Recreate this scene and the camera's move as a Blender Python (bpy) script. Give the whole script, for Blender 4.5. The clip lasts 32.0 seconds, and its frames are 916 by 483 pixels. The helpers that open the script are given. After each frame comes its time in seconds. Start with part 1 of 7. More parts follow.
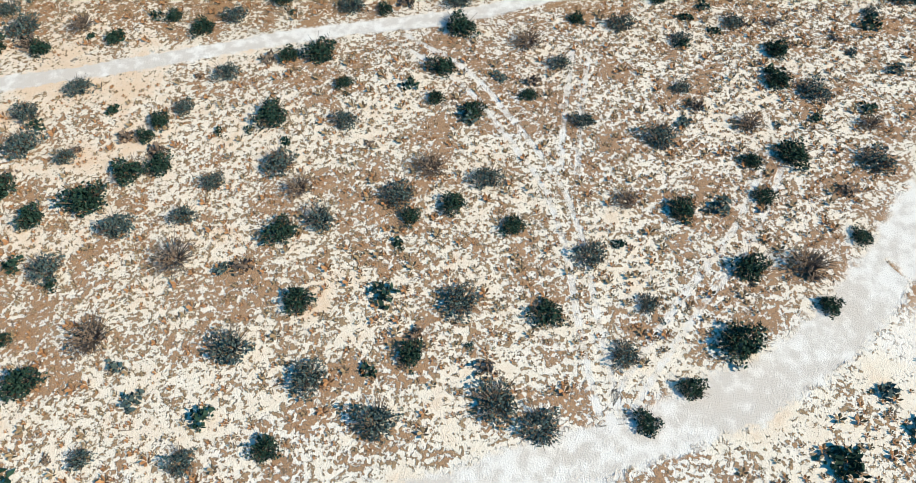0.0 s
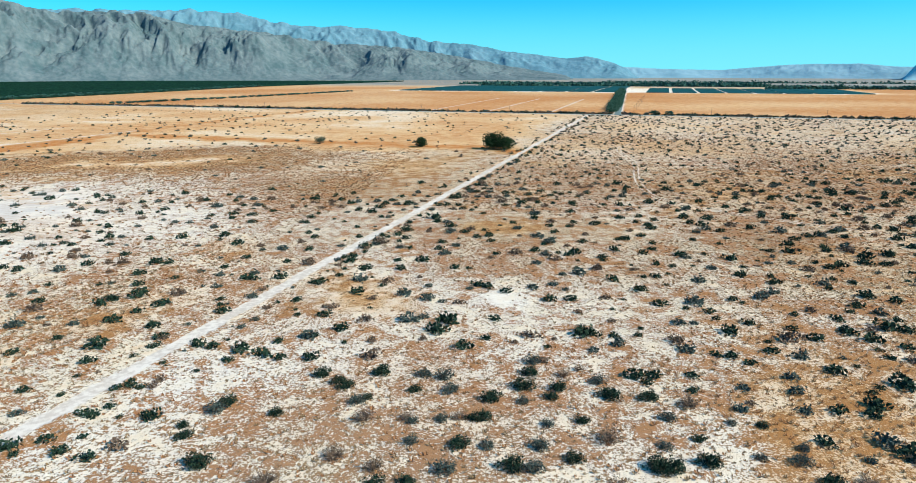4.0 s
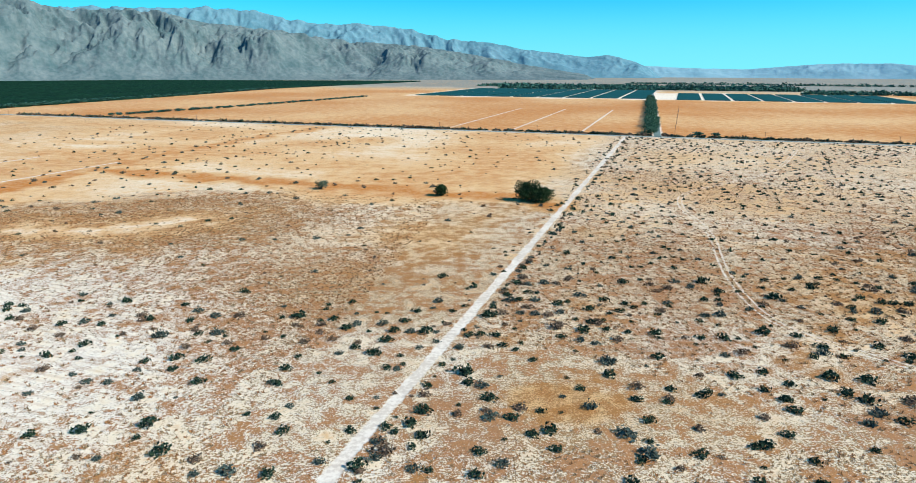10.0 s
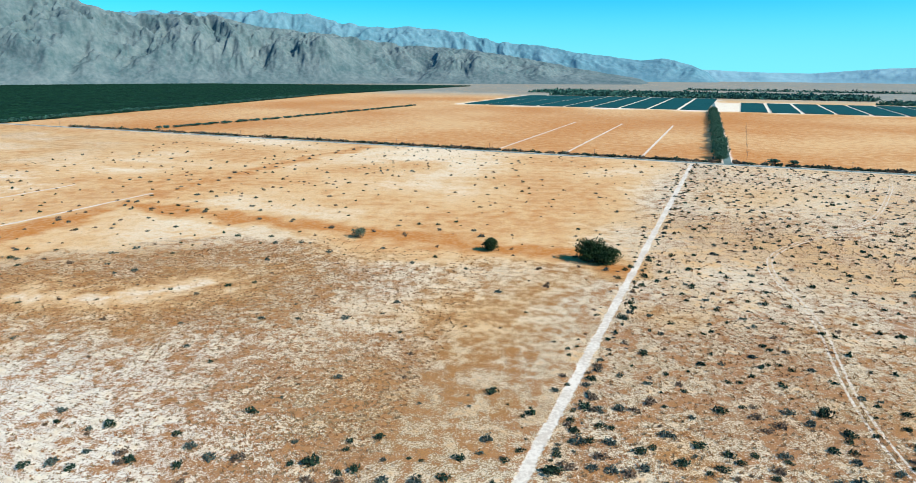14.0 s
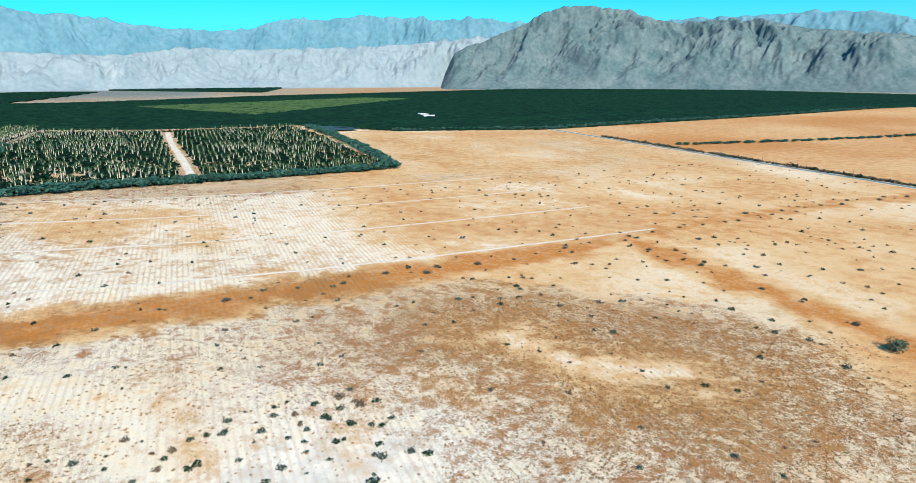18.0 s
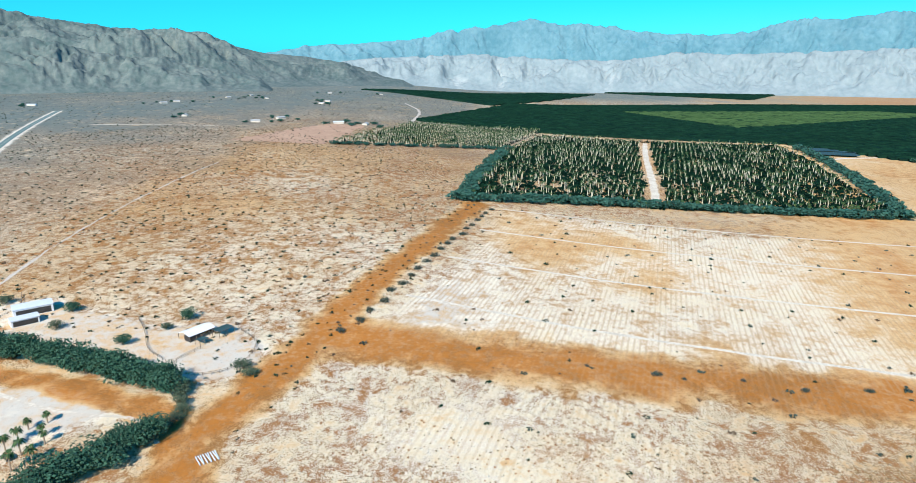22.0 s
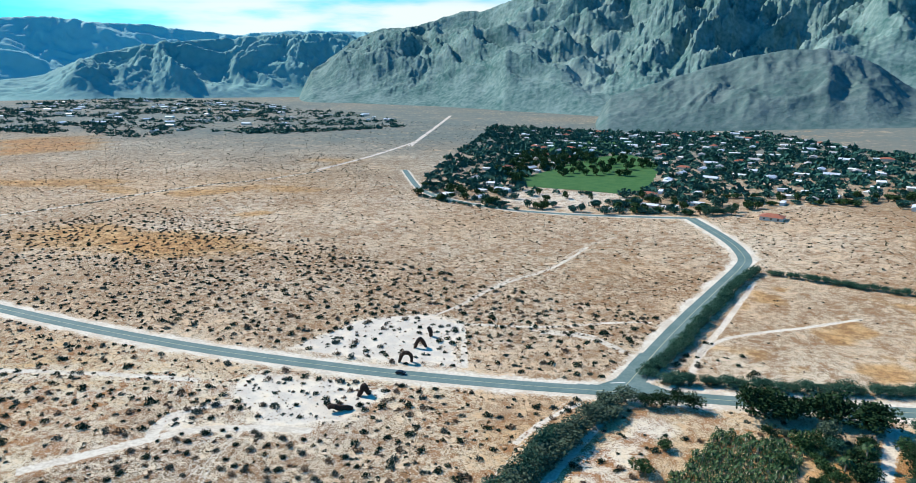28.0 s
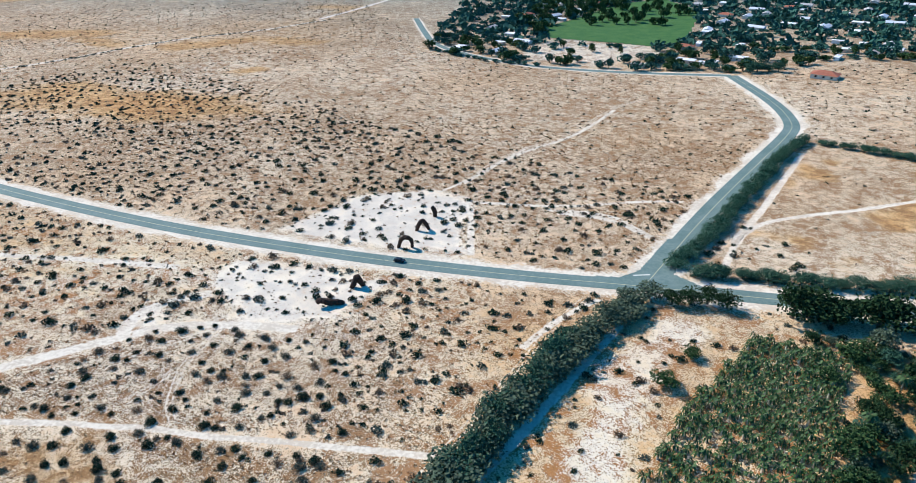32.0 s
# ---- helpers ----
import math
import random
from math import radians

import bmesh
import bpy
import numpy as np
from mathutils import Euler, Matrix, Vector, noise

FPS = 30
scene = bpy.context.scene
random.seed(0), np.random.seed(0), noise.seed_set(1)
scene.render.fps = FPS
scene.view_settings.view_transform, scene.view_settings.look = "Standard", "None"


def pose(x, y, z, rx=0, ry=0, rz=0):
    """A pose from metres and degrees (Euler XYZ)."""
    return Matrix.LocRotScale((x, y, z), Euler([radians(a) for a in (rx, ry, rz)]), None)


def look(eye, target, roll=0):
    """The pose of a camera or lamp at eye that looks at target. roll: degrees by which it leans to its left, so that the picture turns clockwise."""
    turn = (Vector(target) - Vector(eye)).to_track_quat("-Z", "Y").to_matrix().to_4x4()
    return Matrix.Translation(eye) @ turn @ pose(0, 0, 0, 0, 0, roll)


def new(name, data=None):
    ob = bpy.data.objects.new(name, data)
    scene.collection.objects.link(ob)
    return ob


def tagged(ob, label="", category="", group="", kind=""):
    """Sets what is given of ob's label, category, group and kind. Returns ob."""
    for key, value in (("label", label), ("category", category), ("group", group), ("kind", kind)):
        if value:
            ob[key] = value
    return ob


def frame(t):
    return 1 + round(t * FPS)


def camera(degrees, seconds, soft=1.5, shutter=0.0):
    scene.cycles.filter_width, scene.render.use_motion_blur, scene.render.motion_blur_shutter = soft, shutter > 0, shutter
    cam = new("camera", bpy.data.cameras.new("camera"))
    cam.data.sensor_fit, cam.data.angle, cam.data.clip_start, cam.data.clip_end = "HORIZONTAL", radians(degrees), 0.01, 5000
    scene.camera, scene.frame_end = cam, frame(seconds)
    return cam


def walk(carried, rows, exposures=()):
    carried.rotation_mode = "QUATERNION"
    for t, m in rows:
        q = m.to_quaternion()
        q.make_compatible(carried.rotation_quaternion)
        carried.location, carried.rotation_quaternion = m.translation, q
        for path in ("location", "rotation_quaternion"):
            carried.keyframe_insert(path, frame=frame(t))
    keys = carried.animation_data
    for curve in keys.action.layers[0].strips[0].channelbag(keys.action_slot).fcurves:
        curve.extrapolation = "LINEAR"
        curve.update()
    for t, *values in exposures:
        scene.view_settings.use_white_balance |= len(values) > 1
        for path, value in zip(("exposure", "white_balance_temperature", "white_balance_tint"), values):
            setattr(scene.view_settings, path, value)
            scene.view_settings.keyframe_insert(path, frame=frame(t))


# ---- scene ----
cam = camera(71.13, 32.0, soft=0.85)
# seconds, place (x, y, z), turn to the left from +y, pitch, roll
PATH = [
    (0, 7.7, -155.5, 46.6, -2.67, -58.31, -0.16), (0.5, 7.2, -149.7, 46.7, -2.62, -54.92, -0.07), (1, 6.7, -144.1, 46.7, -2.70, -51.46, 0.10),
    (1.5, 6.7, -138.4, 46.8, -2.19, -48.91, 0.03), (2, 6.4, -132.7, 47.3, -2.14, -42.58, -0.00), (2.5, 5.9, -126.6, 47.8, -2.31, -35.32, -0.00),
    (3, 5.5, -120.5, 48.1, -2.15, -27.88, -0.10), (3.5, 5.3, -114.7, 48.0, -2.05, -20.19, -0.18), (4, 5.2, -109.1, 47.7, -1.99, -14.89, -0.08),
    (4.5, 5.1, -102.7, 47.9, -1.86, -14.93, 0.01), (6.5, 2.3, -76.4, 54.6, -1.76, -15.29, 0.34), (7, 2.7, -70.2, 57.0, -1.49, -15.37, 0.21),
    (7.5, 2.9, -63.9, 59.2, -1.33, -15.45, 0.11), (8, 2.9, -57.8, 61.2, -1.04, -15.48, -0.10), (8.5, 2.7, -51.7, 62.9, -0.89, -15.43, -0.20),
    (9, 2.6, -45.6, 64.5, -0.78, -15.40, -0.28), (9.5, 2.4, -39.8, 66.3, -0.66, -15.29, -0.09), (10, 1.9, -33.9, 68.1, -0.57, -15.26, 0.08),
    (10.5, 1.2, -28.2, 70.1, -0.58, -15.23, 0.16), (11, 1.0, -22.6, 72.1, -0.44, -15.19, 0.23), (11.5, 0.9, -17.1, 74.3, -0.24, -15.20, 0.27),
    (12, 0.5, -11.6, 76.6, -0.22, -15.18, 0.11), (12.5, 0.3, -5.9, 79.0, -0.12, -15.22, 0.17), (13, 0.0, 0.0, 81.2, 0.00, -15.23, 0.16),
    (13.5, 0.0, 6.1, 83.2, 0.26, -15.21, 0.16), (14, -0.4, 12.0, 85.7, 3.72, -15.22, 0.19), (14.5, -1.2, 17.7, 88.6, 10.16, -15.30, 0.10),
    (15, -1.9, 23.2, 91.8, 17.26, -15.38, -0.01), (15.5, -2.5, 28.6, 94.9, 23.62, -15.45, -0.20), (17.5, -14.0, 49.1, 103.7, 42.85, -15.19, -0.18),
    (18, -18.1, 53.3, 105.6, 47.75, -15.08, -0.15), (18.5, -22.7, 57.2, 107.5, 52.42, -15.04, -0.05), (19, -27.4, 60.6, 109.5, 56.77, -15.00, 0.04),
    (19.5, -32.0, 63.5, 111.8, 61.41, -14.99, 0.11), (20, -36.8, 66.2, 114.0, 66.33, -14.94, 0.07), (20.5, -41.8, 68.5, 116.3, 71.76, -14.93, 0.09),
    (21, -46.9, 70.4, 118.6, 77.16, -14.91, 0.10), (21.5, -52.3, 71.8, 120.7, 82.59, -14.94, 0.15), (22, -58.3, 72.5, 122.6, 88.34, -14.93, 0.18),
    (22.5, -64.4, 72.6, 124.5, 94.38, -14.96, 0.24), (23, -70.3, 72.1, 126.4, 100.41, -14.95, 0.26), (23.5, -76.1, 71.5, 128.3, 107.24, -14.98, 0.20),
    (24, -82.3, 71.1, 129.8, 112.30, -15.00, 0.05), (24.5, -87.3, 69.5, 130.7, 113.58, -15.06, 0.09), (25, -91.2, 66.7, 131.0, 118.85, -15.07, 0.18),
    (25.5, -94.9, 63.7, 131.2, 131.10, -15.09, 0.26), (26, -98.7, 60.1, 131.1, 146.23, -15.04, 0.27), (26.5, -102.6, 56.2, 130.6, 161.55, -14.98, 0.20),
    (28.5, -115.0, 28.7, 125.9, 199.18, -14.92, 0.18), (29, -114.9, 24.5, 125.4, 198.39, -14.90, 0.15), (29.5, -114.3, 20.6, 125.2, 198.32, -14.94, 0.10),
    (30, -113.4, 16.4, 125.1, 198.34, -15.01, 0.03), (30.5, -112.2, 11.9, 124.9, 198.20, -15.12, 0.01), (31, -111.1, 7.4, 124.6, 198.07, -15.66, 0.02),
    (31.5, -110.0, 2.7, 124.2, 198.04, -21.76, -0.08), (32, -109.0, -1.8, 124.1, 198.05, -27.95, -0.29),
]
EXPOSURE = [(0.0, 0.40, 6500, 8), (5.0, 0.38, 6500, 8), (13.0, 0.40, 6500, 8), (21.0, 0.44, 6500, 8), (24.0, 0.38, 6500, 8), (26.0, 0.19, 6500, 8), (29.0, 0.36, 6500, 9), (32.0, 0.36, 6500, 12)]
walk(cam, [(t, pose(x, y, z, 90 + pitch, 0, turn) @ pose(0, 0, 0, 0, 0, roll)) for t, x, y, z, turn, pitch, roll in PATH], EXPOSURE)

# ---- light ----
SUN_TO = Vector((0.94, -0.34, 0.0)).normalized()
SUN_UP = radians(38)
world = bpy.data.worlds.new("desert_sky")
scene.world = world
world.use_nodes = True
wn, wl = world.node_tree.nodes, world.node_tree.links
wn.clear()
sky = wn.new("ShaderNodeTexSky")
sky.sky_type, sky.sun_disc = "NISHITA", False
sky.sun_elevation, sky.sun_rotation = SUN_UP, math.atan2(SUN_TO.x, SUN_TO.y)
sky.altitude, sky.air_density, sky.dust_density, sky.ozone_density = 200, 1.0, 0.6, 2.0
tint = wn.new("ShaderNodeMix")
tint.data_type, tint.blend_type = "RGBA", "MULTIPLY"
tint.inputs["Factor"].default_value = 1.0
tint.inputs[7].default_value = (0.045, 0.71, 1.14, 1)
back = wn.new("ShaderNodeBackground")
back.inputs["Strength"].default_value = 0.13
wout = wn.new("ShaderNodeOutputWorld")
wl.new(sky.outputs[0], tint.inputs[6])
# thin bright cirrus low over the southern mountains
way = wn.new("ShaderNodeTexCoord")
part_ = wn.new("ShaderNodeSeparateXYZ")
wl.new(way.outputs["Generated"], part_.inputs[0])
aim = wn.new("ShaderNodeVectorMath")
aim.operation = "DOT_PRODUCT"
aim.inputs[1].default_value = (0.30, -0.954, 0.0)
wl.new(way.outputs["Generated"], aim.inputs[0])


def sky_step(socket, lo, hi):
    r = wn.new("ShaderNodeMapRange")
    r.interpolation_type = "SMOOTHSTEP"
    r.inputs["From Min"].default_value, r.inputs["From Max"].default_value = lo, hi
    wl.new(socket, r.inputs["Value"])
    return r.outputs["Result"]


def sky_times(a, b):
    m = wn.new("ShaderNodeMath")
    m.operation = "MULTIPLY"
    wl.new(a, m.inputs[0]), wl.new(b, m.inputs[1])
    return m.outputs[0]


wisp = wn.new("ShaderNodeTexNoise")
wisp.inputs["Scale"].default_value, wisp.inputs["Detail"].default_value = 5.0, 5
stretch = wn.new("ShaderNodeVectorMath")
stretch.operation = "MULTIPLY"
stretch.inputs[1].default_value = (1, 1, 5)
wl.new(way.outputs["Generated"], stretch.inputs[0])
wl.new(stretch.outputs[0], wisp.inputs["Vector"])
cover = sky_times(sky_step(aim.outputs["Value"], 0.80, 0.97), sky_times(sky_step(part_.outputs["Z"], 0.135, 0.085), sky_step(wisp.outputs["Fac"], 0.25, 0.55)))
cirrus = wn.new("ShaderNodeMix")
cirrus.data_type = "RGBA"
wl.new(cover, cirrus.inputs["Factor"])
low_air = wn.new("ShaderNodeMix")
low_air.data_type = "RGBA"
wl.new(sky_times(sky_step(part_.outputs["Z"], 0.12, -0.01), sky_step(part_.outputs["Y"], -0.2, 0.9)), low_air.inputs["Factor"])
wl.new(tint.outputs[2], low_air.inputs[6])
low_air.inputs[7].default_value = (1.3, 5.2, 6.4, 1)
wl.new(low_air.outputs[2], cirrus.inputs[6])
cirrus.inputs[7].default_value = (5.6, 6.2, 6.2, 1)
wl.new(cirrus.outputs[2], back.inputs[0])
wl.new(back.outputs[0], wout.inputs[0])

sun_data = bpy.data.lights.new("sun", "SUN")
sun_data.energy, sun_data.angle, sun_data.color = 4.7, radians(0.55), (1.0, 0.94, 0.86)
sun = new("sun", sun_data)
sun.matrix_world = look((0, 0, 900), Vector((0, 0, 900)) - Vector((SUN_TO.x * math.cos(SUN_UP), SUN_TO.y * math.cos(SUN_UP), math.sin(SUN_UP))))

# ---- plan ----
RNG = np.random.default_rng(7)


def lie(x, y):
    """Height of the land: a flat valley floor that rises as a fan to the south-west."""
    x, y = np.asarray(x, float), np.asarray(y, float)
    u, v = np.minimum(np.tanh(x / 625), 0), np.minimum(np.tanh(y / 625), 0)
    return 48.2 * u * u / (1 + np.exp(np.clip((y - 100) / 150, -30, 30))) - 1.2 * v * v + 4.8 * u * v


def zat(x, y):
    return float(lie(x, y))


def grid(p, q):
    """The field grid (p along the paved road, q along the straight dirt road) to world x, y."""
    return 0.943 * p + 0.334 * q, -0.334 * p + 0.943 * q


def ungrid(x, y):
    return 0.943 * x - 0.334 * y, 0.334 * x + 0.943 * y


def off_line(x, y, pts):
    """Distance of places to a polyline."""
    best = np.full(np.shape(x), 1e9)
    for (ax, ay), (bx, by) in zip(pts, pts[1:]):
        dx, dy = bx - ax, by - ay
        s = np.clip(((x - ax) * dx + (y - ay) * dy) / (dx * dx + dy * dy), 0, 1)
        best = np.minimum(best, np.hypot(x - ax - s * dx, y - ay - s * dy))
    return best


def inside(x, y, pts):
    """Whether places lie in a polygon."""
    x, y = np.asarray(x, float), np.asarray(y, float)
    odd = np.zeros(x.shape, bool)
    for (ax, ay), (bx, by) in zip(pts, pts[1:] + pts[:1]):
        if ay != by:
            odd ^= ((ay > y) != (by > y)) & (x < (bx - ax) * (y - ay) / (by - ay) + ax)
    return odd


def soft_in(x, y, pts, edge):
    """1 well inside a polygon, 0 outside, over the given edge."""
    d = off_line(x, y, pts + pts[:1])
    return np.clip(0.5 + np.where(inside(x, y, pts), d, -d) / edge, 0, 1)


PERM = np.random.default_rng(12).permutation(512)
GRAD = np.stack([np.cos(np.arange(512) * 2.399), np.sin(np.arange(512) * 2.399)], 1)


def flow(x, y, seed=0):
    """Gradient noise over arrays, about -0.7..0.7."""
    xi, yi = np.floor(x).astype(int), np.floor(y).astype(int)
    u, v = x - xi, y - yi

    def corner(dx, dy):
        g = GRAD[PERM[(PERM[(xi + dx + 37 * seed) & 511] + yi + dy) & 511]]
        return g[..., 0] * (u - dx) + g[..., 1] * (v - dy)

    su, sv = u * u * u * (u * (u * 6 - 15) + 10), v * v * v * (v * (v * 6 - 15) + 10)
    top = corner(0, 0) * (1 - su) + corner(1, 0) * su
    return top * (1 - sv) + (corner(0, 1) * (1 - su) + corner(1, 1) * su) * sv


def wob(x, y, size, seed=0.0):
    """Smooth uneven noise in about -1..1 for plan work."""
    k = int(seed * 10) + 3
    x, y = np.asarray(x, float) / (2.6 * size), np.asarray(y, float) / (2.6 * size)
    return np.clip(1.7 * flow(x, y, k) + 0.8 * flow(2.1 * x + 5, 2.1 * y, k + 1) + 0.45 * flow(4.4 * x, 4.4 * y + 3, k + 2), -1, 1)


MAIN_ROAD = [(520, -262), (232, -213), (100, -199), (8, -199), (-68, -204), (-112, -209), (-205, -214), (-270, -222), (-374, -240), (-482, -277), (-651, -359), (-886, -468), (-1300, -640)]
TOWN_ROAD = [(-112, -209), (-136, -283), (-166, -361), (-183, -405), (-186, -425), (-181, -467), (-157, -545)]
STRAIGHT_TRACK = [grid(-39, q) for q in (-230, -120, 0, 140, 300, 470, 640)]
WEST_STREET = [(-157, -545), (-25, -543), (39, -560), (110, -605), (150, -680), (190, -760)]
PAVED_C = [grid(-2400, 650), grid(-900, 650), grid(0, 650), grid(1200, 650), grid(2600, 650)]
PAVED_D = [grid(-8, 650), (500, 1588), (800, 2600)]
BEND_TRACK = [(-70, -112), (-36, -106), (-20, -103), (-4, -99.5), (12, -98), (20, -95), (31, -93), (56, -86), (95, -78)]
START_TRACK = [(75, -100), (48, -128), (41, -135), (33, -140), (24, -143), (14, -146), (-5, -150)]
WHEEL_TRACK = [(300, 520), (289, 499), (223, 396), (185, 362), (132, 321), (116, 282), (114, 234), (97, 180), (91, 148), (91, 129), (97, 118), (122, 88), (160, 60)]
LANE = [(-625, 268), (-653, 278), (-760, 309), (-964, 365), (-1140, 420)]
COMPOUND = [(-314, -312), (-289, -240), (-360, -252), (-422, -270), (-404, -296), (-350, -300)]
SAND_LOT = [(45, -207), (24, -256), (-13, -278), (-30, -266), (-46, -211)]
SAND_LOT_EAST = [(-24, -189), (-16, -157), (5, -148), (22, -145), (33, -143), (24, -152), (42, -164), (46, -178), (40, -189)]
ESTATE_LOT = [(-251, -137), (-288, -118), (-284, -60), (-262, -38), (-236, -62), (-222, -92), (-232, -122)]
PALM_BLOCK = [(-618, 98), (-590, 330), (-578, 462), (-960, 600), (-1130, 640), (-1180, 250), (-950, 166)]
PALM_BLOCK_WEST = [(-955, 160), (-905, -68), (-1230, 20), (-1290, 270)]
CITRUS_NORTH = [(-770, 950), (-690, 1330), (-640, 1560), (-560, 2060), (-140, 3100), (-2300, 3300), (-2500, 1200), (-2350, 320), (-1320, 20), (-1240, 300), (-1160, 660), (-930, 730)]
FURROWED = [grid(-330, -70), grid(-590, -80), grid(-590, 380), grid(-360, 330)]
GROVE = [(-146, -185), (-174, -184), (-158, -125), (-116, -116), (-128, -150)]
ESTATE = [(-160, -190), (-215, -190), (-262, -190), (-255, -160), (-238, -130), (-212, -85), (-190, -75), (-150, -95), (-160, -130), (-176, -178)]
LAWN = [(-194, -150), (-226, -131), (-224, -121), (-204, -129), (-190, -141)]
GREEN = [(-91, -657), (-60, -668), (-20, -676), (15, -682), (30, -740), (8, -800), (-30, -950), (-90, -1010), (-135, -900), (-131, -800), (-122, -690)]
GOLF_SAND = [(23, -577), (-50, -560), (-90, -600), (-112, -640), (-88, -662), (-20, -678), (10, -672), (20, -620)]
FAR_FIELD = [(839, -694), (1045, -851), (980, -1026), (850, -925), (760, -820)]
TOWN = [(113, -580), (10, -550), (-150, -552), (-215, -585), (-257, -611), (-420, -560), (-611, -523), (-691, -614), (-610, -820), (-420, -980), (-330, -1330), (240, -1480), (180, -1000), (150, -760)]


def fade(d, near, far):
    return np.clip((far - d) / (far - near), 0, 1)


def land_use(x, y):
    """How orange, pale, scrubby and furrowed the soil is."""
    p, q = ungrid(x, y)
    w1, w2 = wob(x, y, 40, 1.0), wob(x, y, 9, 3.0)
    rag = 5 * w2
    orange = np.zeros_like(x)
    h1 = [grid(-200, -78), grid(-235, -92), grid(-290, -92), grid(-345, -97), grid(-590, -101)]
    orange = np.maximum(orange, fade(off_line(x, y, h1) + rag * 0.8, 4, 15))
    h2 = [grid(-315, -85), grid(-328, 40), grid(-345, 190), grid(-352, 250)]
    orange = np.maximum(orange, 0.95 * fade(off_line(x, y, h2) + rag * 1.4, 8, 28))
    h2n = [grid(-352, 250), grid(-372, 380), grid(-384, 480), grid(-381, 620)]
    orange = np.maximum(orange, 0.75 * fade(off_line(x, y, h2n) + rag * 2, 3, 24))
    h3 = [grid(-340, 297), grid(-250, 297), grid(-60, 298), grid(-50, 285)]
    orange = np.maximum(orange, 0.85 * fade(off_line(x, y, h3) + rag * 1.5, 4, 26))
    hedge_strip = [(-335, -216), (-302, -130), (-284, -75), (-262, -20), (-230, -12)]
    orange = np.maximum(orange, 0.8 * fade(off_line(x, y, hedge_strip) + rag * 0.5, 5, 8))
    orange = np.maximum(orange, 1.1 * fade(np.hypot((x + 363) / 1.2, y + 187) + rag, 20, 32))
    orange = np.maximum(orange, 0.62 * fade(np.hypot((x - 262) / 1.5, (y + 352) / 0.75) + 26 * w1 + 2 * rag, 24, 82))
    dune = off_line(x, y, [(-186, 228), (-150, 232), (-118, 250)]) + 9 * w1 + 1.4 * rag
    orange = np.maximum(orange, 0.62 * fade(dune, 10, 46))
    orange = np.maximum(orange, 0.55 * fade(np.hypot(x - 26, y - 87) + 4 * w1 + rag, 5, 12))
    orange = np.maximum(orange, 0.36 * fade(np.hypot(x - 68, (y + 32) / 0.9) + 7 * w1 + rag, 14, 24))
    orange = np.maximum(orange, 0.3 * fade(np.hypot(x - 43, (y + 50) / 0.9) + 7 * w1 + rag, 7, 16))
    north = fade(-q + 25 * w1, -180, -90) * fade(p + 30 * w1, -75, -30)
    beyond = fade(-q, -664, -656)
    orange = np.maximum(orange, 0.6 * north * np.clip(0.7 + 0.5 * w1 + 0.3 * wob(x, y, 110, 7.0), 0, 1))
    orange = np.maximum(orange, beyond * np.clip(0.68 + 0.25 * wob(x, y, 120, 4.0), 0, 1))
    orange = np.maximum(orange, 0.45 * fade(off_line(x, y, [(-310, -300), (-300, -260), (-290, -240)]) + rag * .4, 5, 9))
    fields_west = soft_in(x, y, [(-575, 470), (-940, 600), (-930, 735), (-780, 930), (-420, 830), (-190, 700), (-215, 560)], 40)
    orange = np.maximum(orange, fields_west * np.clip(0.27 + 0.3 * wob(p * 0.2, q, 30, 1.0), 0.12, 0.6))
    orange = np.maximum(orange, soft_in(x, y, FURROWED, 20) * np.clip(0.5 * wob(p * 0.5, q * 0.7, 38, 2.0), 0, 0.7))
    orange = np.maximum(orange, 0.26 * fade(np.hypot((x + 470) / 1.7, y + 80) + 25 * w1, 60, 190))
    orange = np.maximum(orange, 0.24 * soft_in(x, y, [(-620, 60), (-900, -30), (-900, -200), (-640, -150)], 60))
    paddock = soft_in(x, y, [(-186, -370), (-305, -318), (-290, -245), (-140, -232), (-153, -271)], 6)
    orange = np.maximum(orange, paddock * 0.7 * np.clip(wob(x, y, 13, 3.3) * 1.2 - 0.2, 0, 0.8))
    orange = np.maximum(orange, 0.75 * soft_in(x + 3 * rag, y + 3 * rag, FAR_FIELD, 40))
    for line, near, far, most in (([(613, -521), (487, -560), (435, -520)], 8, 34, 0.6), ([(346, -535), (302, -585), (249, -590)], 8, 30, 0.55), ([(348, -813), (298, -809)], 10, 40, 0.5), ([(251, -453), (224, -470)], 6, 26, 0.5)):
        orange = np.maximum(orange, most * fade(off_line(x, y, line) + 2 * rag + 10 * w1, near, far))
    far_south = fade(y, -420, -300) * 0.25 * np.clip(wob(x, y, 150, 2.0) + 0.2, 0, 1)
    orange = np.maximum(orange, far_south)
    pale = np.clip(0.38 + 0.16 * w1 + 0.14 * wob(x, y, 95, 6.0) + 0.24 * fade(np.hypot(x, (y + 90) / 1.1), 60, 130) + 0.06 * fade(np.hypot((x + 150) / 1.3, y - 60), 60, 160), 0, 1)
    pale = np.maximum(pale, soft_in(x, y, FURROWED, 30) * 0.76)
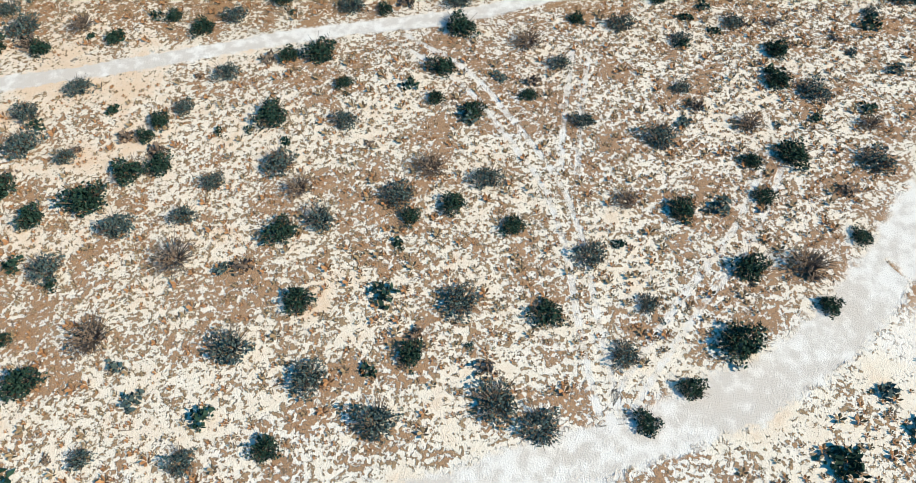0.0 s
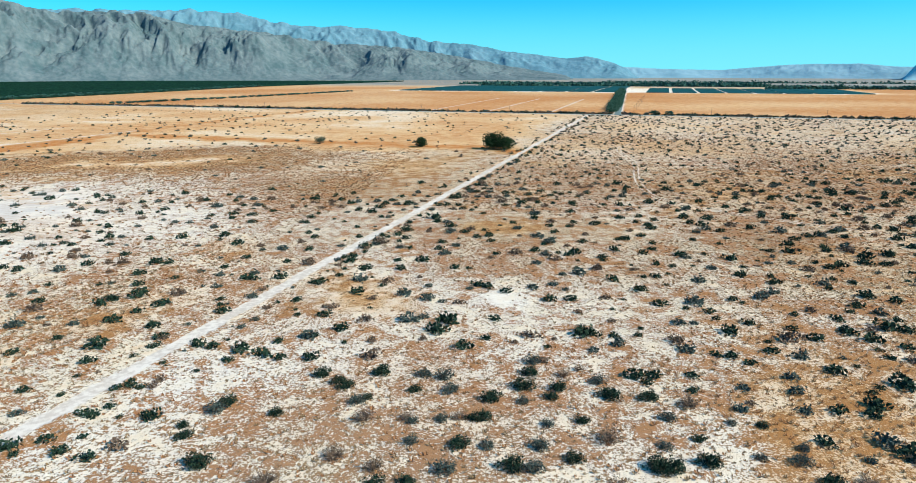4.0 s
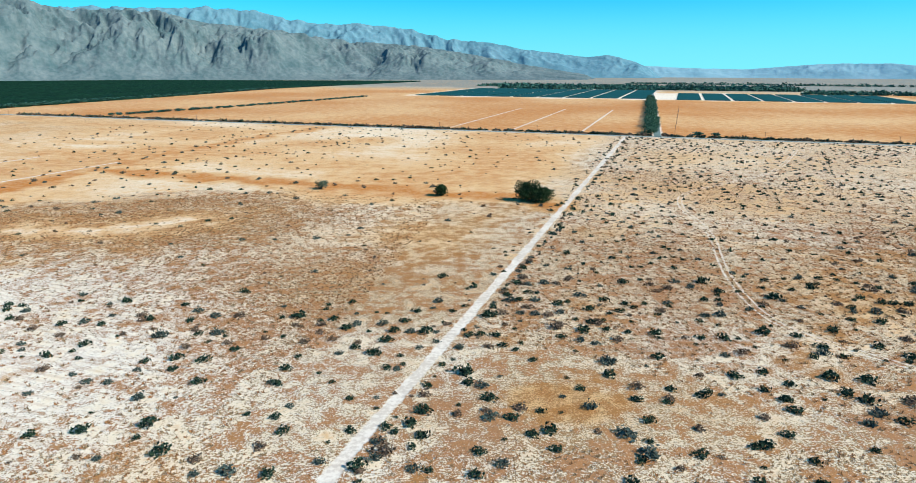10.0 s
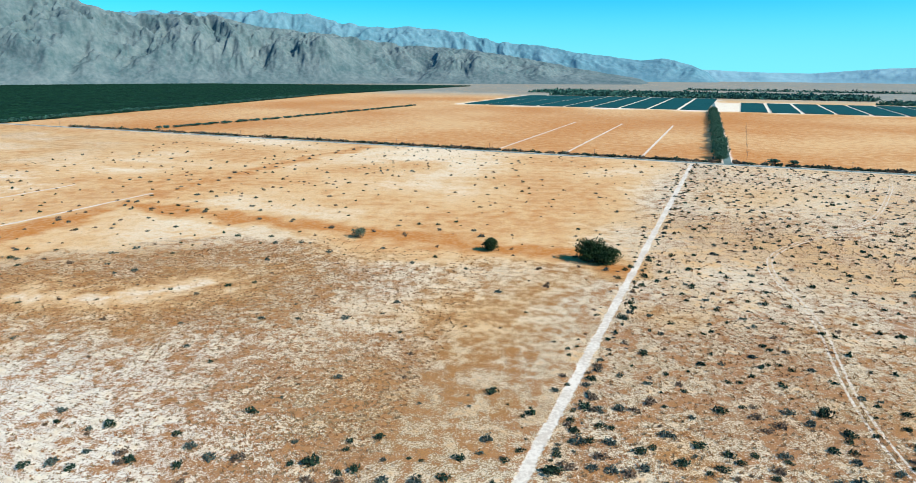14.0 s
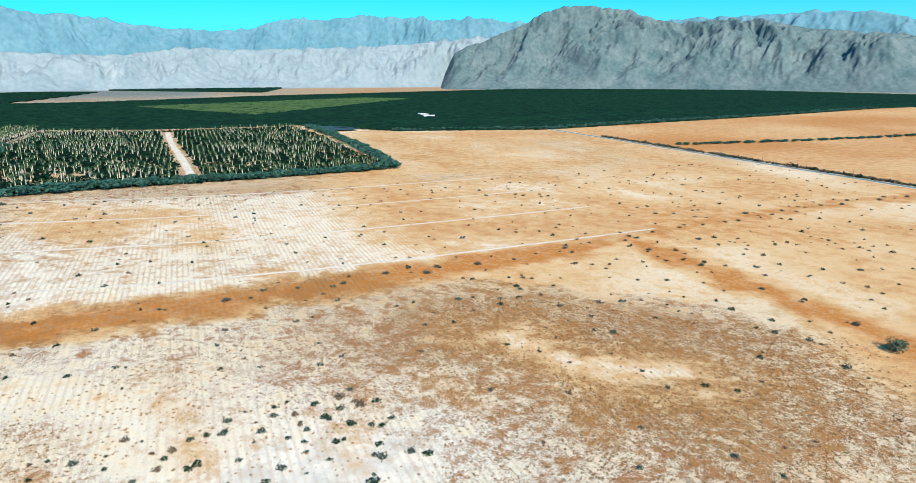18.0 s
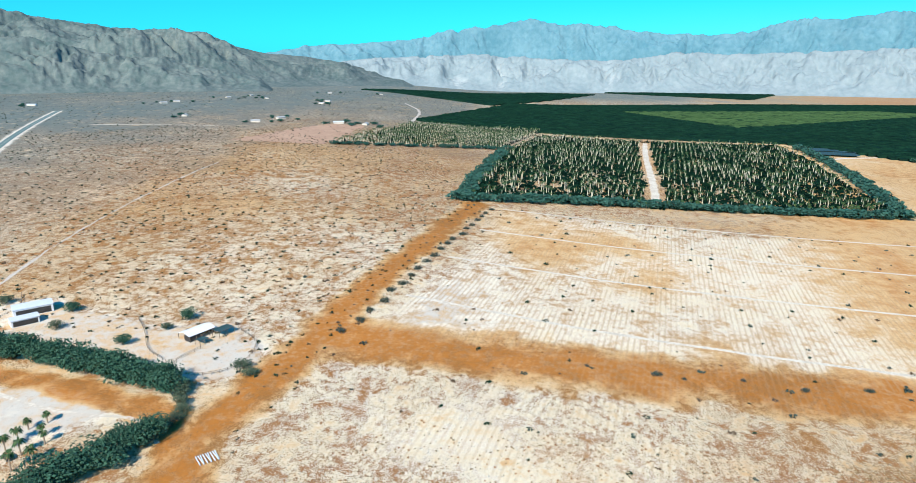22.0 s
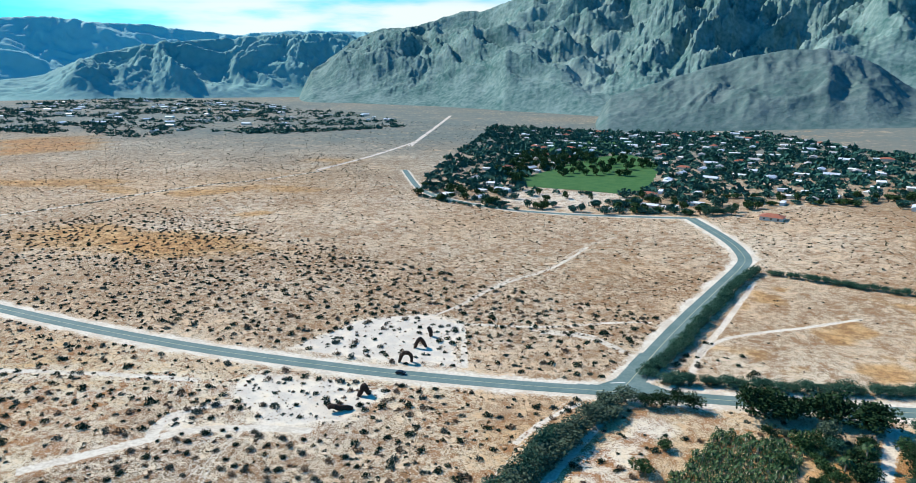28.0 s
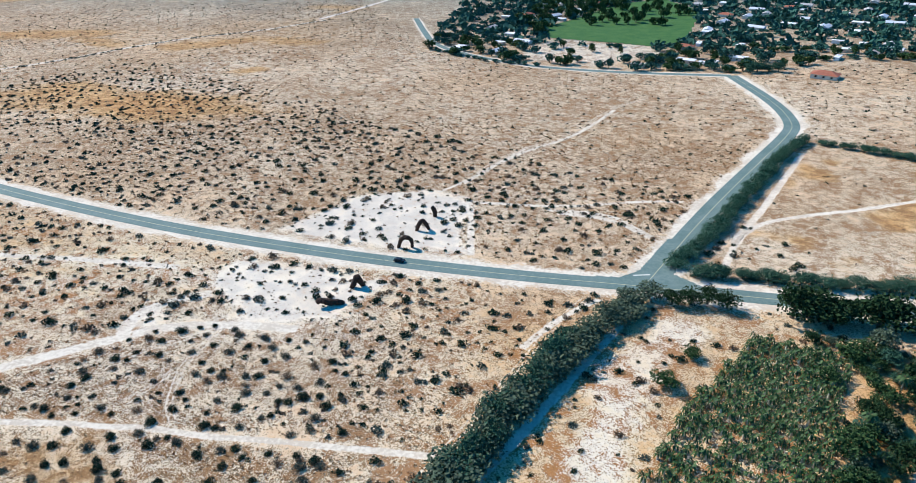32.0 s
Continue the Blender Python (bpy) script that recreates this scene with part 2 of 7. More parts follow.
    for lot, edge, most in ((SAND_LOT, 6, 0.98), (SAND_LOT_EAST, 8, 0.95), (COMPOUND, 4, 1.15), (ESTATE_LOT, 14, 1.0), (GOLF_SAND, 10, 0.8)):
        pale = np.maximum(pale, most * soft_in(x + 0.6 * rag, y + 0.6 * rag, lot, edge))
    for line, near, far in (([(40, -172), (90, -168), (150, -152), (260, -150)], 4, 11), ([(33, -141), (48, -129), (75, -106), (110, -88)], 2, 6), ([(42, -166), (90, -150), (160, -128)], 3, 8)):
        pale = np.maximum(pale, 0.65 * fade(off_line(x, y, line) + rag, near, far))
    pale = np.maximum(pale, 0.9 * fade(np.hypot((x - 48), (y + 142)) + rag, 5, 13))
    pale = np.maximum(pale, 0.8 * fade(off_line(x, y, [(-122, -182), (-108, -150), (-104, -115)]) + rag, 5, 12))
    pale = np.maximum(pale, 1.0 * fade(np.hypot((x + 318), (y + 38)) + rag, 20, 36))
    pale = np.maximum(pale, 0.95 * fade(off_line(x, y, [(-348, -128), (-325, -75), (-305, -20)]) + rag, 14, 27))
    pale = np.maximum(pale, 0.42 * fade(np.hypot((x + 215) / 1.2, (y - 95) / 1.5) + 12 * w1, 60, 130))
    scrub = np.clip(0.58 + 0.3 * wob(x, y, 55, 9.0) - 0.3 * fade(np.hypot((x + 240) / 1.4, y - 70) + 20 * w1, 60, 120) - 0.35 * fade(np.hypot(x + 24, y + 112) + rag, 6, 22) - 0.1 * fade(np.hypot(x / 1.3, y + 105) + 8 * w1, 30, 75) + 0.16 * fade(np.hypot(x - 14, y + 126) + 4 * w1, 10, 30), 0, 1)
    eastern = fade(-p, 20, 60) * fade(y, 260, 330) * fade(-y, 80, 110)
    orange = np.maximum(orange, eastern * np.clip(0.10 + 0.32 * wob(x, y, 20, 6.0), 0, 0.5))
    scrub = scrub + 0.22 * fade(np.hypot((x - 50) / 1.0, (y - 30) / 1.3) + 14 * w1, 50, 95)
    scrub = scrub * (1 - 0.75 * north) * (1 - 0.85 * beyond) * (1 - 0.55 * fade(-p, 10, 50) * fade(-y, -260, -130))
    scrub = np.maximum(scrub, 0.95 * fade(np.hypot((x + 60) / 1.6, (y - 190) / 1.5) + 20 * w1, 45, 85))
    streak = wob(p * 0.8, q * 1.1, 26, 8.0)
    west = fade(p + 8 * w2, -50, -44) * fade(-p, 300, 360) * fade(q, 260, 300) * fade(-q, 120, 160)
    orange = np.maximum(orange, west * np.clip(-0.03 + 0.34 * streak + 0.1 * w1, 0, 0.5))
    mid_field = soft_in(x, y, [grid(-45, 170), grid(-45, 646), grid(-560, 646), grid(-560, 400), grid(-330, 150)], 40)
    orange = np.maximum(orange, mid_field * np.clip(0.24 + 0.10 * w1 + 0.08 * wob(x, y, 90, 2.0), 0, 0.5))
    scrub = scrub * (1 - 0.6 * mid_field)
    pale = pale + 0.12 * mid_field
    brown = fade(np.hypot((x + 40) / 1.6, (y - 225) / 1.2) + 18 * w1, 30, 85)
    orange = np.maximum(orange, 0.12 * brown)
    scrub = np.maximum(scrub, 1.25 * fade(dune, 40, 75))
    thick = fade(-p + 6 * w2, 30, 42) * fade(y + 20 * w1, 190, 290) * fade(-y + 12 * w1, 55, 95)
    scrub = scrub + thick * (0.55 + 0.3 * wob(x, y, 32, 2.0))
    pale = pale + 0.22 * thick
    orange = np.maximum(orange, fade(-p, 20, 50) * fade(-y, -300, -200) * np.clip(0.13 + 0.16 * wob(x, y, 40, 5.0), 0, 0.4))
    west_thick = fade(p + 6 * w2, -50, -40) * fade(-p, 190, 260) * fade(q + 20 * w1, 250, 290) * fade(-q, 0, 90)
    scrub = scrub + west_thick * (0.3 + 0.35 * wob(x, y, 30, 4.0))
    pale = pale + 0.1 * west_thick
    scrub = scrub + 0.42 * fade(x + 15 * w2, -330, -260) * fade(y, 90, 160) + 0.22 * fade(y + 10 * w2, -235, -200)
    # thicker litter and darker soil on the estate, partly painting the trees' shade
    garden_litter_shade = soft_in(x, y, ESTATE, 12)
    scrub, pale = np.maximum(scrub, 1.3 * garden_litter_shade), pale - 0.2 * garden_litter_shade
    drift = fade(np.hypot((x + 135) / 1.15, (y - 92) / 1.3) + 20 * w1, 42, 92)
    pale = pale + 0.24 * drift
    scrub = scrub * (1 - 0.3 * drift) * (1 - 0.6 * soft_in(x, y, FURROWED, 30))
    orange = np.maximum(orange, 0.18 * soft_in(x, y, FURROWED, 30))
    bald = np.maximum(fade(dune, 8, 20), fade(np.hypot((x - 19) / 0.8, y - 24) + 5 * w1 + rag, 6, 12))
    orange = orange * (1 - 0.7 * fade(dune, 2, 16))
    pale = pale + 0.04 * bald
    scrub = scrub * (1 - np.clip(pale - 0.55, 0, 0.4) * 2.4) * (1 - 0.6 * orange) * (1 - 0.95 * bald)
    rows = 0.9 * soft_in(x, y, FURROWED, 10) + 0.55 * north * fade(-q, -480, -380) + 0.5 * beyond * (wob(x, y, 200, 5.0) > 0.1)
    rows = np.maximum(rows, 0.55 * fade(np.hypot((x + 170) / 1.7, (y - 150) / 1.7), 65, 95))
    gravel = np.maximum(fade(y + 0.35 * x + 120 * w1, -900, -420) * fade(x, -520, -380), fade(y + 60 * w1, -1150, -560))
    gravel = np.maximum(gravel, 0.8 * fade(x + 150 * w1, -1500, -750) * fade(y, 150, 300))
    # past some 2 km all round, the grey stands in for distance haze
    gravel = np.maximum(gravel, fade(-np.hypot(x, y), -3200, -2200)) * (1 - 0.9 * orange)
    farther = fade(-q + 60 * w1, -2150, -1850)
    solar = soft_in(x, y, [grid(-640, 1440), grid(480, 1430), grid(480, 1830), grid(-50, 1840), grid(-60, 2040), grid(-640, 2040)], 20)
    orange = orange * (1 - farther) * (1 - 0.9 * solar)
    pale = np.where(solar > 0.5, 0.75, pale)
    # far northern plain: scrub grey with haze put into the colour
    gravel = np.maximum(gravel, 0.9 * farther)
    grey = np.maximum(fade(y + 18 * w1, -215, -165), 0.9 * fade(np.hypot(x - 5, y + 115) + 8 * w1, 45, 95))
    sparse = fade(np.hypot((x + 400) / 1.3, y + 15) + 25 * w1, 70, 130)
    pale, scrub = pale + 0.3 * sparse, scrub * (1 - 0.55 * sparse)
    return orange, np.clip(pale, 0, 1.2), scrub, np.clip(rows, 0, 1), np.clip(gravel, 0, 1), grey


# ---- materials ----
def material(name, colours, rough=0.9, size=1.0, bump=0.0, metal=0.0, fine=None, per_piece=0.0):
    """Procedural paint: two colours mixed by noise at two scales, with relief and a little difference from piece to piece."""
    mat = bpy.data.materials.new(name)
    mat.use_nodes = True
    nt = mat.node_tree
    n, l = nt.nodes, nt.links
    bs = n["Principled BSDF"]
    bs.inputs["Roughness"].default_value, bs.inputs["Metallic"].default_value = rough, metal
    bs.inputs["Specular IOR Level"].default_value = 0.04 if "leaf" in name or "rock" in name or "slope" in name else 0.25
    geo = n.new("ShaderNodeNewGeometry")
    big, small = n.new("ShaderNodeTexNoise"), n.new("ShaderNodeTexNoise")
    big.inputs["Scale"].default_value, small.inputs["Scale"].default_value = 1 / size, (fine or 7.0) / size
    big.inputs["Detail"].default_value, small.inputs["Detail"].default_value = 4, 3
    for tex in (big, small):
        l.new(geo.outputs["Position"], tex.inputs["Vector"])
    add = n.new("ShaderNodeMath")
    add.operation = "ADD"
    l.new(big.outputs["Fac"], add.inputs[0])
    l.new(small.outputs["Fac"], add.inputs[1])
    ramp = n.new("ShaderNodeMapRange")
    ramp.inputs["From Min"].default_value, ramp.inputs["From Max"].default_value = 0.72, 1.28
    l.new(add.outputs[0], ramp.inputs["Value"])
    mix = n.new("ShaderNodeMix")
    mix.data_type = "RGBA"
    l.new(ramp.outputs["Result"], mix.inputs["Factor"])
    mix.inputs[6].default_value, mix.inputs[7].default_value = (*colours[0], 1), (*colours[1], 1)
    last = mix.outputs[2]
    if per_piece:
        vary = n.new("ShaderNodeMix")
        vary.data_type = "RGBA"
        vary.inputs[7].default_value = (*(colours[2] if len(colours) > 2 else [c * 0.5 for c in colours[0]]), 1)
        scale = n.new("ShaderNodeMath")
        scale.operation = "MULTIPLY"
        scale.inputs[1].default_value = per_piece
        l.new(geo.outputs["Random Per Island"], scale.inputs[0])
        l.new(scale.outputs[0], vary.inputs["Factor"])
        l.new(last, vary.inputs[6])
        last = vary.outputs[2]
    l.new(last, bs.inputs["Base Color"])
    if bump:
        bp = n.new("ShaderNodeBump")
        bp.inputs["Strength"].default_value, bp.inputs["Distance"].default_value = 0.6, bump
        l.new(small.outputs["Fac"], bp.inputs["Height"])
        l.new(bp.outputs[0], bs.inputs["Normal"])
    return mat


def soil_material():
    mat = bpy.data.materials.new("desert_soil")
    mat.use_nodes = True
    nt = mat.node_tree
    n, l = nt.nodes, nt.links
    bs = n["Principled BSDF"]
    bs.inputs["Roughness"].default_value = 0.95
    bs.inputs["Specular IOR Level"].default_value = 0.1
    geo = n.new("ShaderNodeNewGeometry")

    def attr(name):
        a = n.new("ShaderNodeAttribute")
        a.attribute_name = name
        return a.outputs["Fac"]

    def noise_at(scale, detail=4, stretch=None, lac=2.0):
        t = n.new("ShaderNodeTexNoise")
        t.inputs["Scale"].default_value, t.inputs["Detail"].default_value = scale, detail
        if stretch:
            m = n.new("ShaderNodeMapping")
            m.inputs["Rotation"].default_value = (0, 0, radians(19.5))
            k = n.new("ShaderNodeVectorMath")
            k.operation = "MULTIPLY"
            k.inputs[1].default_value = stretch
            l.new(geo.outputs["Position"], m.inputs["Vector"])
            l.new(m.outputs[0], k.inputs[0])
            l.new(k.outputs[0], t.inputs["Vector"])
        else:
            l.new(geo.outputs["Position"], t.inputs["Vector"])
        return t.outputs["Fac"]

    def op(kind, a, b=None, c=None):
        m = n.new("ShaderNodeMath")
        m.operation = kind
        for i, v in enumerate((a, b, c)):
            if v is None:
                continue
            if isinstance(v, (int, float)):
                m.inputs[i].default_value = v
            else:
                l.new(v, m.inputs[i])
        return m.outputs[0]

    def step(v, lo, hi):
        r = n.new("ShaderNodeMapRange")
        r.interpolation_type = "SMOOTHSTEP"
        r.inputs["From Min"].default_value, r.inputs["From Max"].default_value = lo, hi
        l.new(v, r.inputs["Value"])
        return r.outputs["Result"]

    def blend(f, a, b):
        m = n.new("ShaderNodeMix")
        m.data_type = "RGBA"
        if isinstance(f, float):
            m.inputs["Factor"].default_value = f
        else:
            l.new(f, m.inputs["Factor"])
        for i, v in ((6, a), (7, b)):
            if isinstance(v, tuple):
                m.inputs[i].default_value = (*v, 1)
            else:
                l.new(v, m.inputs[i])
        return m.outputs[2]

    patch, mid, blot = noise_at(0.02, 5), noise_at(0.11, 5), noise_at(0.33, 4)
    speck, speck_b, tuft, grain, fine = noise_at(0.9, 5), noise_at(3.2, 4), noise_at(5.4, 3), noise_at(9.5, 3), noise_at(22.0, 2)
    knot = noise_at(1.7, 3)
    orange, pale, scrub, rows, gravel, track = attr("orange"), attr("pale"), attr("scrub"), attr("rows"), attr("gravel"), attr("track")
    grey = attr("grey")

    def sway(v, k):
        return op("MULTIPLY", op("SUBTRACT", v, 0.5), k)

    def total(*vs):
        out = vs[0]
        for v in vs[1:]:
            out = op("ADD", out, v)
        return out

    # how much of a worn track shows at a place, with a broken edge
    worn = step(total(track, sway(speck, 0.9), sway(speck_b, 0.5)), 0.32, 0.68)
    bare = op("SUBTRACT", 1.0, worn)
    # pale drifted sand over tan soil
    drifted = total(pale, sway(mid, 1.2), sway(patch, 0.7), sway(blot, 0.9), sway(speck, 0.5))
    sand = blend(step(drifted, 0.0, 0.5), (0.68, 0.405, 0.18), (0.81, 0.67, 0.455))
    sand = blend(op("MULTIPLY", step(drifted, 0.42, 0.85), 0.85), sand, (0.86, 0.775, 0.625))
    sand = blend(op("MULTIPLY", grey, 0.4), sand, (0.80, 0.665, 0.52))
    sand = blend(op("MULTIPLY", step(total(grain, sway(fine, 0.5)), 0.46, 0.72), 0.38), sand, (0.55, 0.37, 0.21))
    sand = blend(op("MULTIPLY", step(patch, 0.50, 0.66), 0.3), sand, (0.75, 0.54, 0.33))
    sand = blend(op("MULTIPLY", step(total(pale, sway(mid, 0.5)), 0.86, 1.02), 0.85), sand, (0.60, 0.53, 0.44))
    rust = blend(step(total(orange, sway(mid, 0.9), sway(blot, 0.6), sway(speck, 0.4)), 0.36, 0.9), (0.70, 0.43, 0.19), (0.50, 0.18, 0.032))
    rust = blend(op("MULTIPLY", step(total(blot, sway(speck_b, 0.7)), 0.47, 0.62), 0.32), rust, (0.70, 0.48, 0.27))
    rust = blend(op("MULTIPLY", step(total(grain, sway(speck_b, 0.9)), 0.50, 0.66), 0.45), rust, (0.34, 0.15, 0.05))
    sand = blend(step(total(orange, sway(mid, 0.7), sway(blot, 0.5), sway(speck_b, 0.5)), 0.06, 0.44), sand, rust)
    # dry weed litter: small separate clumps that gather in drifts, thicker where scrub is high
    clump = total(op("MULTIPLY", knot, 0.34), op("MULTIPLY", speck_b, 0.36), op("MULTIPLY", tuft, 0.18), op("MULTIPLY", grain, 0.12))
    cover = total(op("MULTIPLY", scrub, 0.12), sway(patch, 0.16), sway(mid, 0.46), sway(blot, 0.50))
    weed = step(total(op("MULTIPLY", op("SUBTRACT", clump, 0.5), 1.75), cover), 0.045, 0.115)
    weed = op("MULTIPLY", op("MULTIPLY", weed, step(scrub, 0.02, 0.25)), bare)
    straw = blend(step(total(mid, sway(blot, 0.9)), 0.45, 0.60), (0.37, 0.20, 0.06), (0.47, 0.19, 0.045))
    straw = blend(op("MULTIPLY", step(patch, 0.46, 0.60), 0.5), straw, (0.40, 0.16, 0.045))
    straw = blend(op("MULTIPLY", step(total(orange, sway(mid, 0.3)), 0.05, 0.3), 0.55), straw, (0.47, 0.215, 0.06))
    straw = blend(op("MULTIPLY", step(total(grain, sway(fine, 0.7)), 0.45, 0.62), 0.72), straw, (0.11, 0.055, 0.026))
    straw = blend(op("MULTIPLY", grey, 0.5), straw, (0.26, 0.18, 0.105))
    col = blend(op("MULTIPLY", weed, 0.92), sand, straw)
    # lone dark tufts and stones
    dots = step(total(op("MULTIPLY", speck, 0.55), op("MULTIPLY", tuft, 0.45), op("MULTIPLY", scrub, 0.03)), 0.615, 0.64)
    col = blend(op("MULTIPLY", op("MULTIPLY", dots, bare), 0.75), col, (0.11, 0.085, 0.055))
    # grey desert pavement out on the fan; farther off the same teal-grey mimics haze
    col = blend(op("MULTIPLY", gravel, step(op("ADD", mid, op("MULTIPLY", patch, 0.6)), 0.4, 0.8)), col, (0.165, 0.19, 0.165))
    # old furrows
    turned = n.new("ShaderNodeMapping")
    turned.inputs["Rotation"].default_value = (0, 0, radians(19.5))
    l.new(geo.outputs["Position"], turned.inputs["Vector"])
    wave = n.new("ShaderNodeTexWave")
    wave.bands_direction = "Y"
    wave.inputs["Scale"].default_value, wave.inputs["Distortion"].default_value = 0.121, 0.6
    wave.inputs["Detail"].default_value, wave.inputs["Detail Scale"].default_value = 3, 2.0
    l.new(turned.outputs[0], wave.inputs["Vector"])
    furrow = total(op("MULTIPLY", wave.outputs["Fac"], 0.5), op("MULTIPLY", speck, 0.55), sway(speck_b, 0.3))
    lined = op("MULTIPLY", op("MULTIPLY", step(furrow, 0.55, 0.72), rows), step(noise_at(0.05, 3), 0.3, 0.55))
    col = blend(op("MULTIPLY", op("MULTIPLY", lined, 0.48), bare), col, (0.50, 0.30, 0.15))
    trod = blend(step(total(speck, sway(mid, 0.8), sway(grain, 0.4)), 0.36, 0.64), (0.60, 0.50, 0.385), (0.77, 0.68, 0.55))
    col = blend(op("MULTIPLY", worn, 0.93), col, trod)
    l.new(col, bs.inputs["Base Color"])
    bp = n.new("ShaderNodeBump")
    bp.inputs["Strength"].default_value, bp.inputs["Distance"].default_value = 0.7, 0.25
    l.new(op("ADD", op("MULTIPLY", weed, 0.8), op("MULTIPLY", grain, 0.5)), bp.inputs["Height"])
    l.new(bp.outputs[0], bs.inputs["Normal"])
    return mat


SOIL = soil_material()
ASPHALT = material("sunbleached_asphalt", [(0.10, 0.165, 0.15), (0.165, 0.225, 0.205)], 0.85, 9, 0.01)
ROAD_SAND = material("road_verge_sand", [(0.56, 0.47, 0.38), (0.70, 0.61, 0.52)], 0.95, 6, 0.03)
TRACK_SAND = material("track_sand", [(0.62, 0.52, 0.42), (0.76, 0.67, 0.58)], 0.95, 3, 0.04)
RUT_SAND = material("rut_sand", [(0.50, 0.40, 0.30), (0.70, 0.60, 0.50)], 0.95, 1.5, 0.04)
LINE_PAINT = material("road_paint", [(0.75, 0.72, 0.62), (0.8, 0.78, 0.7)], 0.7, 3)
YELLOW_PAINT = material("yellow_paint", [(0.42, 0.40, 0.26), (0.52, 0.48, 0.32)], 0.7, 3)
CREOSOTE = material("creosote_leaf", [(0.018, 0.046, 0.028), (0.046, 0.072, 0.042)], 0.8, 0.5, 0, 0, None, 0.7)
DRY_TWIG = material("dry_twig", [(0.12, 0.08, 0.05), (0.24, 0.16, 0.10)], 0.9, 0.6, 0, 0, None, 0.5)
WEED = material("dry_weed", [(0.30, 0.125, 0.045), (0.44, 0.22, 0.085)], 0.95, 0.8, 0, 0, None, 0.4)
DEAD_WEED = material("dead_weed", [(0.20, 0.125, 0.06), (0.38, 0.25, 0.12)], 0.95, 0.8, 0, 0, None, 0.4)
GREY_SHRUB = material("grey_shrub", [(0.048, 0.078, 0.062), (0.105, 0.125, 0.095)], 0.9, 0.6, 0, 0, None, 0.5)
TAMARISK = material("tamarisk_leaf", [(0.034, 0.105, 0.066), (0.085, 0.165, 0.105)], 0.75, 2.5, 0, 0, None, 0.6)
FAR_TREE = material("far_tree_leaf", [(0.030, 0.105, 0.082), (0.068, 0.155, 0.115)], 0.8, 6, 0, 0, None, 0.5)
DARK_LEAF = material("dark_garden_leaf", [(0.014, 0.042, 0.018), (0.046, 0.078, 0.032)], 0.8, 2.0, 0, 0, None, 0.6)
OLIVE = material("olive_leaf", [(0.03, 0.075, 0.026), (0.075, 0.12, 0.045)], 0.75, 2.0, 0, 0, None, 0.6)
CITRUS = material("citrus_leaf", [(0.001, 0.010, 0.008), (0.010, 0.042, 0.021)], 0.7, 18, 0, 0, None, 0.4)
GREY_LEAF = material("grey_brush_leaf", [(0.075, 0.112, 0.07), (0.135, 0.17, 0.11)], 0.85, 2.0, 0, 0, None, 0.5)
BARK = material("bark", [(0.10, 0.07, 0.05), (0.2, 0.15, 0.11)], 0.95, 0.4, 0.02)
PALM_TRUNK = material("palm_trunk", [(0.30, 0.22, 0.15), (0.42, 0.33, 0.24)], 0.95, 0.4, 0.02)
CUT_TRUNK = material("pale_palm_trunk", [(0.55, 0.47, 0.34), (0.70, 0.62, 0.47)], 0.95, 0.5, 0.02)
FROND = material("palm_frond", [(0.022, 0.075, 0.022), (0.085, 0.135, 0.035)], 0.6, 0.8, 0, 0, None, 0.6)
DRY_FROND = material("dry_palm_frond", [(0.25, 0.17, 0.08), (0.36, 0.26, 0.13)], 0.9, 0.8, 0, 0, None, 0.4)


def rock_material(name, dark, light, scree, size):
    """Weathered bare rock: blotches of varnish, fine broken relief, and paler loose scree in the gullies."""
    mat = material(name, [dark, light], 0.95, size, 5.0, 0, 6)
    n, l = mat.node_tree.nodes, mat.node_tree.links
    bs = n["Principled BSDF"]
    bs.inputs["Specular IOR Level"].default_value = 0.04
    old = bs.inputs["Base Color"].links[0].from_socket
    a = n.new("ShaderNodeAttribute")
    a.attribute_name = "scree"
    mix = n.new("ShaderNodeMix")
    mix.data_type = "RGBA"
    l.new(a.outputs["Fac"], mix.inputs["Factor"])
    l.new(old, mix.inputs[6])
    mix.inputs[7].default_value = (*scree, 1)
    l.new(mix.outputs[2], bs.inputs["Base Color"])
    return mat


# rock colours with a teal cast that stands in for aerial haze
ROCK = rock_material("hazed_granite_slope", (0.075, 0.125, 0.125), (0.165, 0.205, 0.195), (0.27, 0.31, 0.295), 120)
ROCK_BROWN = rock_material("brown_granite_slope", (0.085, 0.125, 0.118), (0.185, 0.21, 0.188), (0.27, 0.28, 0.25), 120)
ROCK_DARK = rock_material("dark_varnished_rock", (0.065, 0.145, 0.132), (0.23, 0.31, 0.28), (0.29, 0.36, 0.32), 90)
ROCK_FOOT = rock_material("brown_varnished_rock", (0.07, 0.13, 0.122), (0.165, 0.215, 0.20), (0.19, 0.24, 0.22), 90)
# far ranges: aerial haze is put into the base colour as blue
ROCK_SPUR_HAZE = rock_material("hazed_spur_rock", (0.18, 0.35, 0.33), (0.27, 0.43, 0.40), (0.33, 0.47, 0.44), 180)
ROCK_BLUE_HAZE = rock_material("blue_haze_rock", (0.09, 0.21, 0.25), (0.16, 0.29, 0.325), (0.24, 0.36, 0.39), 180)
ROCK_HAZY = rock_material("pale_haze_rock", (0.32, 0.56, 0.55), (0.39, 0.62, 0.60), (0.42, 0.64, 0.62), 260)
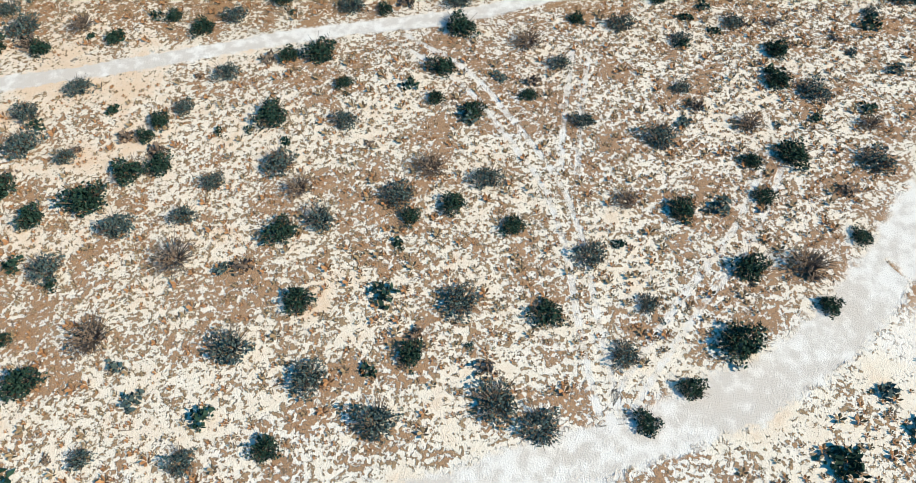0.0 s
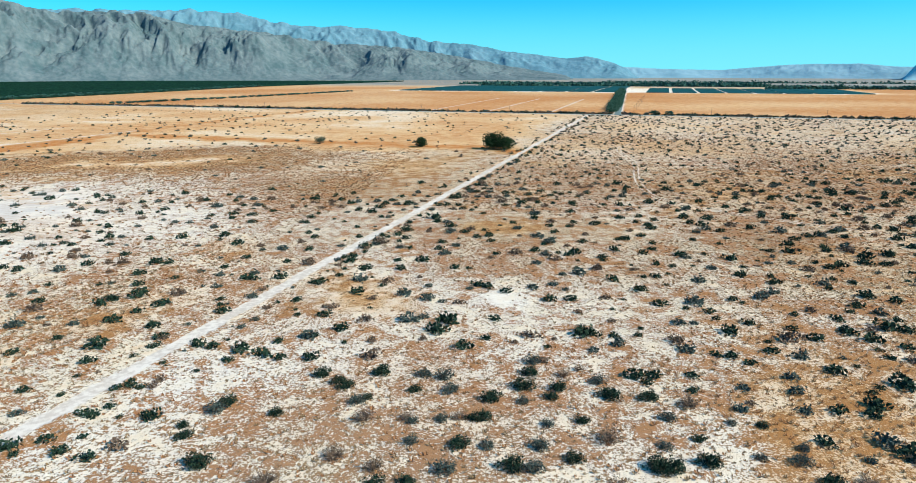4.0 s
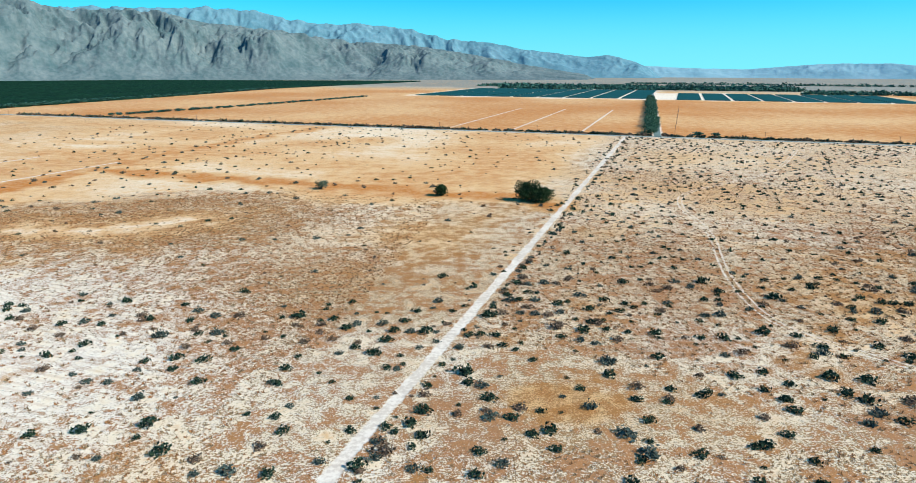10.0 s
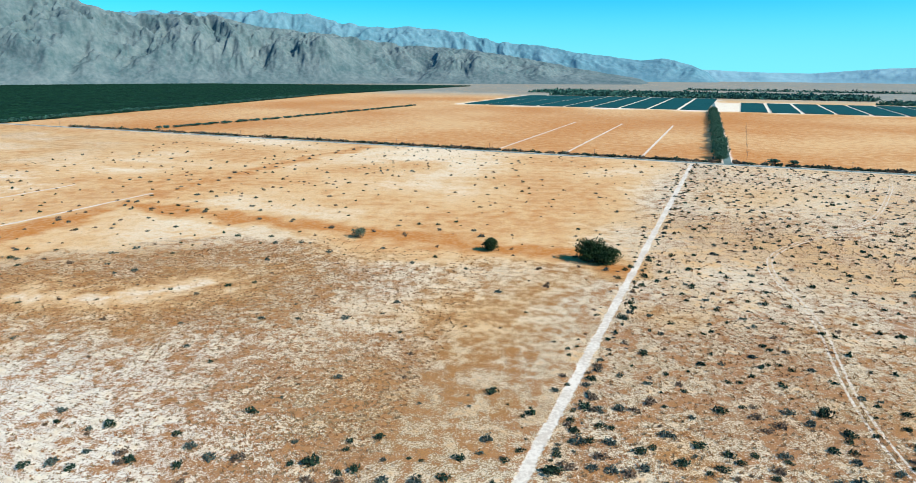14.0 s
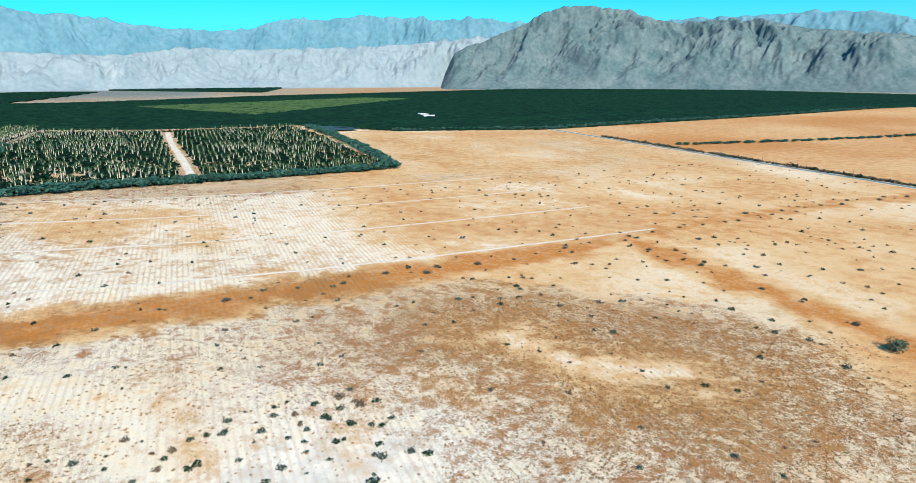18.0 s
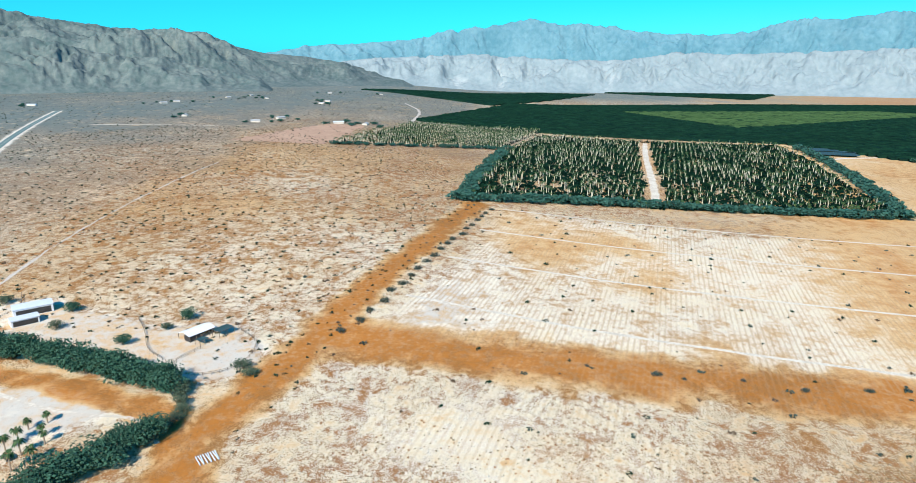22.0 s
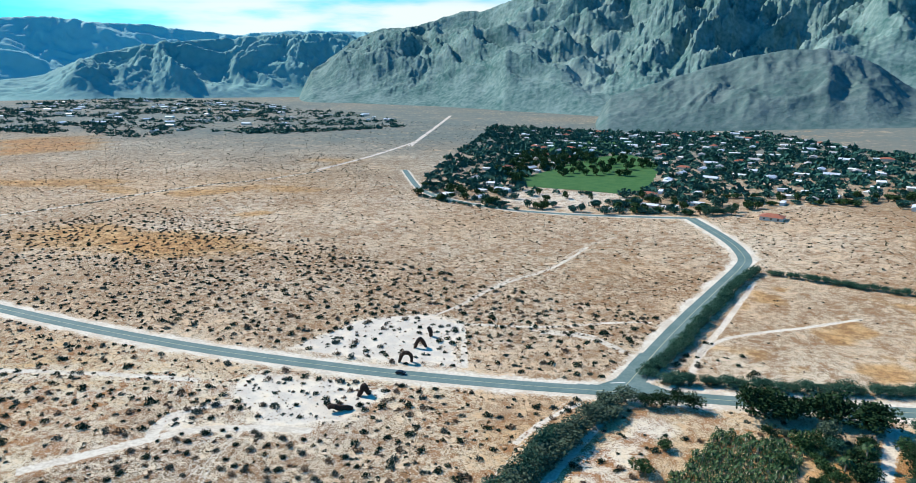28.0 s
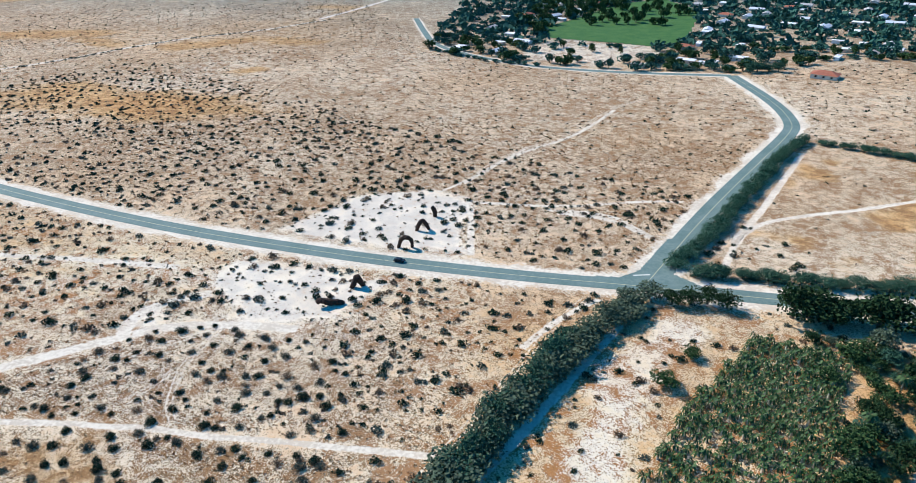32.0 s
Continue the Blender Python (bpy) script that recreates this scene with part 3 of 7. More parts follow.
ROCK_MIST = rock_material("mist_tinted_rock", (0.20, 0.36, 0.40), (0.26, 0.42, 0.455), (0.3, 0.44, 0.47), 260)
ROCK_PALE = rock_material("pale_badland_clay", (0.21, 0.265, 0.275), (0.29, 0.335, 0.335), (0.46, 0.48, 0.46), 160)
LAWN_GRASS = material("mown_grass", [(0.022, 0.10, 0.02), (0.065, 0.15, 0.034)], 0.9, 12, 0.03)
STUCCO = material("stucco", [(0.62, 0.53, 0.43), (0.70, 0.62, 0.52)], 0.9, 2, 0.01)
WHITE_ROOF = material("white_roofing", [(0.72, 0.72, 0.71), (0.82, 0.81, 0.8)], 0.7, 3, 0.005)
STEEL_ROOF = material("pale_sheet_metal", [(0.66, 0.68, 0.70), (0.76, 0.77, 0.78)], 0.45, 4, 0.0, 0.2)
RED_TILE = material("clay_tile", [(0.30, 0.09, 0.05), (0.42, 0.16, 0.10)], 0.85, 1.5, 0.03)
GREY_ROOF = material("grey_roofing", [(0.35, 0.34, 0.33), (0.5, 0.48, 0.46)], 0.85, 4, 0.01)
# near-black colour that stands in for the shade inside openings
OPENING_SHADE = material("opening_shade_paint", [(0.03, 0.03, 0.03), (0.06, 0.055, 0.05)], 0.8, 2)
TIMBER = material("grey_timber", [(0.13, 0.10, 0.075), (0.22, 0.17, 0.13)], 0.9, 1, 0.01)
RUST = material("rusted_steel", [(0.035, 0.022, 0.016), (0.075, 0.04, 0.025)], 0.75, 0.8, 0.02, 0.3)
PV_GLASS = material("solar_cell_glass", [(0.006, 0.055, 0.050), (0.014, 0.078, 0.068)], 0.6, 30)
PV_GLASS.node_tree.nodes["Principled BSDF"].inputs["Specular IOR Level"].default_value = 0.06
WATER = material("pool_water", [(0.05, 0.42, 0.55), (0.08, 0.5, 0.62)], 0.08, 3)
CONCRETE = material("pool_deck", [(0.62, 0.57, 0.5), (0.7, 0.66, 0.6)], 0.9, 2)
CAR_PAINT = material("dark_car_paint", [(0.02, 0.025, 0.03), (0.025, 0.03, 0.035)], 0.25, 2)
TYRE = material("tyre_rubber", [(0.015, 0.015, 0.015), (0.025, 0.025, 0.025)], 0.9, 0.3)
GLASS = material("tinted_glass", [(0.01, 0.012, 0.014), (0.015, 0.018, 0.02)], 0.1, 1)


# ---- mesh helpers ----
def solid(name, verts, faces, *mats, index=None, smooth=False):
    """A mesh from arrays; faces all have one number of corners."""
    me = bpy.data.meshes.new(name)
    verts, faces = np.asarray(verts, np.float32), np.asarray(faces, np.int32)
    me.vertices.add(len(verts))
    me.vertices.foreach_set("co", verts.ravel())
    k = faces.shape[1]
    me.loops.add(faces.size)
    me.loops.foreach_set("vertex_index", faces.ravel())
    me.polygons.add(len(faces))
    me.polygons.foreach_set("loop_start", np.arange(len(faces), dtype=np.int32) * k)
    me.polygons.foreach_set("loop_total", np.full(len(faces), k, np.int32))
    for m in mats:
        me.materials.append(m)
    if index is not None:
        me.polygons.foreach_set("material_index", np.asarray(index, np.int32))
    me.polygons.foreach_set("use_smooth", np.full(len(faces), smooth))
    me.update(calc_edges=True)
    me.validate()
    return me


def part(name, me, parent, m=None, label=""):
    """One mesh object under a thing or under a part."""
    ob = new(name, me)
    ob.parent = parent
    if m is not None:
        ob.matrix_basis = m
    return tagged(ob, label)


def bm_mesh(name, build, *mats, smooth=False):
    bm = bmesh.new()
    build(bm)
    me = bpy.data.meshes.new(name)
    bm.to_mesh(me)
    bm.free()
    for m in mats:
        me.materials.append(m)
    if smooth:
        me.polygons.foreach_set("use_smooth", [True] * len(me.polygons))
    return me


def box(bm, x0, y0, z0, x1, y1, z1, bevel=0.0, mat=0):
    made = bmesh.ops.create_cube(bm, size=1, matrix=Matrix.Translation(((x0 + x1) / 2, (y0 + y1) / 2, (z0 + z1) / 2)) @ Matrix.Diagonal((x1 - x0, y1 - y0, z1 - z0, 1)))
    faces = {f for v in made["verts"] for f in v.link_faces}
    for f in faces:
        f.material_index = mat
    if bevel:
        edges = {e for v in made["verts"] for e in v.link_edges}
        bmesh.ops.bevel(bm, geom=list(edges), offset=bevel, segments=1, affect="EDGES")


def scatter(verts, faces, places, turns, sizes, tall=None):
    """Many turned and sized copies of one small shape as arrays."""
    c, s = np.cos(turns)[:, None], np.sin(turns)[:, None]
    k = np.asarray(sizes)[:, None]
    h = k if tall is None else np.asarray(tall)[:, None]
    x, y, z = verts[:, 0][None], verts[:, 1][None], verts[:, 2][None]
    out = np.stack([(x * c - y * s) * k + places[:, 0:1], (x * s + y * c) * k + places[:, 1:2], z * h + places[:, 2:3]], -1)
    n, m = len(places), len(verts)
    f = (faces[None] + (np.arange(n) * m)[:, None, None]).reshape(-1, faces.shape[1])
    return out.reshape(-1, 3), f


def on_land(xy, sink=0.0):
    xy = np.asarray(xy, float)
    return np.c_[xy, lie(xy[:, 0], xy[:, 1]) - sink]


def resample(pts, gap):
    pts = np.asarray(pts, float)
    # rounded corners first
    for _ in range(2):
        a, b = pts[:-1], pts[1:]
        pts = np.concatenate([pts[:1], np.stack([a * 0.75 + b * 0.25, a * 0.25 + b * 0.75], 1).reshape(-1, 2), pts[-1:]])
    d = np.r_[0, np.cumsum(np.hypot(*np.diff(pts, axis=0).T))]
    s = np.linspace(0, d[-1], max(2, int(d[-1] / gap)))
    return np.stack([np.interp(s, d, pts[:, 0]), np.interp(s, d, pts[:, 1])], 1)


def ribbon(name, pts, width, mat, lift, label, rough=0.0, gap=4.0, side=0.0, kind="structure", cat="road"):
    """A strip that lies on the land along a line, with a little thickness."""
    line = resample(pts, gap)
    way = np.gradient(line, axis=0)
    way /= np.hypot(*way.T)[:, None]
    across = np.c_[way[:, 1], -way[:, 0]]
    n = len(line)
    wl_, wr_ = (width / 2 + rough * RNG.uniform(-1, 1, (2, n)))
    cols = [line - across * (wl_ - side)[:, None], line - across * (wl_ * 0.3 - side)[:, None], line + across * (wr_ * 0.3 + side)[:, None], line + across * (wr_ + side)[:, None]]
    rows_ = []
    for j, c in enumerate([cols[0], *cols, cols[3]]):
        z = lie(c[:, 0], c[:, 1]) + (lift if 0 < j < 5 else -0.3)
        rows_.append(np.c_[c, z])
    v = np.concatenate(rows_)
    i = np.arange(n - 1)
    f = np.concatenate([np.stack([a * n + i, (a + 1) * n + i, (a + 1) * n + i + 1, a * n + i + 1], 1) for a in range(5)])
    ob = new(name, solid(name, v, f, mat))
    return tagged(ob, label, cat, kind=kind)


def dirt(name, pts, width, label, most=1.0, gap=2.0, side=0.0, cat="dirt track", lift=0.025):
    """A worn strip in the soil: bare in its middle, broken up towards its edges."""
    line = resample(pts, gap)
    way = np.gradient(line, axis=0)
    way /= np.hypot(*way.T)[:, None]
    across = np.c_[way[:, 1], -way[:, 0]]
    n = len(line)
    worn = np.array([0, 0.45, 1.0, 1.0, 1.0, 0.45, 0])
    at = np.array([-1.8, -1.0, -0.6, 0, 0.6, 1.0, 1.8]) * width / 2
    way_on = np.r_[0, np.cumsum(np.hypot(*np.diff(line, axis=0).T))]
    drift = 0.10 * width * wob(way_on, 0 * way_on, 7, 2.0)
    spread = 1 + 0.22 * wob(way_on, 0 * way_on + 50, 5, 4.0)
    sheets, tone = [], []
    for j, (off, w) in enumerate(zip(at, worn)):
        c = line + across * (off * spread + side + drift)[:, None]
        sheets.append(np.c_[c, lie(c[:, 0], c[:, 1]) + lift * (1 if 0 < j < 6 else 0.2)])
        tone.append(np.full(n, w * most))
    v = np.concatenate(sheets)
    i = np.arange(n - 1)
    f = np.concatenate([np.stack([a * n + i, (a + 1) * n + i, (a + 1) * n + i + 1, a * n + i + 1], 1) for a in range(6)])
    me = solid(name, v, f, SOIL, smooth=True)
    for key, values in zip(("orange", "pale", "scrub", "rows", "gravel", "grey"), land_use(v[:, 0], v[:, 1])):
        me.attributes.new(key, "FLOAT", "POINT").data.foreach_set("value", values.astype(np.float32))
    me.attributes.new("track", "FLOAT", "POINT").data.foreach_set("value", np.concatenate(tone).astype(np.float32))
    return tagged(new(name, me), label, cat, kind="structure")


# ---- the land ----
def axis_cuts(lo, hi, gap, ends):
    mid = np.arange(lo, hi + gap, gap)
    grow = gap * np.cumsum(1.09 ** np.arange(200))
    up = grow[grow < ends - hi]
    down = grow[grow < ends + lo]
    return np.r_[lo - down[::-1], mid, mid[-1] + up]


gx, gy = axis_cuts(-640, 330, 2.6, 5600), axis_cuts(-430, 720, 2.6, 5600)
GX, GY = np.meshgrid(gx, gy, indexing="ij")
GZ = lie(GX, GY)
nx, ny = GX.shape
ii, jj = np.meshgrid(np.arange(nx - 1), np.arange(ny - 1), indexing="ij")
quads = np.stack([ii * ny + jj, (ii + 1) * ny + jj, (ii + 1) * ny + jj + 1, ii * ny + jj + 1], -1).reshape(-1, 4)
land_mesh = solid("ground", np.stack([GX, GY, GZ], -1).reshape(-1, 3), quads, SOIL, smooth=True)
for name_, values in zip(("orange", "pale", "scrub", "rows", "gravel", "grey"), land_use(GX.ravel(), GY.ravel())):
    land_mesh.attributes.new(name_, "FLOAT", "POINT").data.foreach_set("value", values.astype(np.float32))
ground = tagged(new("ground", land_mesh), "pale sandy desert floor with rusty dirt and dry weeds", "ground", kind="structure")

# roads
for nm, line, wide in (("main_road", MAIN_ROAD, 7.8), ("town_road", TOWN_ROAD, 9.0), ("paved_road", PAVED_C, 7.4), ("side_road", PAVED_D, 7.0), ("street", WEST_STREET, 6.5)):
    dirt(nm + "_verge", line, wide + (8 if nm in ("main_road", "town_road") else 4), "pale sandy verge of a paved road", 1.0, 4, cat="verge", lift=0.06)
    ribbon(nm, line, wide, ASPHALT, 0.12, "grey sun-bleached two-lane asphalt road", 0.05, 6)
    if nm in ("main_road", "town_road", "paved_road"):
        ribbon(nm + "_centre_line", line, 0.26, YELLOW_PAINT, 0.135, "faded yellow centre line on asphalt", 0, 6, cat="road marking")
for nm, line, wide in (("dirt_road", STRAIGHT_TRACK, 2.7), ("bend_track", BEND_TRACK, 1.9), ("start_track", START_TRACK, 3.8)):
    dirt(nm, line, wide, "pale sandy dirt track through scrub", 1.25, 1.3)
dirt("start_track_fork", [(47, -129), (52, -138), (48, -150), (36, -160)], 4.2, "pale sandy dirt track through scrub", 1.2, 1.6, lift=0.035)
WHEEL = [("wheel_track", WHEEL_TRACK), ("wheel_track_b", [(4, -101), (11, -107), (15, -115), (18, -121), (19, -128), (19, -135), (19.5, -143)]),
         ("wheel_track_c", [(39, -119), (34, -127), (27, -134), (20, -142)]), ("wheel_track_d", [(23, -104), (21, -112), (19.5, -120)]),
         ("wheel_track_e", [(-23, -299), (-31, -334), (-61, -373), (-73, -428), (-99, -469)]),
         ("wheel_track_i", [(-58, -84), (-66, -104), (-77, -145), (-88, -186), (-97, -203)])]
for nm, line in WHEEL:
    for sd in (-0.95, 0.95):
        dirt(nm + ("_left" if sd < 0 else "_right"), line, 0.75 if len(line) < 9 else 1.0, "pale wheel rut pressed into sandy soil", 0.52, 0.9, sd * (0.85 if len(line) < 9 else 1.1), cat="wheel track")
for nm, line, wide in (("sand_path_a", [(-26, -262), (-34, -264), (-73, -269), (-106, -285), (-131, -290)], 2.4), ("sand_path_b", [(-66, -264), (-94, -267), (-108, -253), (-118, -244)], 2.6), ("sand_path_c", [(-22, -268), (-30, -266), (-47, -207)], 3.0),
                       ("sand_path_d", [(-12, -270), (-20, -286), (-28, -314), (-39, -343)], 1.6), ("paddock_path", [(-138, -220), (-144, -251), (-154, -272), (-174, -285), (-199, -297), (-226, -313)], 2.6), ("paddock_lane", [(-144, -251), (-160, -294), (-184, -368)], 3.2), ("sand_path_g", [(-20, -284), (-35, -333), (-62, -370), (-79, -432)], 2.6), ("sand_path_h", [(-78, -161), (-84, -176), (-92, -189), (-100, -199)], 2.4), ("sand_path_i", [(-71, -262), (-94, -263), (-114, -247)], 3.0), ("far_scrub_road", [(470, -340), (442, -390), (413, -442), (395, -519), (368, -581), (323, -631), (290, -720)], 6.0), ("sand_path_f", [(60, -172), (110, -164), (170, -150), (260, -148)], 3.4)):
    dirt(nm, line, wide, "pale sandy path worn through scrub", 0.95, 1.4, lift=0.035)
ribbon("stop_line", [(-107.5, -215.5), (-113.5, -217.5)], 0.6, LINE_PAINT, 0.14, "white painted stop line on asphalt", 0, 2, cat="road marking")
dirt("farm_lane", [(-246, -20), (-262, -32), (-263, -60), (-281, -100), (-300, -128), (-340, -205)], 2.2, "pale dirt lane beside a hedge", 0.62, 2.5)
dirt("estate_drive", [(-207, -204), (-188, -154), (-176, -129), (-169, -105)], 4.0, "pale gravel drive among trees", 1.1, 2.5, cat="drive")
dirt("orchard_lane", LANE, 7.0, "pale dirt lane between palm rows", 1.2, 5, lift=0.05)
for k in range(4):
    q0 = -20 + 92 * k
    dirt("field_line_%d" % (k + 1), [grid(-375 - 70 * k, -75), grid(-360 - 75 * k, 60), grid(-372 - 78 * k, 330)], 2.6, "pale strip across an old furrowed field", 0.8, 4, lift=0.04)
for k, p0 in enumerate((-88, -165, -240)):
    dirt("field_divide_%d" % (k + 1), [grid(p0, 664), grid(p0 - 6, 1060)], 3.6, "pale strip between dry fields", 0.62, 6, lift=0.05)


def patch(name, pts, mat, lift, label, cat, gap=6.0):
    """A flat piece of land cover draped on the ground."""
    xs, ys = [p[0] for p in pts], [p[1] for p in pts]
    ax, ay = np.arange(min(xs), max(xs) + gap, gap), np.arange(min(ys), max(ys) + gap, gap)
    X, Y = np.meshgrid(ax, ay, indexing="ij")
    keep = inside(X[:-1, :-1] + gap / 2, Y[:-1, :-1] + gap / 2, pts)
    a, b = np.nonzero(keep)
    m = len(ay)
    f = np.stack([a * m + b, (a + 1) * m + b, (a + 1) * m + b + 1, a * m + b + 1], 1)
    used, inv = np.unique(f, return_inverse=True)
    v = np.stack([X, Y, lie(X, Y) + lift], -1).reshape(-1, 3)[used]
    ob = new(name, solid(name, v, inv.reshape(f.shape), mat, smooth=True))
    return tagged(ob, label, cat, kind="structure")


patch("road_junction", [(-92, -203.5), (-94, -211.5), (-103, -212.8), (-109.5, -220), (-114, -234), (-119, -249), (-128, -247), (-124, -232), (-122, -220), (-132, -213.5), (-140, -206), (-118, -205)], ASPHALT, 0.128, "grey asphalt apron where two roads meet", "road", 0.7)
patch("lawn", LAWN, LAWN_GRASS, 0.06, "small mown lawn beside a house", "lawn", 1.2)
patch("golf_green", GREEN, LAWN_GRASS, 0.25, "bright green watered golf fairway", "lawn", 2.5)
patch("golf_green_far", [(60, -960), (-60, -1020), (-120, -1180), (-20, -1220), (90, -1100)], LAWN_GRASS, 0.25, "green watered golf fairway among trees", "lawn", 8)


# ---- mountains ----
def gullied(across, along, seed, octaves=6):
    """Branching spurs that run down a slope: long at large scale, even in all directions at small scale, 0..1."""
    bend = 0.55 * flow(across * 0.7, along * 0.7, seed + 9) + 0.2 * flow(across * 1.9, along * 1.9, seed + 13)
    out, weight, gain, total, f, long = 0.0, 1.0, 1.0, 0.0, 1.0, 0.42
    for k in range(octaves):
        r = np.clip(1 - 1.5 * np.abs(flow(f * (across + bend) + 11.3 * k, f * long * (along + 0.4 * bend) + 4.7 * k, seed + k)), 0, 1)
        out, total = out + r * weight * gain, total + gain
        weight, gain = np.clip(r * 1.3, 0.4, 1), gain * 0.6
        f, long = f * 2.05, min(1.0, long * 1.4)
    return out / total


def mountain(name, centre, skyline, front, depth, mat, label, gully=1.0, seed=0, step=0.09, rows_n=110, size=420.0, power=1.3, eye=120.0, jag=0.07):
    """A range round part of the horizon: its crest follows the skyline (turn to the left, elevation in degrees, front distance if given)."""
    turn = np.array([s[0] for s in skyline], float)
    up = np.array([s[1] for s in skyline], float)
    az = np.arange(turn.min(), turn.max(), step)
    rough = flow(az * 0.8, 0 * az + 0.5, seed + 3) + 0.6 * flow(az * 2.3, 0 * az + 0.3, seed + 4) + 0.4 * flow(az * 5.1, 0 * az + 0.7, seed + 5)
    want = np.interp(az, turn, up) + jag * rough
    near = np.interp(az, turn, [s[2] if len(s) > 2 else front for s in skyline])
    A, Sx = np.meshgrid(np.radians(az), np.linspace(0, 1, rows_n), indexing="ij")
    R = near[:, None] + depth * Sx
    X, Y = centre[0] - np.sin(A) * R, centre[1] + np.cos(A) * R
    base = lie(X, Y)
    across, along = A * near.mean() / size, Sx * depth / size
    rel = gullied(across, along, seed)
    spur = gullied(0.42 * across, 0.42 * along + 3.1, seed + 17, 3)
    crest_at = 0.66
    rise = np.clip(Sx * 3.5, 0, 1)
    lead = np.clip(Sx + 0.5 * gully * rise * (spur - 0.5) * np.clip(1.1 - 1.3 * Sx, 0, 1) + 0.16 * gully * rise * (rel - 0.5) * np.clip(1.25 - 1.4 * Sx, 0, 1), 0, 1)
    prof = np.where(lead < crest_at, (lead / crest_at) ** power, 1 - 0.5 * (np.maximum(lead - crest_at, 0) / (1 - crest_at)) ** 1.5)
    shape = np.clip(prof * (1 + gully * rise * (0.85 * (spur - 0.6) * np.clip(1.3 - 1.3 * Sx, 0.15, 1) + 1.25 * (rel - 0.55) * np.clip(1.25 - 1.2 * Sx, 0.2, 1))), 0, None)
    need = np.tan(np.radians(want))[:, None] * R + eye - base
    ratio = np.max(shape / np.maximum(need, 5.0), axis=1)
    k = max(3, int(0.9 / step))
    wide = np.convolve(np.pad(ratio, k, mode="edge"), np.ones(2 * k + 1) / (2 * k + 1), mode="valid")
    ratio = 0.5 * wide + 0.5 * ratio
    Z = base - 6 + shape / ratio[:, None]
    Z[:, 0] = base[:, 0] - 10
    ends = np.clip(np.minimum(np.arange(len(az)), np.arange(len(az))[::-1]) / (1.2 / step), 0, 1)[:, None]
    Z = base - 10 + (Z - base + 10) * ends**0.7
    n_, m_ = A.shape
    a, b = np.meshgrid(np.arange(n_ - 1), np.arange(m_ - 1), indexing="ij")
    f = np.stack([a * m_ + b, a * m_ + b + 1, (a + 1) * m_ + b + 1, (a + 1) * m_ + b], -1).reshape(-1, 4)
    me = solid(name, np.stack([X, Y, Z], -1).reshape(-1, 3), f[:, ::-1], mat, smooth=True)
    scree = np.clip((0.46 - rel) * 3.5, 0, 1) * np.clip(1.5 - 2 * Sx, 0, 1)
    me.attributes.new("scree", "FLOAT", "POINT").data.foreach_set("value", scree.ravel().astype(np.float32))
    return tagged(new(name, me), label, "mountain", kind="structure")


mountain("mountain_far_north", (0, -20), [(-18, -0.5), (-16.3, 0.28), (-13.4, 1.13), (-11.5, 0.9), (-6.6, 1.5), (-3.1, 2.16), (0.4, 2.35), (3.4, 3.14), (7.3, 3.59), (10.2, 3.51), (13, 3.74), (16.2, 4.5), (20.1, 4.6), (24, 4.45), (27.6, 4.4), (31, 4.3), (36, 3.2), (42, 2.6)], 4350, 420, ROCK_BLUE_HAZE, "hazy blue-grey desert mountain range far off", 0.8, 3, step=0.1, rows_n=60, size=520.0, eye=65)
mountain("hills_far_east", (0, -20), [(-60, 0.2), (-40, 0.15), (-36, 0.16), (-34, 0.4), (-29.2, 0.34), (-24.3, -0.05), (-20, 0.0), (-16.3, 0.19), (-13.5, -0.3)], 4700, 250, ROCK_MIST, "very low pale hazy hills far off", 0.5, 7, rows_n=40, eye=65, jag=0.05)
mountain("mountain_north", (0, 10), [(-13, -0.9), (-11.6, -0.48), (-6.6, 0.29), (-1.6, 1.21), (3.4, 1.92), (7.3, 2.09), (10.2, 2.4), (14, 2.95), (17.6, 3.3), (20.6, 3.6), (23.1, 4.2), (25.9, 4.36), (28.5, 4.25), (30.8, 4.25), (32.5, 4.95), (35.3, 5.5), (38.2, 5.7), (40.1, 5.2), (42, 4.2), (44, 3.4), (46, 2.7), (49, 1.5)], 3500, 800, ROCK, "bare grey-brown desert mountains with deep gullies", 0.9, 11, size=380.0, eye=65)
mountain("badlands_west", (-30, 50), [(38, 2.0), (44.2, 2.75), (48.3, 2.4), (51.9, 2.05), (56.9, 1.79), (62.6, 1.66), (66.3, 1.54), (70.2, 1.76), (73.2, 1.2), (76.8, 1.1), (82, 1.3), (86.8, 1.6), (92, 1.4), (96.6, 1.2), (101.3, 0.25)], 3900, 500, ROCK_PALE, "pale eroded clay badlands below the mountains", 0.75, 21, size=210.0, rows_n=70, eye=110)
mountain("mountain_far_west", (-40, 60), [(38, 3.9), (43, 3.8), (46.5, 4.17), (48.9, 3.94), (52.4, 4.2), (55.8, 4.3), (58.6, 3.9), (62, 4.0), (65, 3.1), (68, 2.95), (72.9, 3.24), (76.9, 3.95), (80.3, 3.94), (81.8, 4.41), (83.3, 4.17), (85.8, 3.75), (89.2, 3.45), (91.7, 2.78), (96.5, 2.36), (101.1, 2.15), (103.8, 1.6), (108, 1.0)], 4480, 380, ROCK_BLUE_HAZE, "hazy blue-grey mountain range on the horizon", 0.9, 33, step=0.1, rows_n=70, size=480.0, eye=115)
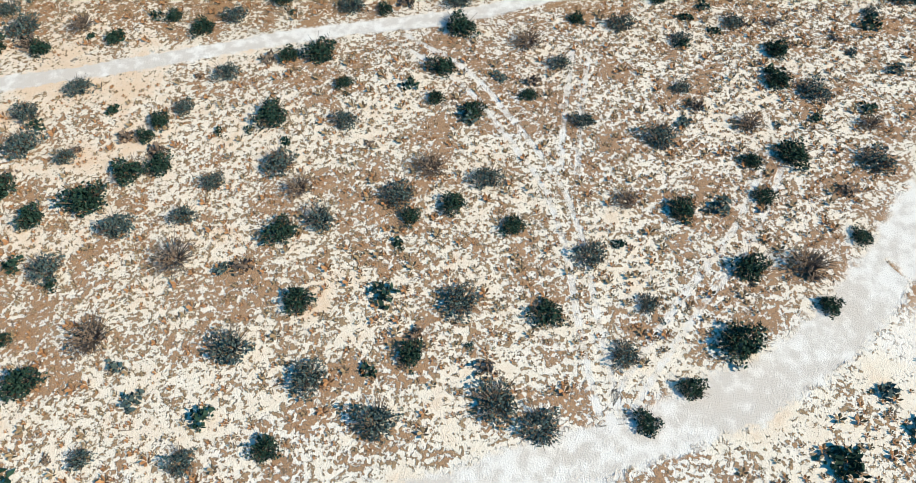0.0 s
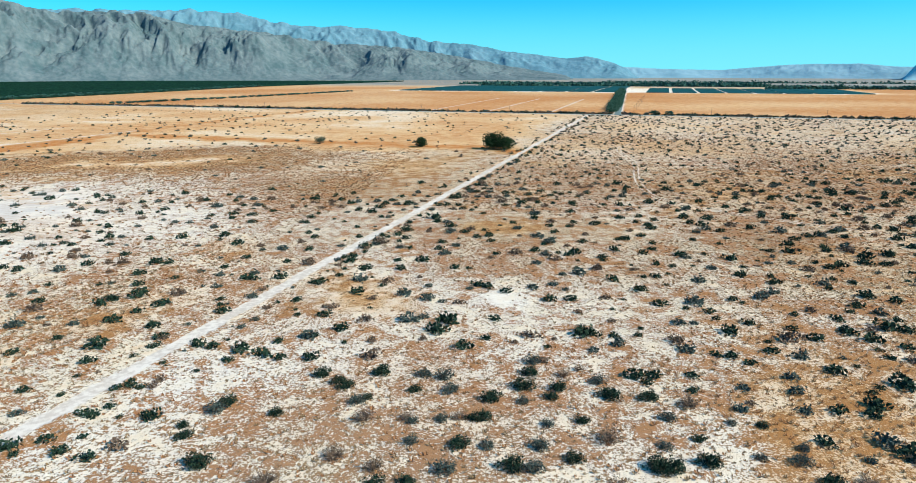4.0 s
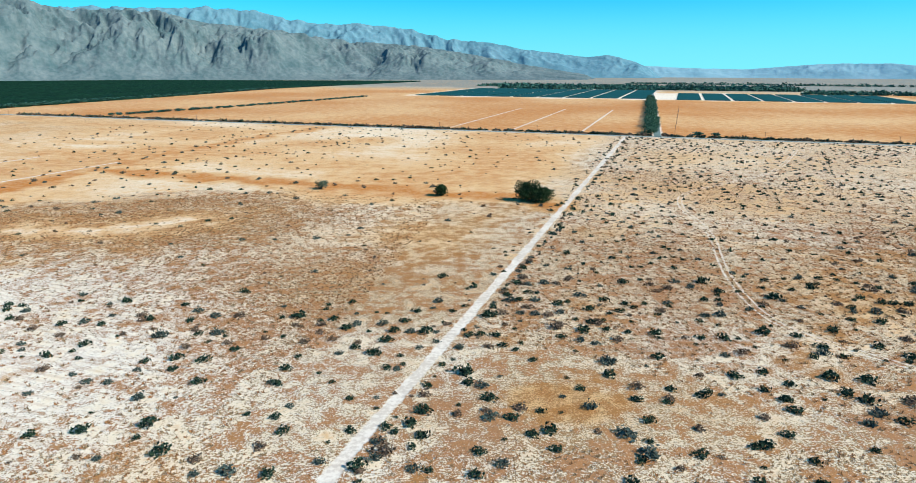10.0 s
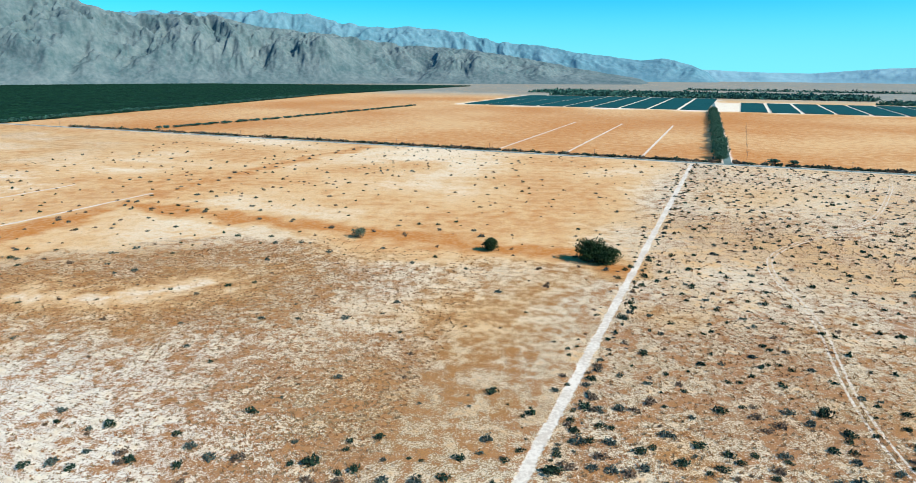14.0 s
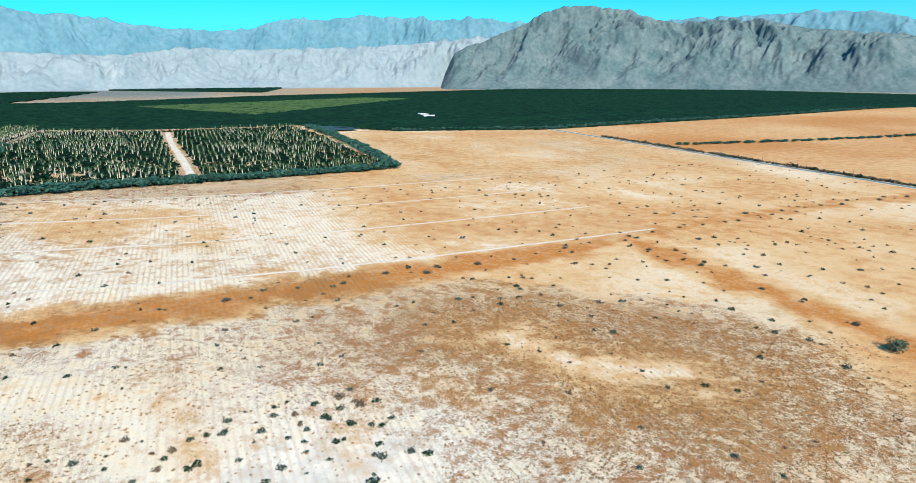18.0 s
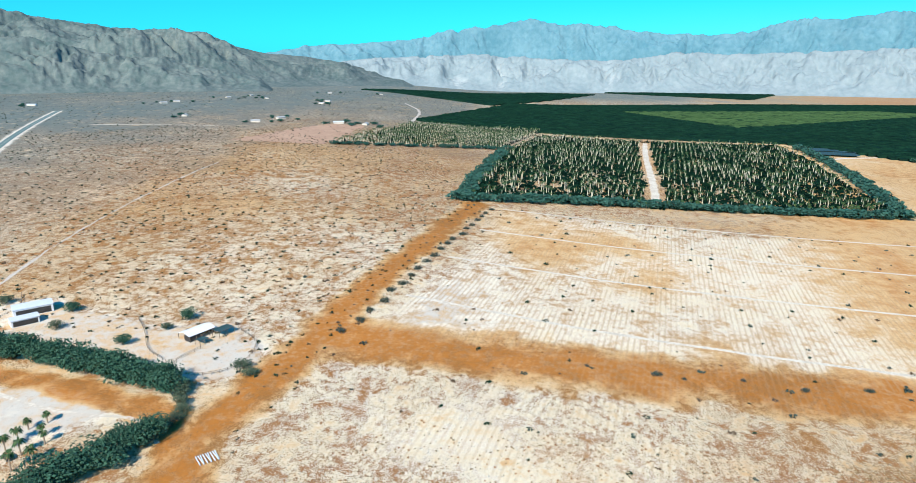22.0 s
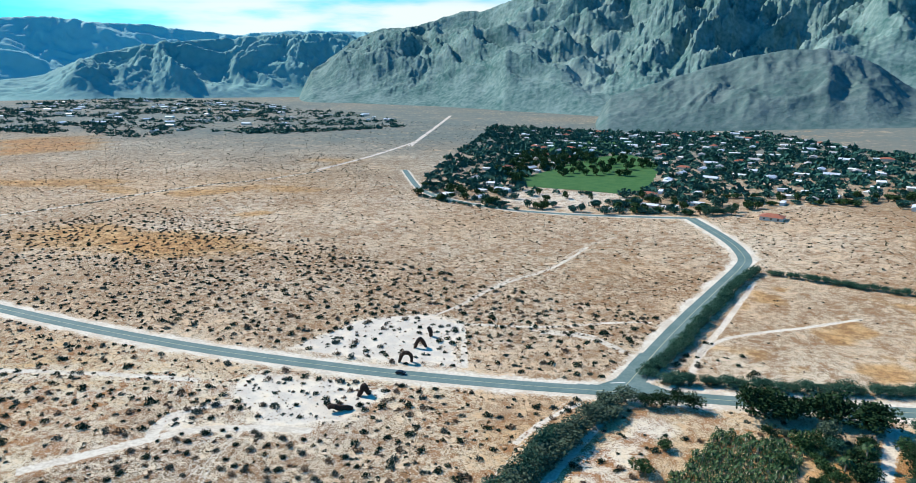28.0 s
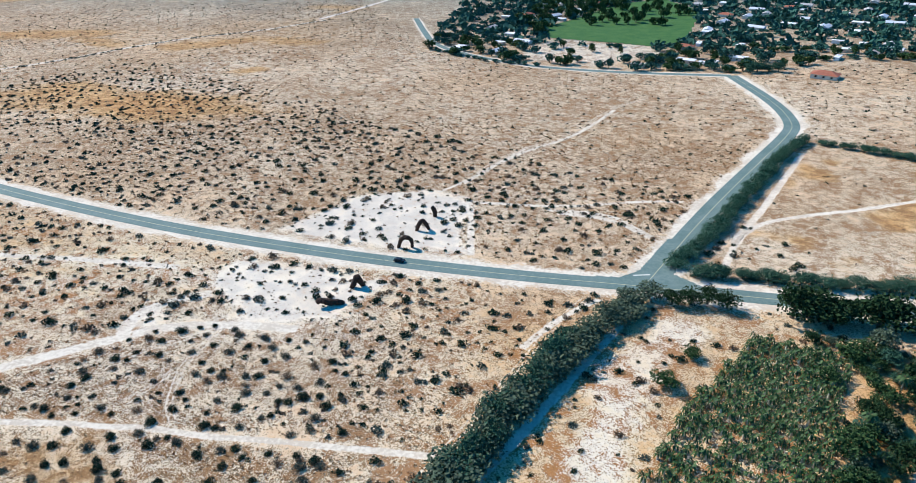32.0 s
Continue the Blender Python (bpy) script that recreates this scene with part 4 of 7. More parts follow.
mountain("mountain_west", (-80, 65), [(91.8, -0.9, 3300), (94.7, -0.22, 3300), (98.2, 0.7, 3100), (101.4, 1.16, 3000), (104.5, 1.4, 2900), (106.4, 1.8, 2850), (108.9, 2.9, 2800), (111.4, 3.15, 2750), (114.7, 3.1, 2700), (116.6, 3.25, 2700), (121.4, 3.9, 2700), (124.4, 4.5, 2700), (127, 5.15, 2700), (131, 5.6, 2750), (138.2, 5.9, 2900), (144, 6.0, 3000), (150, 6.4, 3000), (158, 7.2, 3000)], 2800, 1300, ROCK_BROWN, "bare brown desert mountains beyond an alluvial fan", 0.9, 45, size=430.0, eye=127)
mountain("foothills_west", (-82, 71), [(104, -0.9), (107, -0.2), (110.5, 0.3), (113, 1.0), (115, 0.9), (118.5, 1.6), (121.5, 2.3), (125.5, 2.0), (129, 2.6), (131.5, 1.0), (138, 0.6), (146, 0.2), (149, -0.8)], 2350, 420, ROCK_BROWN, "brown rocky foothills in front of the mountains", 1.1, 39, step=0.1, rows_n=70, size=240.0, eye=130)
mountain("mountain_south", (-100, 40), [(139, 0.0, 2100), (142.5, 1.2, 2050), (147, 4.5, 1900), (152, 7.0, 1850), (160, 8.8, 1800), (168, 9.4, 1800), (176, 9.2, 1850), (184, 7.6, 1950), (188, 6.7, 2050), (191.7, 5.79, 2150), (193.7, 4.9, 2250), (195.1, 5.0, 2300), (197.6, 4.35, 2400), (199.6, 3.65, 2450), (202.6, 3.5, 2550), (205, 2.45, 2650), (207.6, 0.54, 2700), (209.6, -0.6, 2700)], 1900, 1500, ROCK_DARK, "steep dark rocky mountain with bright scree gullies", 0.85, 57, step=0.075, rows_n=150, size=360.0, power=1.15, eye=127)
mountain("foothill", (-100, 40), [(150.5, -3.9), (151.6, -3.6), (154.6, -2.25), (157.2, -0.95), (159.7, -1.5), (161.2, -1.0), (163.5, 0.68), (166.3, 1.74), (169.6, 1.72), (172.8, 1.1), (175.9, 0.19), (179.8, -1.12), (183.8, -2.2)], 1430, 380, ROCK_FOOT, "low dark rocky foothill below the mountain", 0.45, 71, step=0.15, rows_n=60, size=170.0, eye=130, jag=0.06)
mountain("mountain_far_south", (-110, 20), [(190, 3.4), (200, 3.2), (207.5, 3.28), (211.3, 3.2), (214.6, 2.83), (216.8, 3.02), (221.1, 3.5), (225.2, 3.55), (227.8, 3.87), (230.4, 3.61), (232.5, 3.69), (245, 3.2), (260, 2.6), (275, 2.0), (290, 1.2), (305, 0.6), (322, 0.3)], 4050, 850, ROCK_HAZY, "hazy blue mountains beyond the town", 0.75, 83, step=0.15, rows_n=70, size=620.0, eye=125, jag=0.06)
mountain("mountain_mid_south", (-110, 20), [(201, 1.5), (205, 3.0), (207.5, 3.15), (211.3, 2.95), (214.6, 2.65), (219.5, 2.3), (223, 1.75), (225.9, 0.9), (228.4, -0.3), (231, -0.57), (234, -1.3)], 3300, 700, ROCK_SPUR_HAZE, "hazy blue-grey mountain spur beyond the town", 0.95, 91, step=0.1, rows_n=80, size=360.0, eye=125)


# ---- plants ----
def ball_points(n, rng, shell=0.55):
    d = rng.normal(size=(n, 3))
    d /= np.linalg.norm(d, axis=1)[:, None]
    return d * (shell + (1 - shell) * rng.random(n) ** 0.6)[:, None]


def cards(points, size, rng, outward=None):
    """A small crooked leaf clump (two triangles) at each point."""
    n = len(points)
    a = rng.normal(size=(n, 3))
    a /= np.linalg.norm(a, axis=1)[:, None]
    b = np.cross(a, rng.normal(size=(n, 3)))
    b /= np.linalg.norm(b, axis=1)[:, None] + 1e-9
    k = (size * rng.uniform(0.6, 1.4, n))[:, None]
    v = np.stack([points - a * k, points + b * k * 0.7, points + a * k, points - b * k * 0.6], 1).reshape(-1, 3)
    return v, np.arange(4 * n).reshape(-1, 4)


def shrub_arrays(n_leaf, n_stem, rng, leaf=0.16, flat=0.75):
    """A rounded desert bush about 1 across from its middle: a lobed dome of small leaf sprays over stems that fan out and stick through."""
    d = rng.normal(size=(n_leaf, 3))
    d[:, 2] = np.abs(d[:, 2]) * 0.8
    d /= np.linalg.norm(d, axis=1)[:, None]
    turn = np.arctan2(d[:, 1], d[:, 0])
    ph = rng.uniform(0, 6.28, 3)
    lobe = 0.80 + 0.13 * np.sin(2 * turn + ph[0]) + 0.12 * np.sin(3 * turn + ph[1]) + 0.09 * np.sin(5 * turn + ph[2] + 3 * d[:, 2])
    pts = d * (lobe * (0.25 + 0.75 * rng.random(n_leaf) ** 0.55) * rng.uniform(0.9, 1.1, n_leaf))[:, None]
    pts[:, 2] = pts[:, 2] * flat * 1.25 + 0.05
    lv, lf = cards(pts, leaf, rng)
    lv[:, 2] = np.maximum(lv[:, 2], 0.01)
    t = rng.uniform(0, 2 * np.pi, n_stem)
    reach = rng.uniform(0.5, 1.05, n_stem)
    tip = np.stack([np.cos(t) * reach, np.sin(t) * reach, rng.uniform(0.3, 1.0, n_stem) * flat], 1)
    w = np.stack([-np.sin(t), np.cos(t), 0 * t], 1) * 0.017
    root = np.stack([np.cos(t), np.sin(t), 0 * t], 1) * 0.08
    sv = np.stack([root - w, root + w, tip + w * 0.4, tip - w * 0.4], 1).reshape(-1, 3)
    return (lv, lf), (sv, np.arange(4 * n_stem).reshape(-1, 4))


def both(a, b):
    return np.concatenate([a[0], b[0]]), np.concatenate([a[1], b[1] + len(a[0])])


SHRUB_LOOKS = ((CREOSOTE, "dark green creosote bush on sandy ground", "creosote_bush"), (GREY_SHRUB, "grey-green dry desert shrub on sand", "desert_shrub"), (DRY_TWIG, "brown leafless desert shrub on sand", "dry_shrub"))


def fill(region, gap, chance, rng):
    """Uneven places in a polygon, about one in each square of the gap."""
    xs, ys = [p[0] for p in region], [p[1] for p in region]
    X, Y = np.meshgrid(np.arange(min(xs), max(xs), gap), np.arange(min(ys), max(ys), gap), indexing="ij")
    X, Y = X + rng.uniform(-0.55, 0.55, X.shape) * gap, Y + rng.uniform(-0.55, 0.55, Y.shape) * gap
    keep = inside(X, Y, region) & (rng.random(X.shape) < chance * np.clip(1 + 0.55 * wob(X, Y, 23, 5.0), 0.1, 2))
    return np.stack([X[keep], Y[keep]], 1)


ROADS = [(MAIN_ROAD, 9), (TOWN_ROAD, 9), (PAVED_C, 6), (PAVED_D, 6), (STRAIGHT_TRACK, 2.6), (BEND_TRACK, 2.6), (START_TRACK, 4.5), (WEST_STREET, 5), ([(-207, -204), (-188, -154), (-169, -105)], 3.5)]
LOTS = [PALM_BLOCK, PALM_BLOCK_WEST, CITRUS_NORTH, COMPOUND, LAWN, GROVE, TOWN]


def clear(xy, lots=True):
    ok = np.ones(len(xy), bool)
    for line, room in ROADS:
        ok &= off_line(xy[:, 0], xy[:, 1], line) > room
    if lots:
        for lot in LOTS:
            ok &= ~inside(xy[:, 0], xy[:, 1], lot)
    return xy[ok]


rng = np.random.default_rng(21)
EAST = [grid(-36, -320), grid(-36, 640), grid(480, 640), grid(480, -330)]
WEST_NEAR = [grid(-42, -330), grid(-42, 130), grid(-230, 90), grid(-215, -70), grid(-170, -160)]
WEST_MID = [grid(-42, 130), grid(-42, 645), grid(-330, 645), grid(-330, 120)]
FAN = [(-232, 5), (-580, 110), (-880, 60), (-1100, -300), (-900, -455), (-650, -345), (-480, -262), (-372, -225), (-345, -130), (-300, -10)]
FAN_SOUTH = [(-190, -390), (-310, -330), (-380, -300), (-480, -292), (-650, -375), (-1000, -540), (-900, -700), (-700, -610), (-600, -515), (-260, -600), (-170, -560)]
SOUTH = [(330, -235), (232, -220), (100, -206), (-105, -216), (-180, -400), (-165, -535), (30, -545), (130, -620), (330, -900), (620, -700), (620, -300)]
SOUTH_EAST = [(330, -225), (100, -192), (-100, -203), (-78, -110), (-60, -90), (60, -90), (330, -100)]
PADDOCK = [(-186, -370), (-305, -318), (-290, -245), (-140, -228), (-153, -271)]
FURROW_AREA = [grid(-240, -70), grid(-600, -80), grid(-600, 640), grid(-240, 640)]

near_big = np.concatenate([
    clear(fill([(-60, -165), (-60, 60), (130, 60), (130, -165)], 5.6, 0.66, rng)),
])
# well-marked bushes round the start of the flight
MARKED_START = [(13.9, -125.5), (15.7, -134), (4.9, -136.8), (22, -143), (-14.8, -127.4), (24.1, -123.3), (-6.2, -125.1), (-13.4, -105.6), (-4.1, -103), (-7.4, -103.3), (10.7, -99.8), (25.9, -140.6),
    (28.9, -124.6), (33.8, -102.8), (43.5, -105.1), (17.7, -102.4), (-26.1, -99.8), (-20.4, -96.6), (-13.7, -96.9), (-17, -98.6), (-1, -95.8), (2.5, -96.5), (-27.9, -107), (-1.5, -107.5),
    (7.7, -110.1), (16.9, -110.1), (28.7, -116.2), (40.6, -119), (30.5, -137.2), (24.1, -133.5), (20.1, -128.8), (12, -120.3), (7, -118.8), (-14.8, -123.1), (-2.8, -124), (-25.3, -128),
    (-19.9, -134.3), (-9, -135.7), (-2.8, -138.4), (2.3, -142), (9, -132.6), (11.2, -141), (14.2, -142.9), (-24.2, -137.8), (-18.4, -143.6), (-11.4, -144.2), (43.6, -128.1), (33.2, -130.6)]
MARKED_TRACK = [(38.6, -134.4), (-28, -122.7), (-31.1, -114.4), (55.5, -99.8), (35.4, -146.7), (27.9, -100.3), (-40.1, -25.8), (-49.3, -34.7), (1.3, -42.4), (-2.9, -39), (-5.7, -83.5), (0.9, -77.3),
    (8.7, -79.8), (15.6, -76), (12.9, -89.1), (17, -92.2), (28.8, -85.1), (29.9, -90.4), (38.7, -79.3), (42.2, -78.3), (38.5, -93.7), (5.4, -92.8), (10.8, -95.5), (-8.9, -93.9),
    (24.7, -74.9), (25.4, -79.6), (56.3, -44.9), (56.5, -35.7), (57.8, -52.9), (54.7, -61.9), (39.6, -68.5), (51.8, -73.4), (58.4, -77.3), (-41, -54.2), (-21.5, -43.9), (-11.3, -66.3),
    (-2.9, -54.6), (-27, -91), (-31.8, -73.6), (7.1, -57.4), (18.8, -57.9), (27.9, -53.8), (29.4, -63), (-54.6, 96), (-31.7, 85.5), (-87.3, 76.9), (-66.6, 125.3), (-57.1, 121.1)]
MARKED_ROADSIDE = [(8.7, 83.7), (6.9, 68.9), (-2.4, 63.5), (-17.7, 44.2), (-8.8, 22.7), (-24.8, 21.9), (-17, 17.4), (-32.1, 37.7), (-35.2, 24.3), (-6.3, 78.8), (-0.4, 104.4), (5.6, 95.5),
    (41.9, 49.2), (60.9, 55.2), (20.7, 25.9), (-19.1, 54.5), (-66.5, 50.2), (-51.7, 54.6), (-44.9, 55.2), (-42.8, 62.6), (41.7, 20.8), (14, 142), (20.9, 131.6), (22, 147.9),
    (9.4, 122.2), (-1.4, 170.4), (-2, 147.2), (-8.3, 139.1), (-62.5, 155.3), (-64.7, 122.7), (-55.1, 117), (-81.8, 132.5), (-38.9, 127.7), (-33.1, 123.7), (-46.3, 119.6), (-27.9, 146.1),
    (-34.4, 144), (-17.1, 129.6), (-97.8, 192.2), (33.5, 144.4), (29.1, 135.7), (35.8, 163.1), (28.2, 154.3), (26.3, 163.1), (51.3, 174.5), (41.7, 130), (45.4, 198.1)]
marked = np.array(MARKED_START + MARKED_TRACK + MARKED_ROADSIDE, float)
gap_ok = np.min(np.hypot(near_big[:, None, 0] - marked[None, :, 0], near_big[:, None, 1] - marked[None, :, 1]), axis=1) > 3.6
near_all = np.concatenate([marked, near_big[gap_ok]])
order = np.argsort(np.hypot(near_all[:, 0] - 8, (near_all[:, 1] + 80) * 0.8))
near_things, near_rest = near_all[order[:290]], near_all[order[290:]]

shrub_sets = []
for k, (mat, label, nm) in enumerate(SHRUB_LOOKS):
    variants = []
    for j in range(5):
        (lv, lf), (sv, sf) = shrub_arrays((780, 560, 260)[k], (60, 70, 120)[k], np.random.default_rng(100 + 10 * k + j), (0.072, 0.066, 0.058)[k])
        variants.append((solid("foliage", lv, lf, mat), solid("stem", sv, sf, DRY_TWIG)))
    shrub_sets.append(variants)
for i, (x, y) in enumerate(near_things):
    k = int(rng.choice([0, 0, 0, 1, 1, 2]))
    mat, label, nm = SHRUB_LOOKS[k]
    fol, stem = shrub_sets[k][int(rng.integers(5))]
    bush = tagged(new(nm), label, "bush", "desert shrubs")
    size = rng.uniform(1.05, 2.2)
    bush.matrix_basis = pose(x, y, zat(x, y) - 0.03, 0, 0, rng.uniform(0, 360)) @ Matrix.Diagonal((size, size * rng.uniform(0.85, 1.1), size * rng.uniform(0.8, 1.1), 1))
    part("foliage", fol, bush)
    part("woody_base", stem, bush)


def shrub_field(name, xy, size, label, mix, leaves=26, stems=8, seed=1, leafy=None):
    """Desert shrubs past counting, as one object."""
    r = np.random.default_rng(seed)
    vs, fs, ms, at = [], [], [], 0
    pick = r.choice(3, len(xy), p=mix)
    for k in range(3):
        for j in range(3):
            (leaf, stem) = shrub_arrays(leaves, stems, np.random.default_rng(300 + seed + 7 * k + j), 0.30 if leaves < 40 else 0.155 if leaves > 100 else 0.2, 0.7)
            v, f = both(leaf, stem)
            mine = xy[(pick == k) & (np.arange(len(xy)) % 3 == j)]
            if not len(mine):
                continue
            sz = r.uniform(size[0], size[1], len(mine)) * r.choice([0.6, 1, 1, 1.25], len(mine))
            V, F = scatter(v, f, on_land(mine, 0.05), r.uniform(0, 6.28, len(mine)), sz, sz * r.uniform(0.7, 1.1, len(mine)))
            vs.append(V), fs.append(F + at), ms.append(np.full(len(F), k))
            at += len(V)
    me = solid(name, np.concatenate(vs), np.concatenate(fs), leafy or CREOSOTE, GREY_SHRUB, DRY_TWIG, index=np.concatenate(ms))
    return tagged(new(name, me), label, "shrubs", kind="stuff")


def not_near(xy):
    return xy[~((xy[:, 0] > -62) & (xy[:, 0] < 132) & (xy[:, 1] > -166) & (xy[:, 1] < 62))]


east = not_near(clear(fill(EAST, 6.0, 0.72, rng)))
far_east = east[(east[:, 1] >= 170) & (rng.random(len(east)) < 0.68)]
close_by = np.concatenate([near_rest, east[east[:, 1] < 170]])
middling = ungrid(close_by[:, 0], close_by[:, 1])[0] < 190
shrub_field("shrubs_east", close_by[middling], (1.15, 2.2), "dark rounded desert shrubs dotted over pale sand", (0.6, 0.22, 0.18), 110, 8, 1)
shrub_field("shrubs_east_side", close_by[~middling], (0.9, 1.8), "dark desert shrubs dotted over pale sand", (0.6, 0.22, 0.18), 36, 5, 22)
shrub_field("shrubs_east_far", far_east, (0.95, 1.7), "dark desert shrubs dotted over pale sand", (0.6, 0.22, 0.18), 24, 4, 21)
shrub_field("shrubs_west", not_near(clear(fill(WEST_NEAR, 6.6, 0.62, rng))), (1.1, 2.1), "dark desert shrubs dotted over pale sand", (0.55, 0.25, 0.2), 110, 8, 2)
shrub_field("shrubs_mid", clear(fill(WEST_MID, 10.5, 0.3, rng)), (0.7, 1.8), "small dry shrubs scattered over rusty sand", (0.4, 0.35, 0.25), 50, 8, 3)
shrub_field("shrubs_furrowed_field", clear(fill(FURROW_AREA, 12, 0.3, rng)), (0.9, 1.8), "few small shrubs on an old furrowed field", (0.5, 0.3, 0.2), 22, 6, 4)
shrub_field("shrubs_fan", clear(fill(FAN, 7.0, 0.72, rng)), (0.8, 1.5), "desert shrubs over a brown alluvial fan", (0.6, 0.2, 0.2), 20, 4, 5)
shrub_field("shrubs_fan_south", clear(fill(FAN_SOUTH, 7.2, 0.7, rng)), (0.8, 1.5), "desert shrubs over a brown alluvial fan", (0.6, 0.2, 0.2), 16, 3, 6)
shrub_field("shrubs_south", clear(fill(SOUTH, 6.2, 0.58, rng)), (0.7, 1.25), "dense desert shrubs on pale brown ground", (0.5, 0.25, 0.25), 20, 5, 7)
shrub_field("shrubs_south_east", clear(fill(SOUTH_EAST, 5.4, 0.6, rng)), (0.65, 1.15), "dense desert shrubs on pale brown ground", (0.5, 0.25, 0.25), 60, 10, 8)
shrub_field("shrubs_paddock", clear(fill(PADDOCK, 8, 0.3, rng)), (0.5, 1.0), "few shrubs on a bare pale paddock", (0.4, 0.4, 0.2), 20, 5, 9)
FAR_WEST = [(-900, -470), (-1120, -300), (-900, 60), (-1250, 0), (-2300, 250), (-2900, -700), (-1900, -1600), (-700, -1500), (-640, -900), (-900, -700)]
shrub_field("shrubs_far_fan", clear(fill(FAR_WEST, 14, 0.65, rng)), (1.3, 2.4), "distant desert shrubs on the alluvial fan", (0.4, 0.4, 0.2), 6, 0, 10)
FAR_SOUTH = [(200, -700), (330, -900), (180, -1000), (260, -1500), (900, -1700), (1400, -500), (620, -300), (620, -700)]
shrub_field("shrubs_far_south", clear(fill(FAR_SOUTH, 10, 0.6, rng)), (1.2, 2.0), "distant desert shrubs beyond the road", (0.5, 0.3, 0.2), 6, 0, 11)
h1_row = np.array([grid(-322 - 13.5 * k, -84 + 0.6 * (k % 2)) for k in range(20)]) + rng.uniform(-1.5, 1.5, (20, 2))
strip_line = np.concatenate([resample([grid(-326, 30), grid(-345, 190), grid(-352, 250), grid(-372, 380), grid(-384, 480), grid(-381, 620)], 19), resample([grid(-330, 297), grid(-250, 297), grid(-120, 298)], 31)])
strip_line = strip_line + rng.uniform(-6, 6, strip_line.shape)
for places, size, label, group in ((h1_row, (2.6, 3.5), "wide dry grey shrub along a rusty strip", "strip shrubs"), (strip_line, (1.2, 2.6), "grey-green shrub on rusty sand", "scattered strip shrubs")):
    for x, y in places:
        fol, stem = shrub_sets[1][int(rng.integers(5))]
        bush = tagged(new("desert_shrub"), label, "bush", group)
        size_ = rng.uniform(*size)
        bush.matrix_basis = pose(x, y, zat(x, y) - 0.03, 0, 0, rng.uniform(0, 360)) @ Matrix.Diagonal((size_ * 1.15, size_, size_ * rng.uniform(0.75, 1.0), 1))
        part("foliage", fol, bush)
        part("woody_base", stem, bush)
edge_line = resample(STRAIGHT_TRACK, 4.5)
verge = np.concatenate([edge_line + np.array([0.943, -0.334]) * s_ * rng.uniform(2.6, 6.0, len(edge_line))[:, None] + rng.uniform(-1.5, 1.5, edge_line.shape) for s_ in (-1, 1, 1)])
verge = verge[rng.random(len(verge)) < 0.6]
shrub_field("trackside_shrubs", verge, (0.5, 1.6), "dark shrubs lining a dirt road", (0.6, 0.2, 0.2), 110, 8, 14)
weeds = clear(fill([grid(-900, 655), grid(500, 655), grid(500, 662), grid(-900, 662)], 2.2, 0.75, rng), False)
shrub_field("fence_line_brush", weeds, (1.8, 3.8), "dark tangled brush along a field fence", (0.4, 0.2, 0.4), 30, 14, 13)


def crown_arrays(lumps, n_leaf, leaf, rng, squash=0.8, wide=0.62):
    """A crown of about radius 1: leaf clumps round several lumps, with gaps between."""
    c = ball_points(lumps, rng, 0.2) * np.array([wide, wide, 0.55 * squash])
    r = rng.uniform(0.34, 0.52, lumps)
    which = rng.integers(0, lumps, n_leaf)
    d = rng.normal(size=(n_leaf, 3))
    d /= np.linalg.norm(d, axis=1)[:, None]
    pts = c[which] + d * (r[which] * rng.uniform(0.72, 1.05, n_leaf))[:, None]
    pts[:, 2] *= squash
    return cards(pts, leaf, rng)


def limb_arrays(rng, n=6, height=0.55):
    """A tapered trunk with limbs that reach into the crown (crown centre at 1.0)."""
    v, f = [], []

    def tube(a, b, r0, r1):
        a, b = np.array(a, float), np.array(b, float)
        w = b - a
        w /= np.linalg.norm(w)
        s = np.cross(w, (0.3, 0.9, 0.1))
        s /= np.linalg.norm(s)
        t = np.cross(w, s)
        k = sum(len(x) for x in v)
        ring = [np.cos(q) * s + np.sin(q) * t for q in np.linspace(0, 2 * np.pi, 6, endpoint=False)]
        v.append(np.array([a + r0 * q for q in ring] + [b + r1 * q for q in ring]))
        f.extend([k + i, k + (i + 1) % 6, k + 6 + (i + 1) % 6, k + 6 + i] for i in range(6))

    tube((0, 0, -0.05), (0.03, 0.02, height), 0.09, 0.06)
    for q in rng.uniform(0, 6.28, n):
        # each limb grows out of the trunk's top ring
        e, k = rng.uniform(0.3, 0.6), sum(len(x) for x in v)
        tip = np.array([np.cos(q) * e, np.sin(q) * e, rng.uniform(0.8, 1.25)])
        t = np.linspace(0, 2 * np.pi, 6, endpoint=False)
        v.append(tip + 0.015 * np.stack([np.cos(t), np.sin(t), 0 * t], 1))
        f.extend([6 + i, 6 + (i + 1) % 6, k + (i + 1) % 6, k + i] for i in range(6))
    return np.concatenate(v), np.array(f)


TREE_MESHES = {}


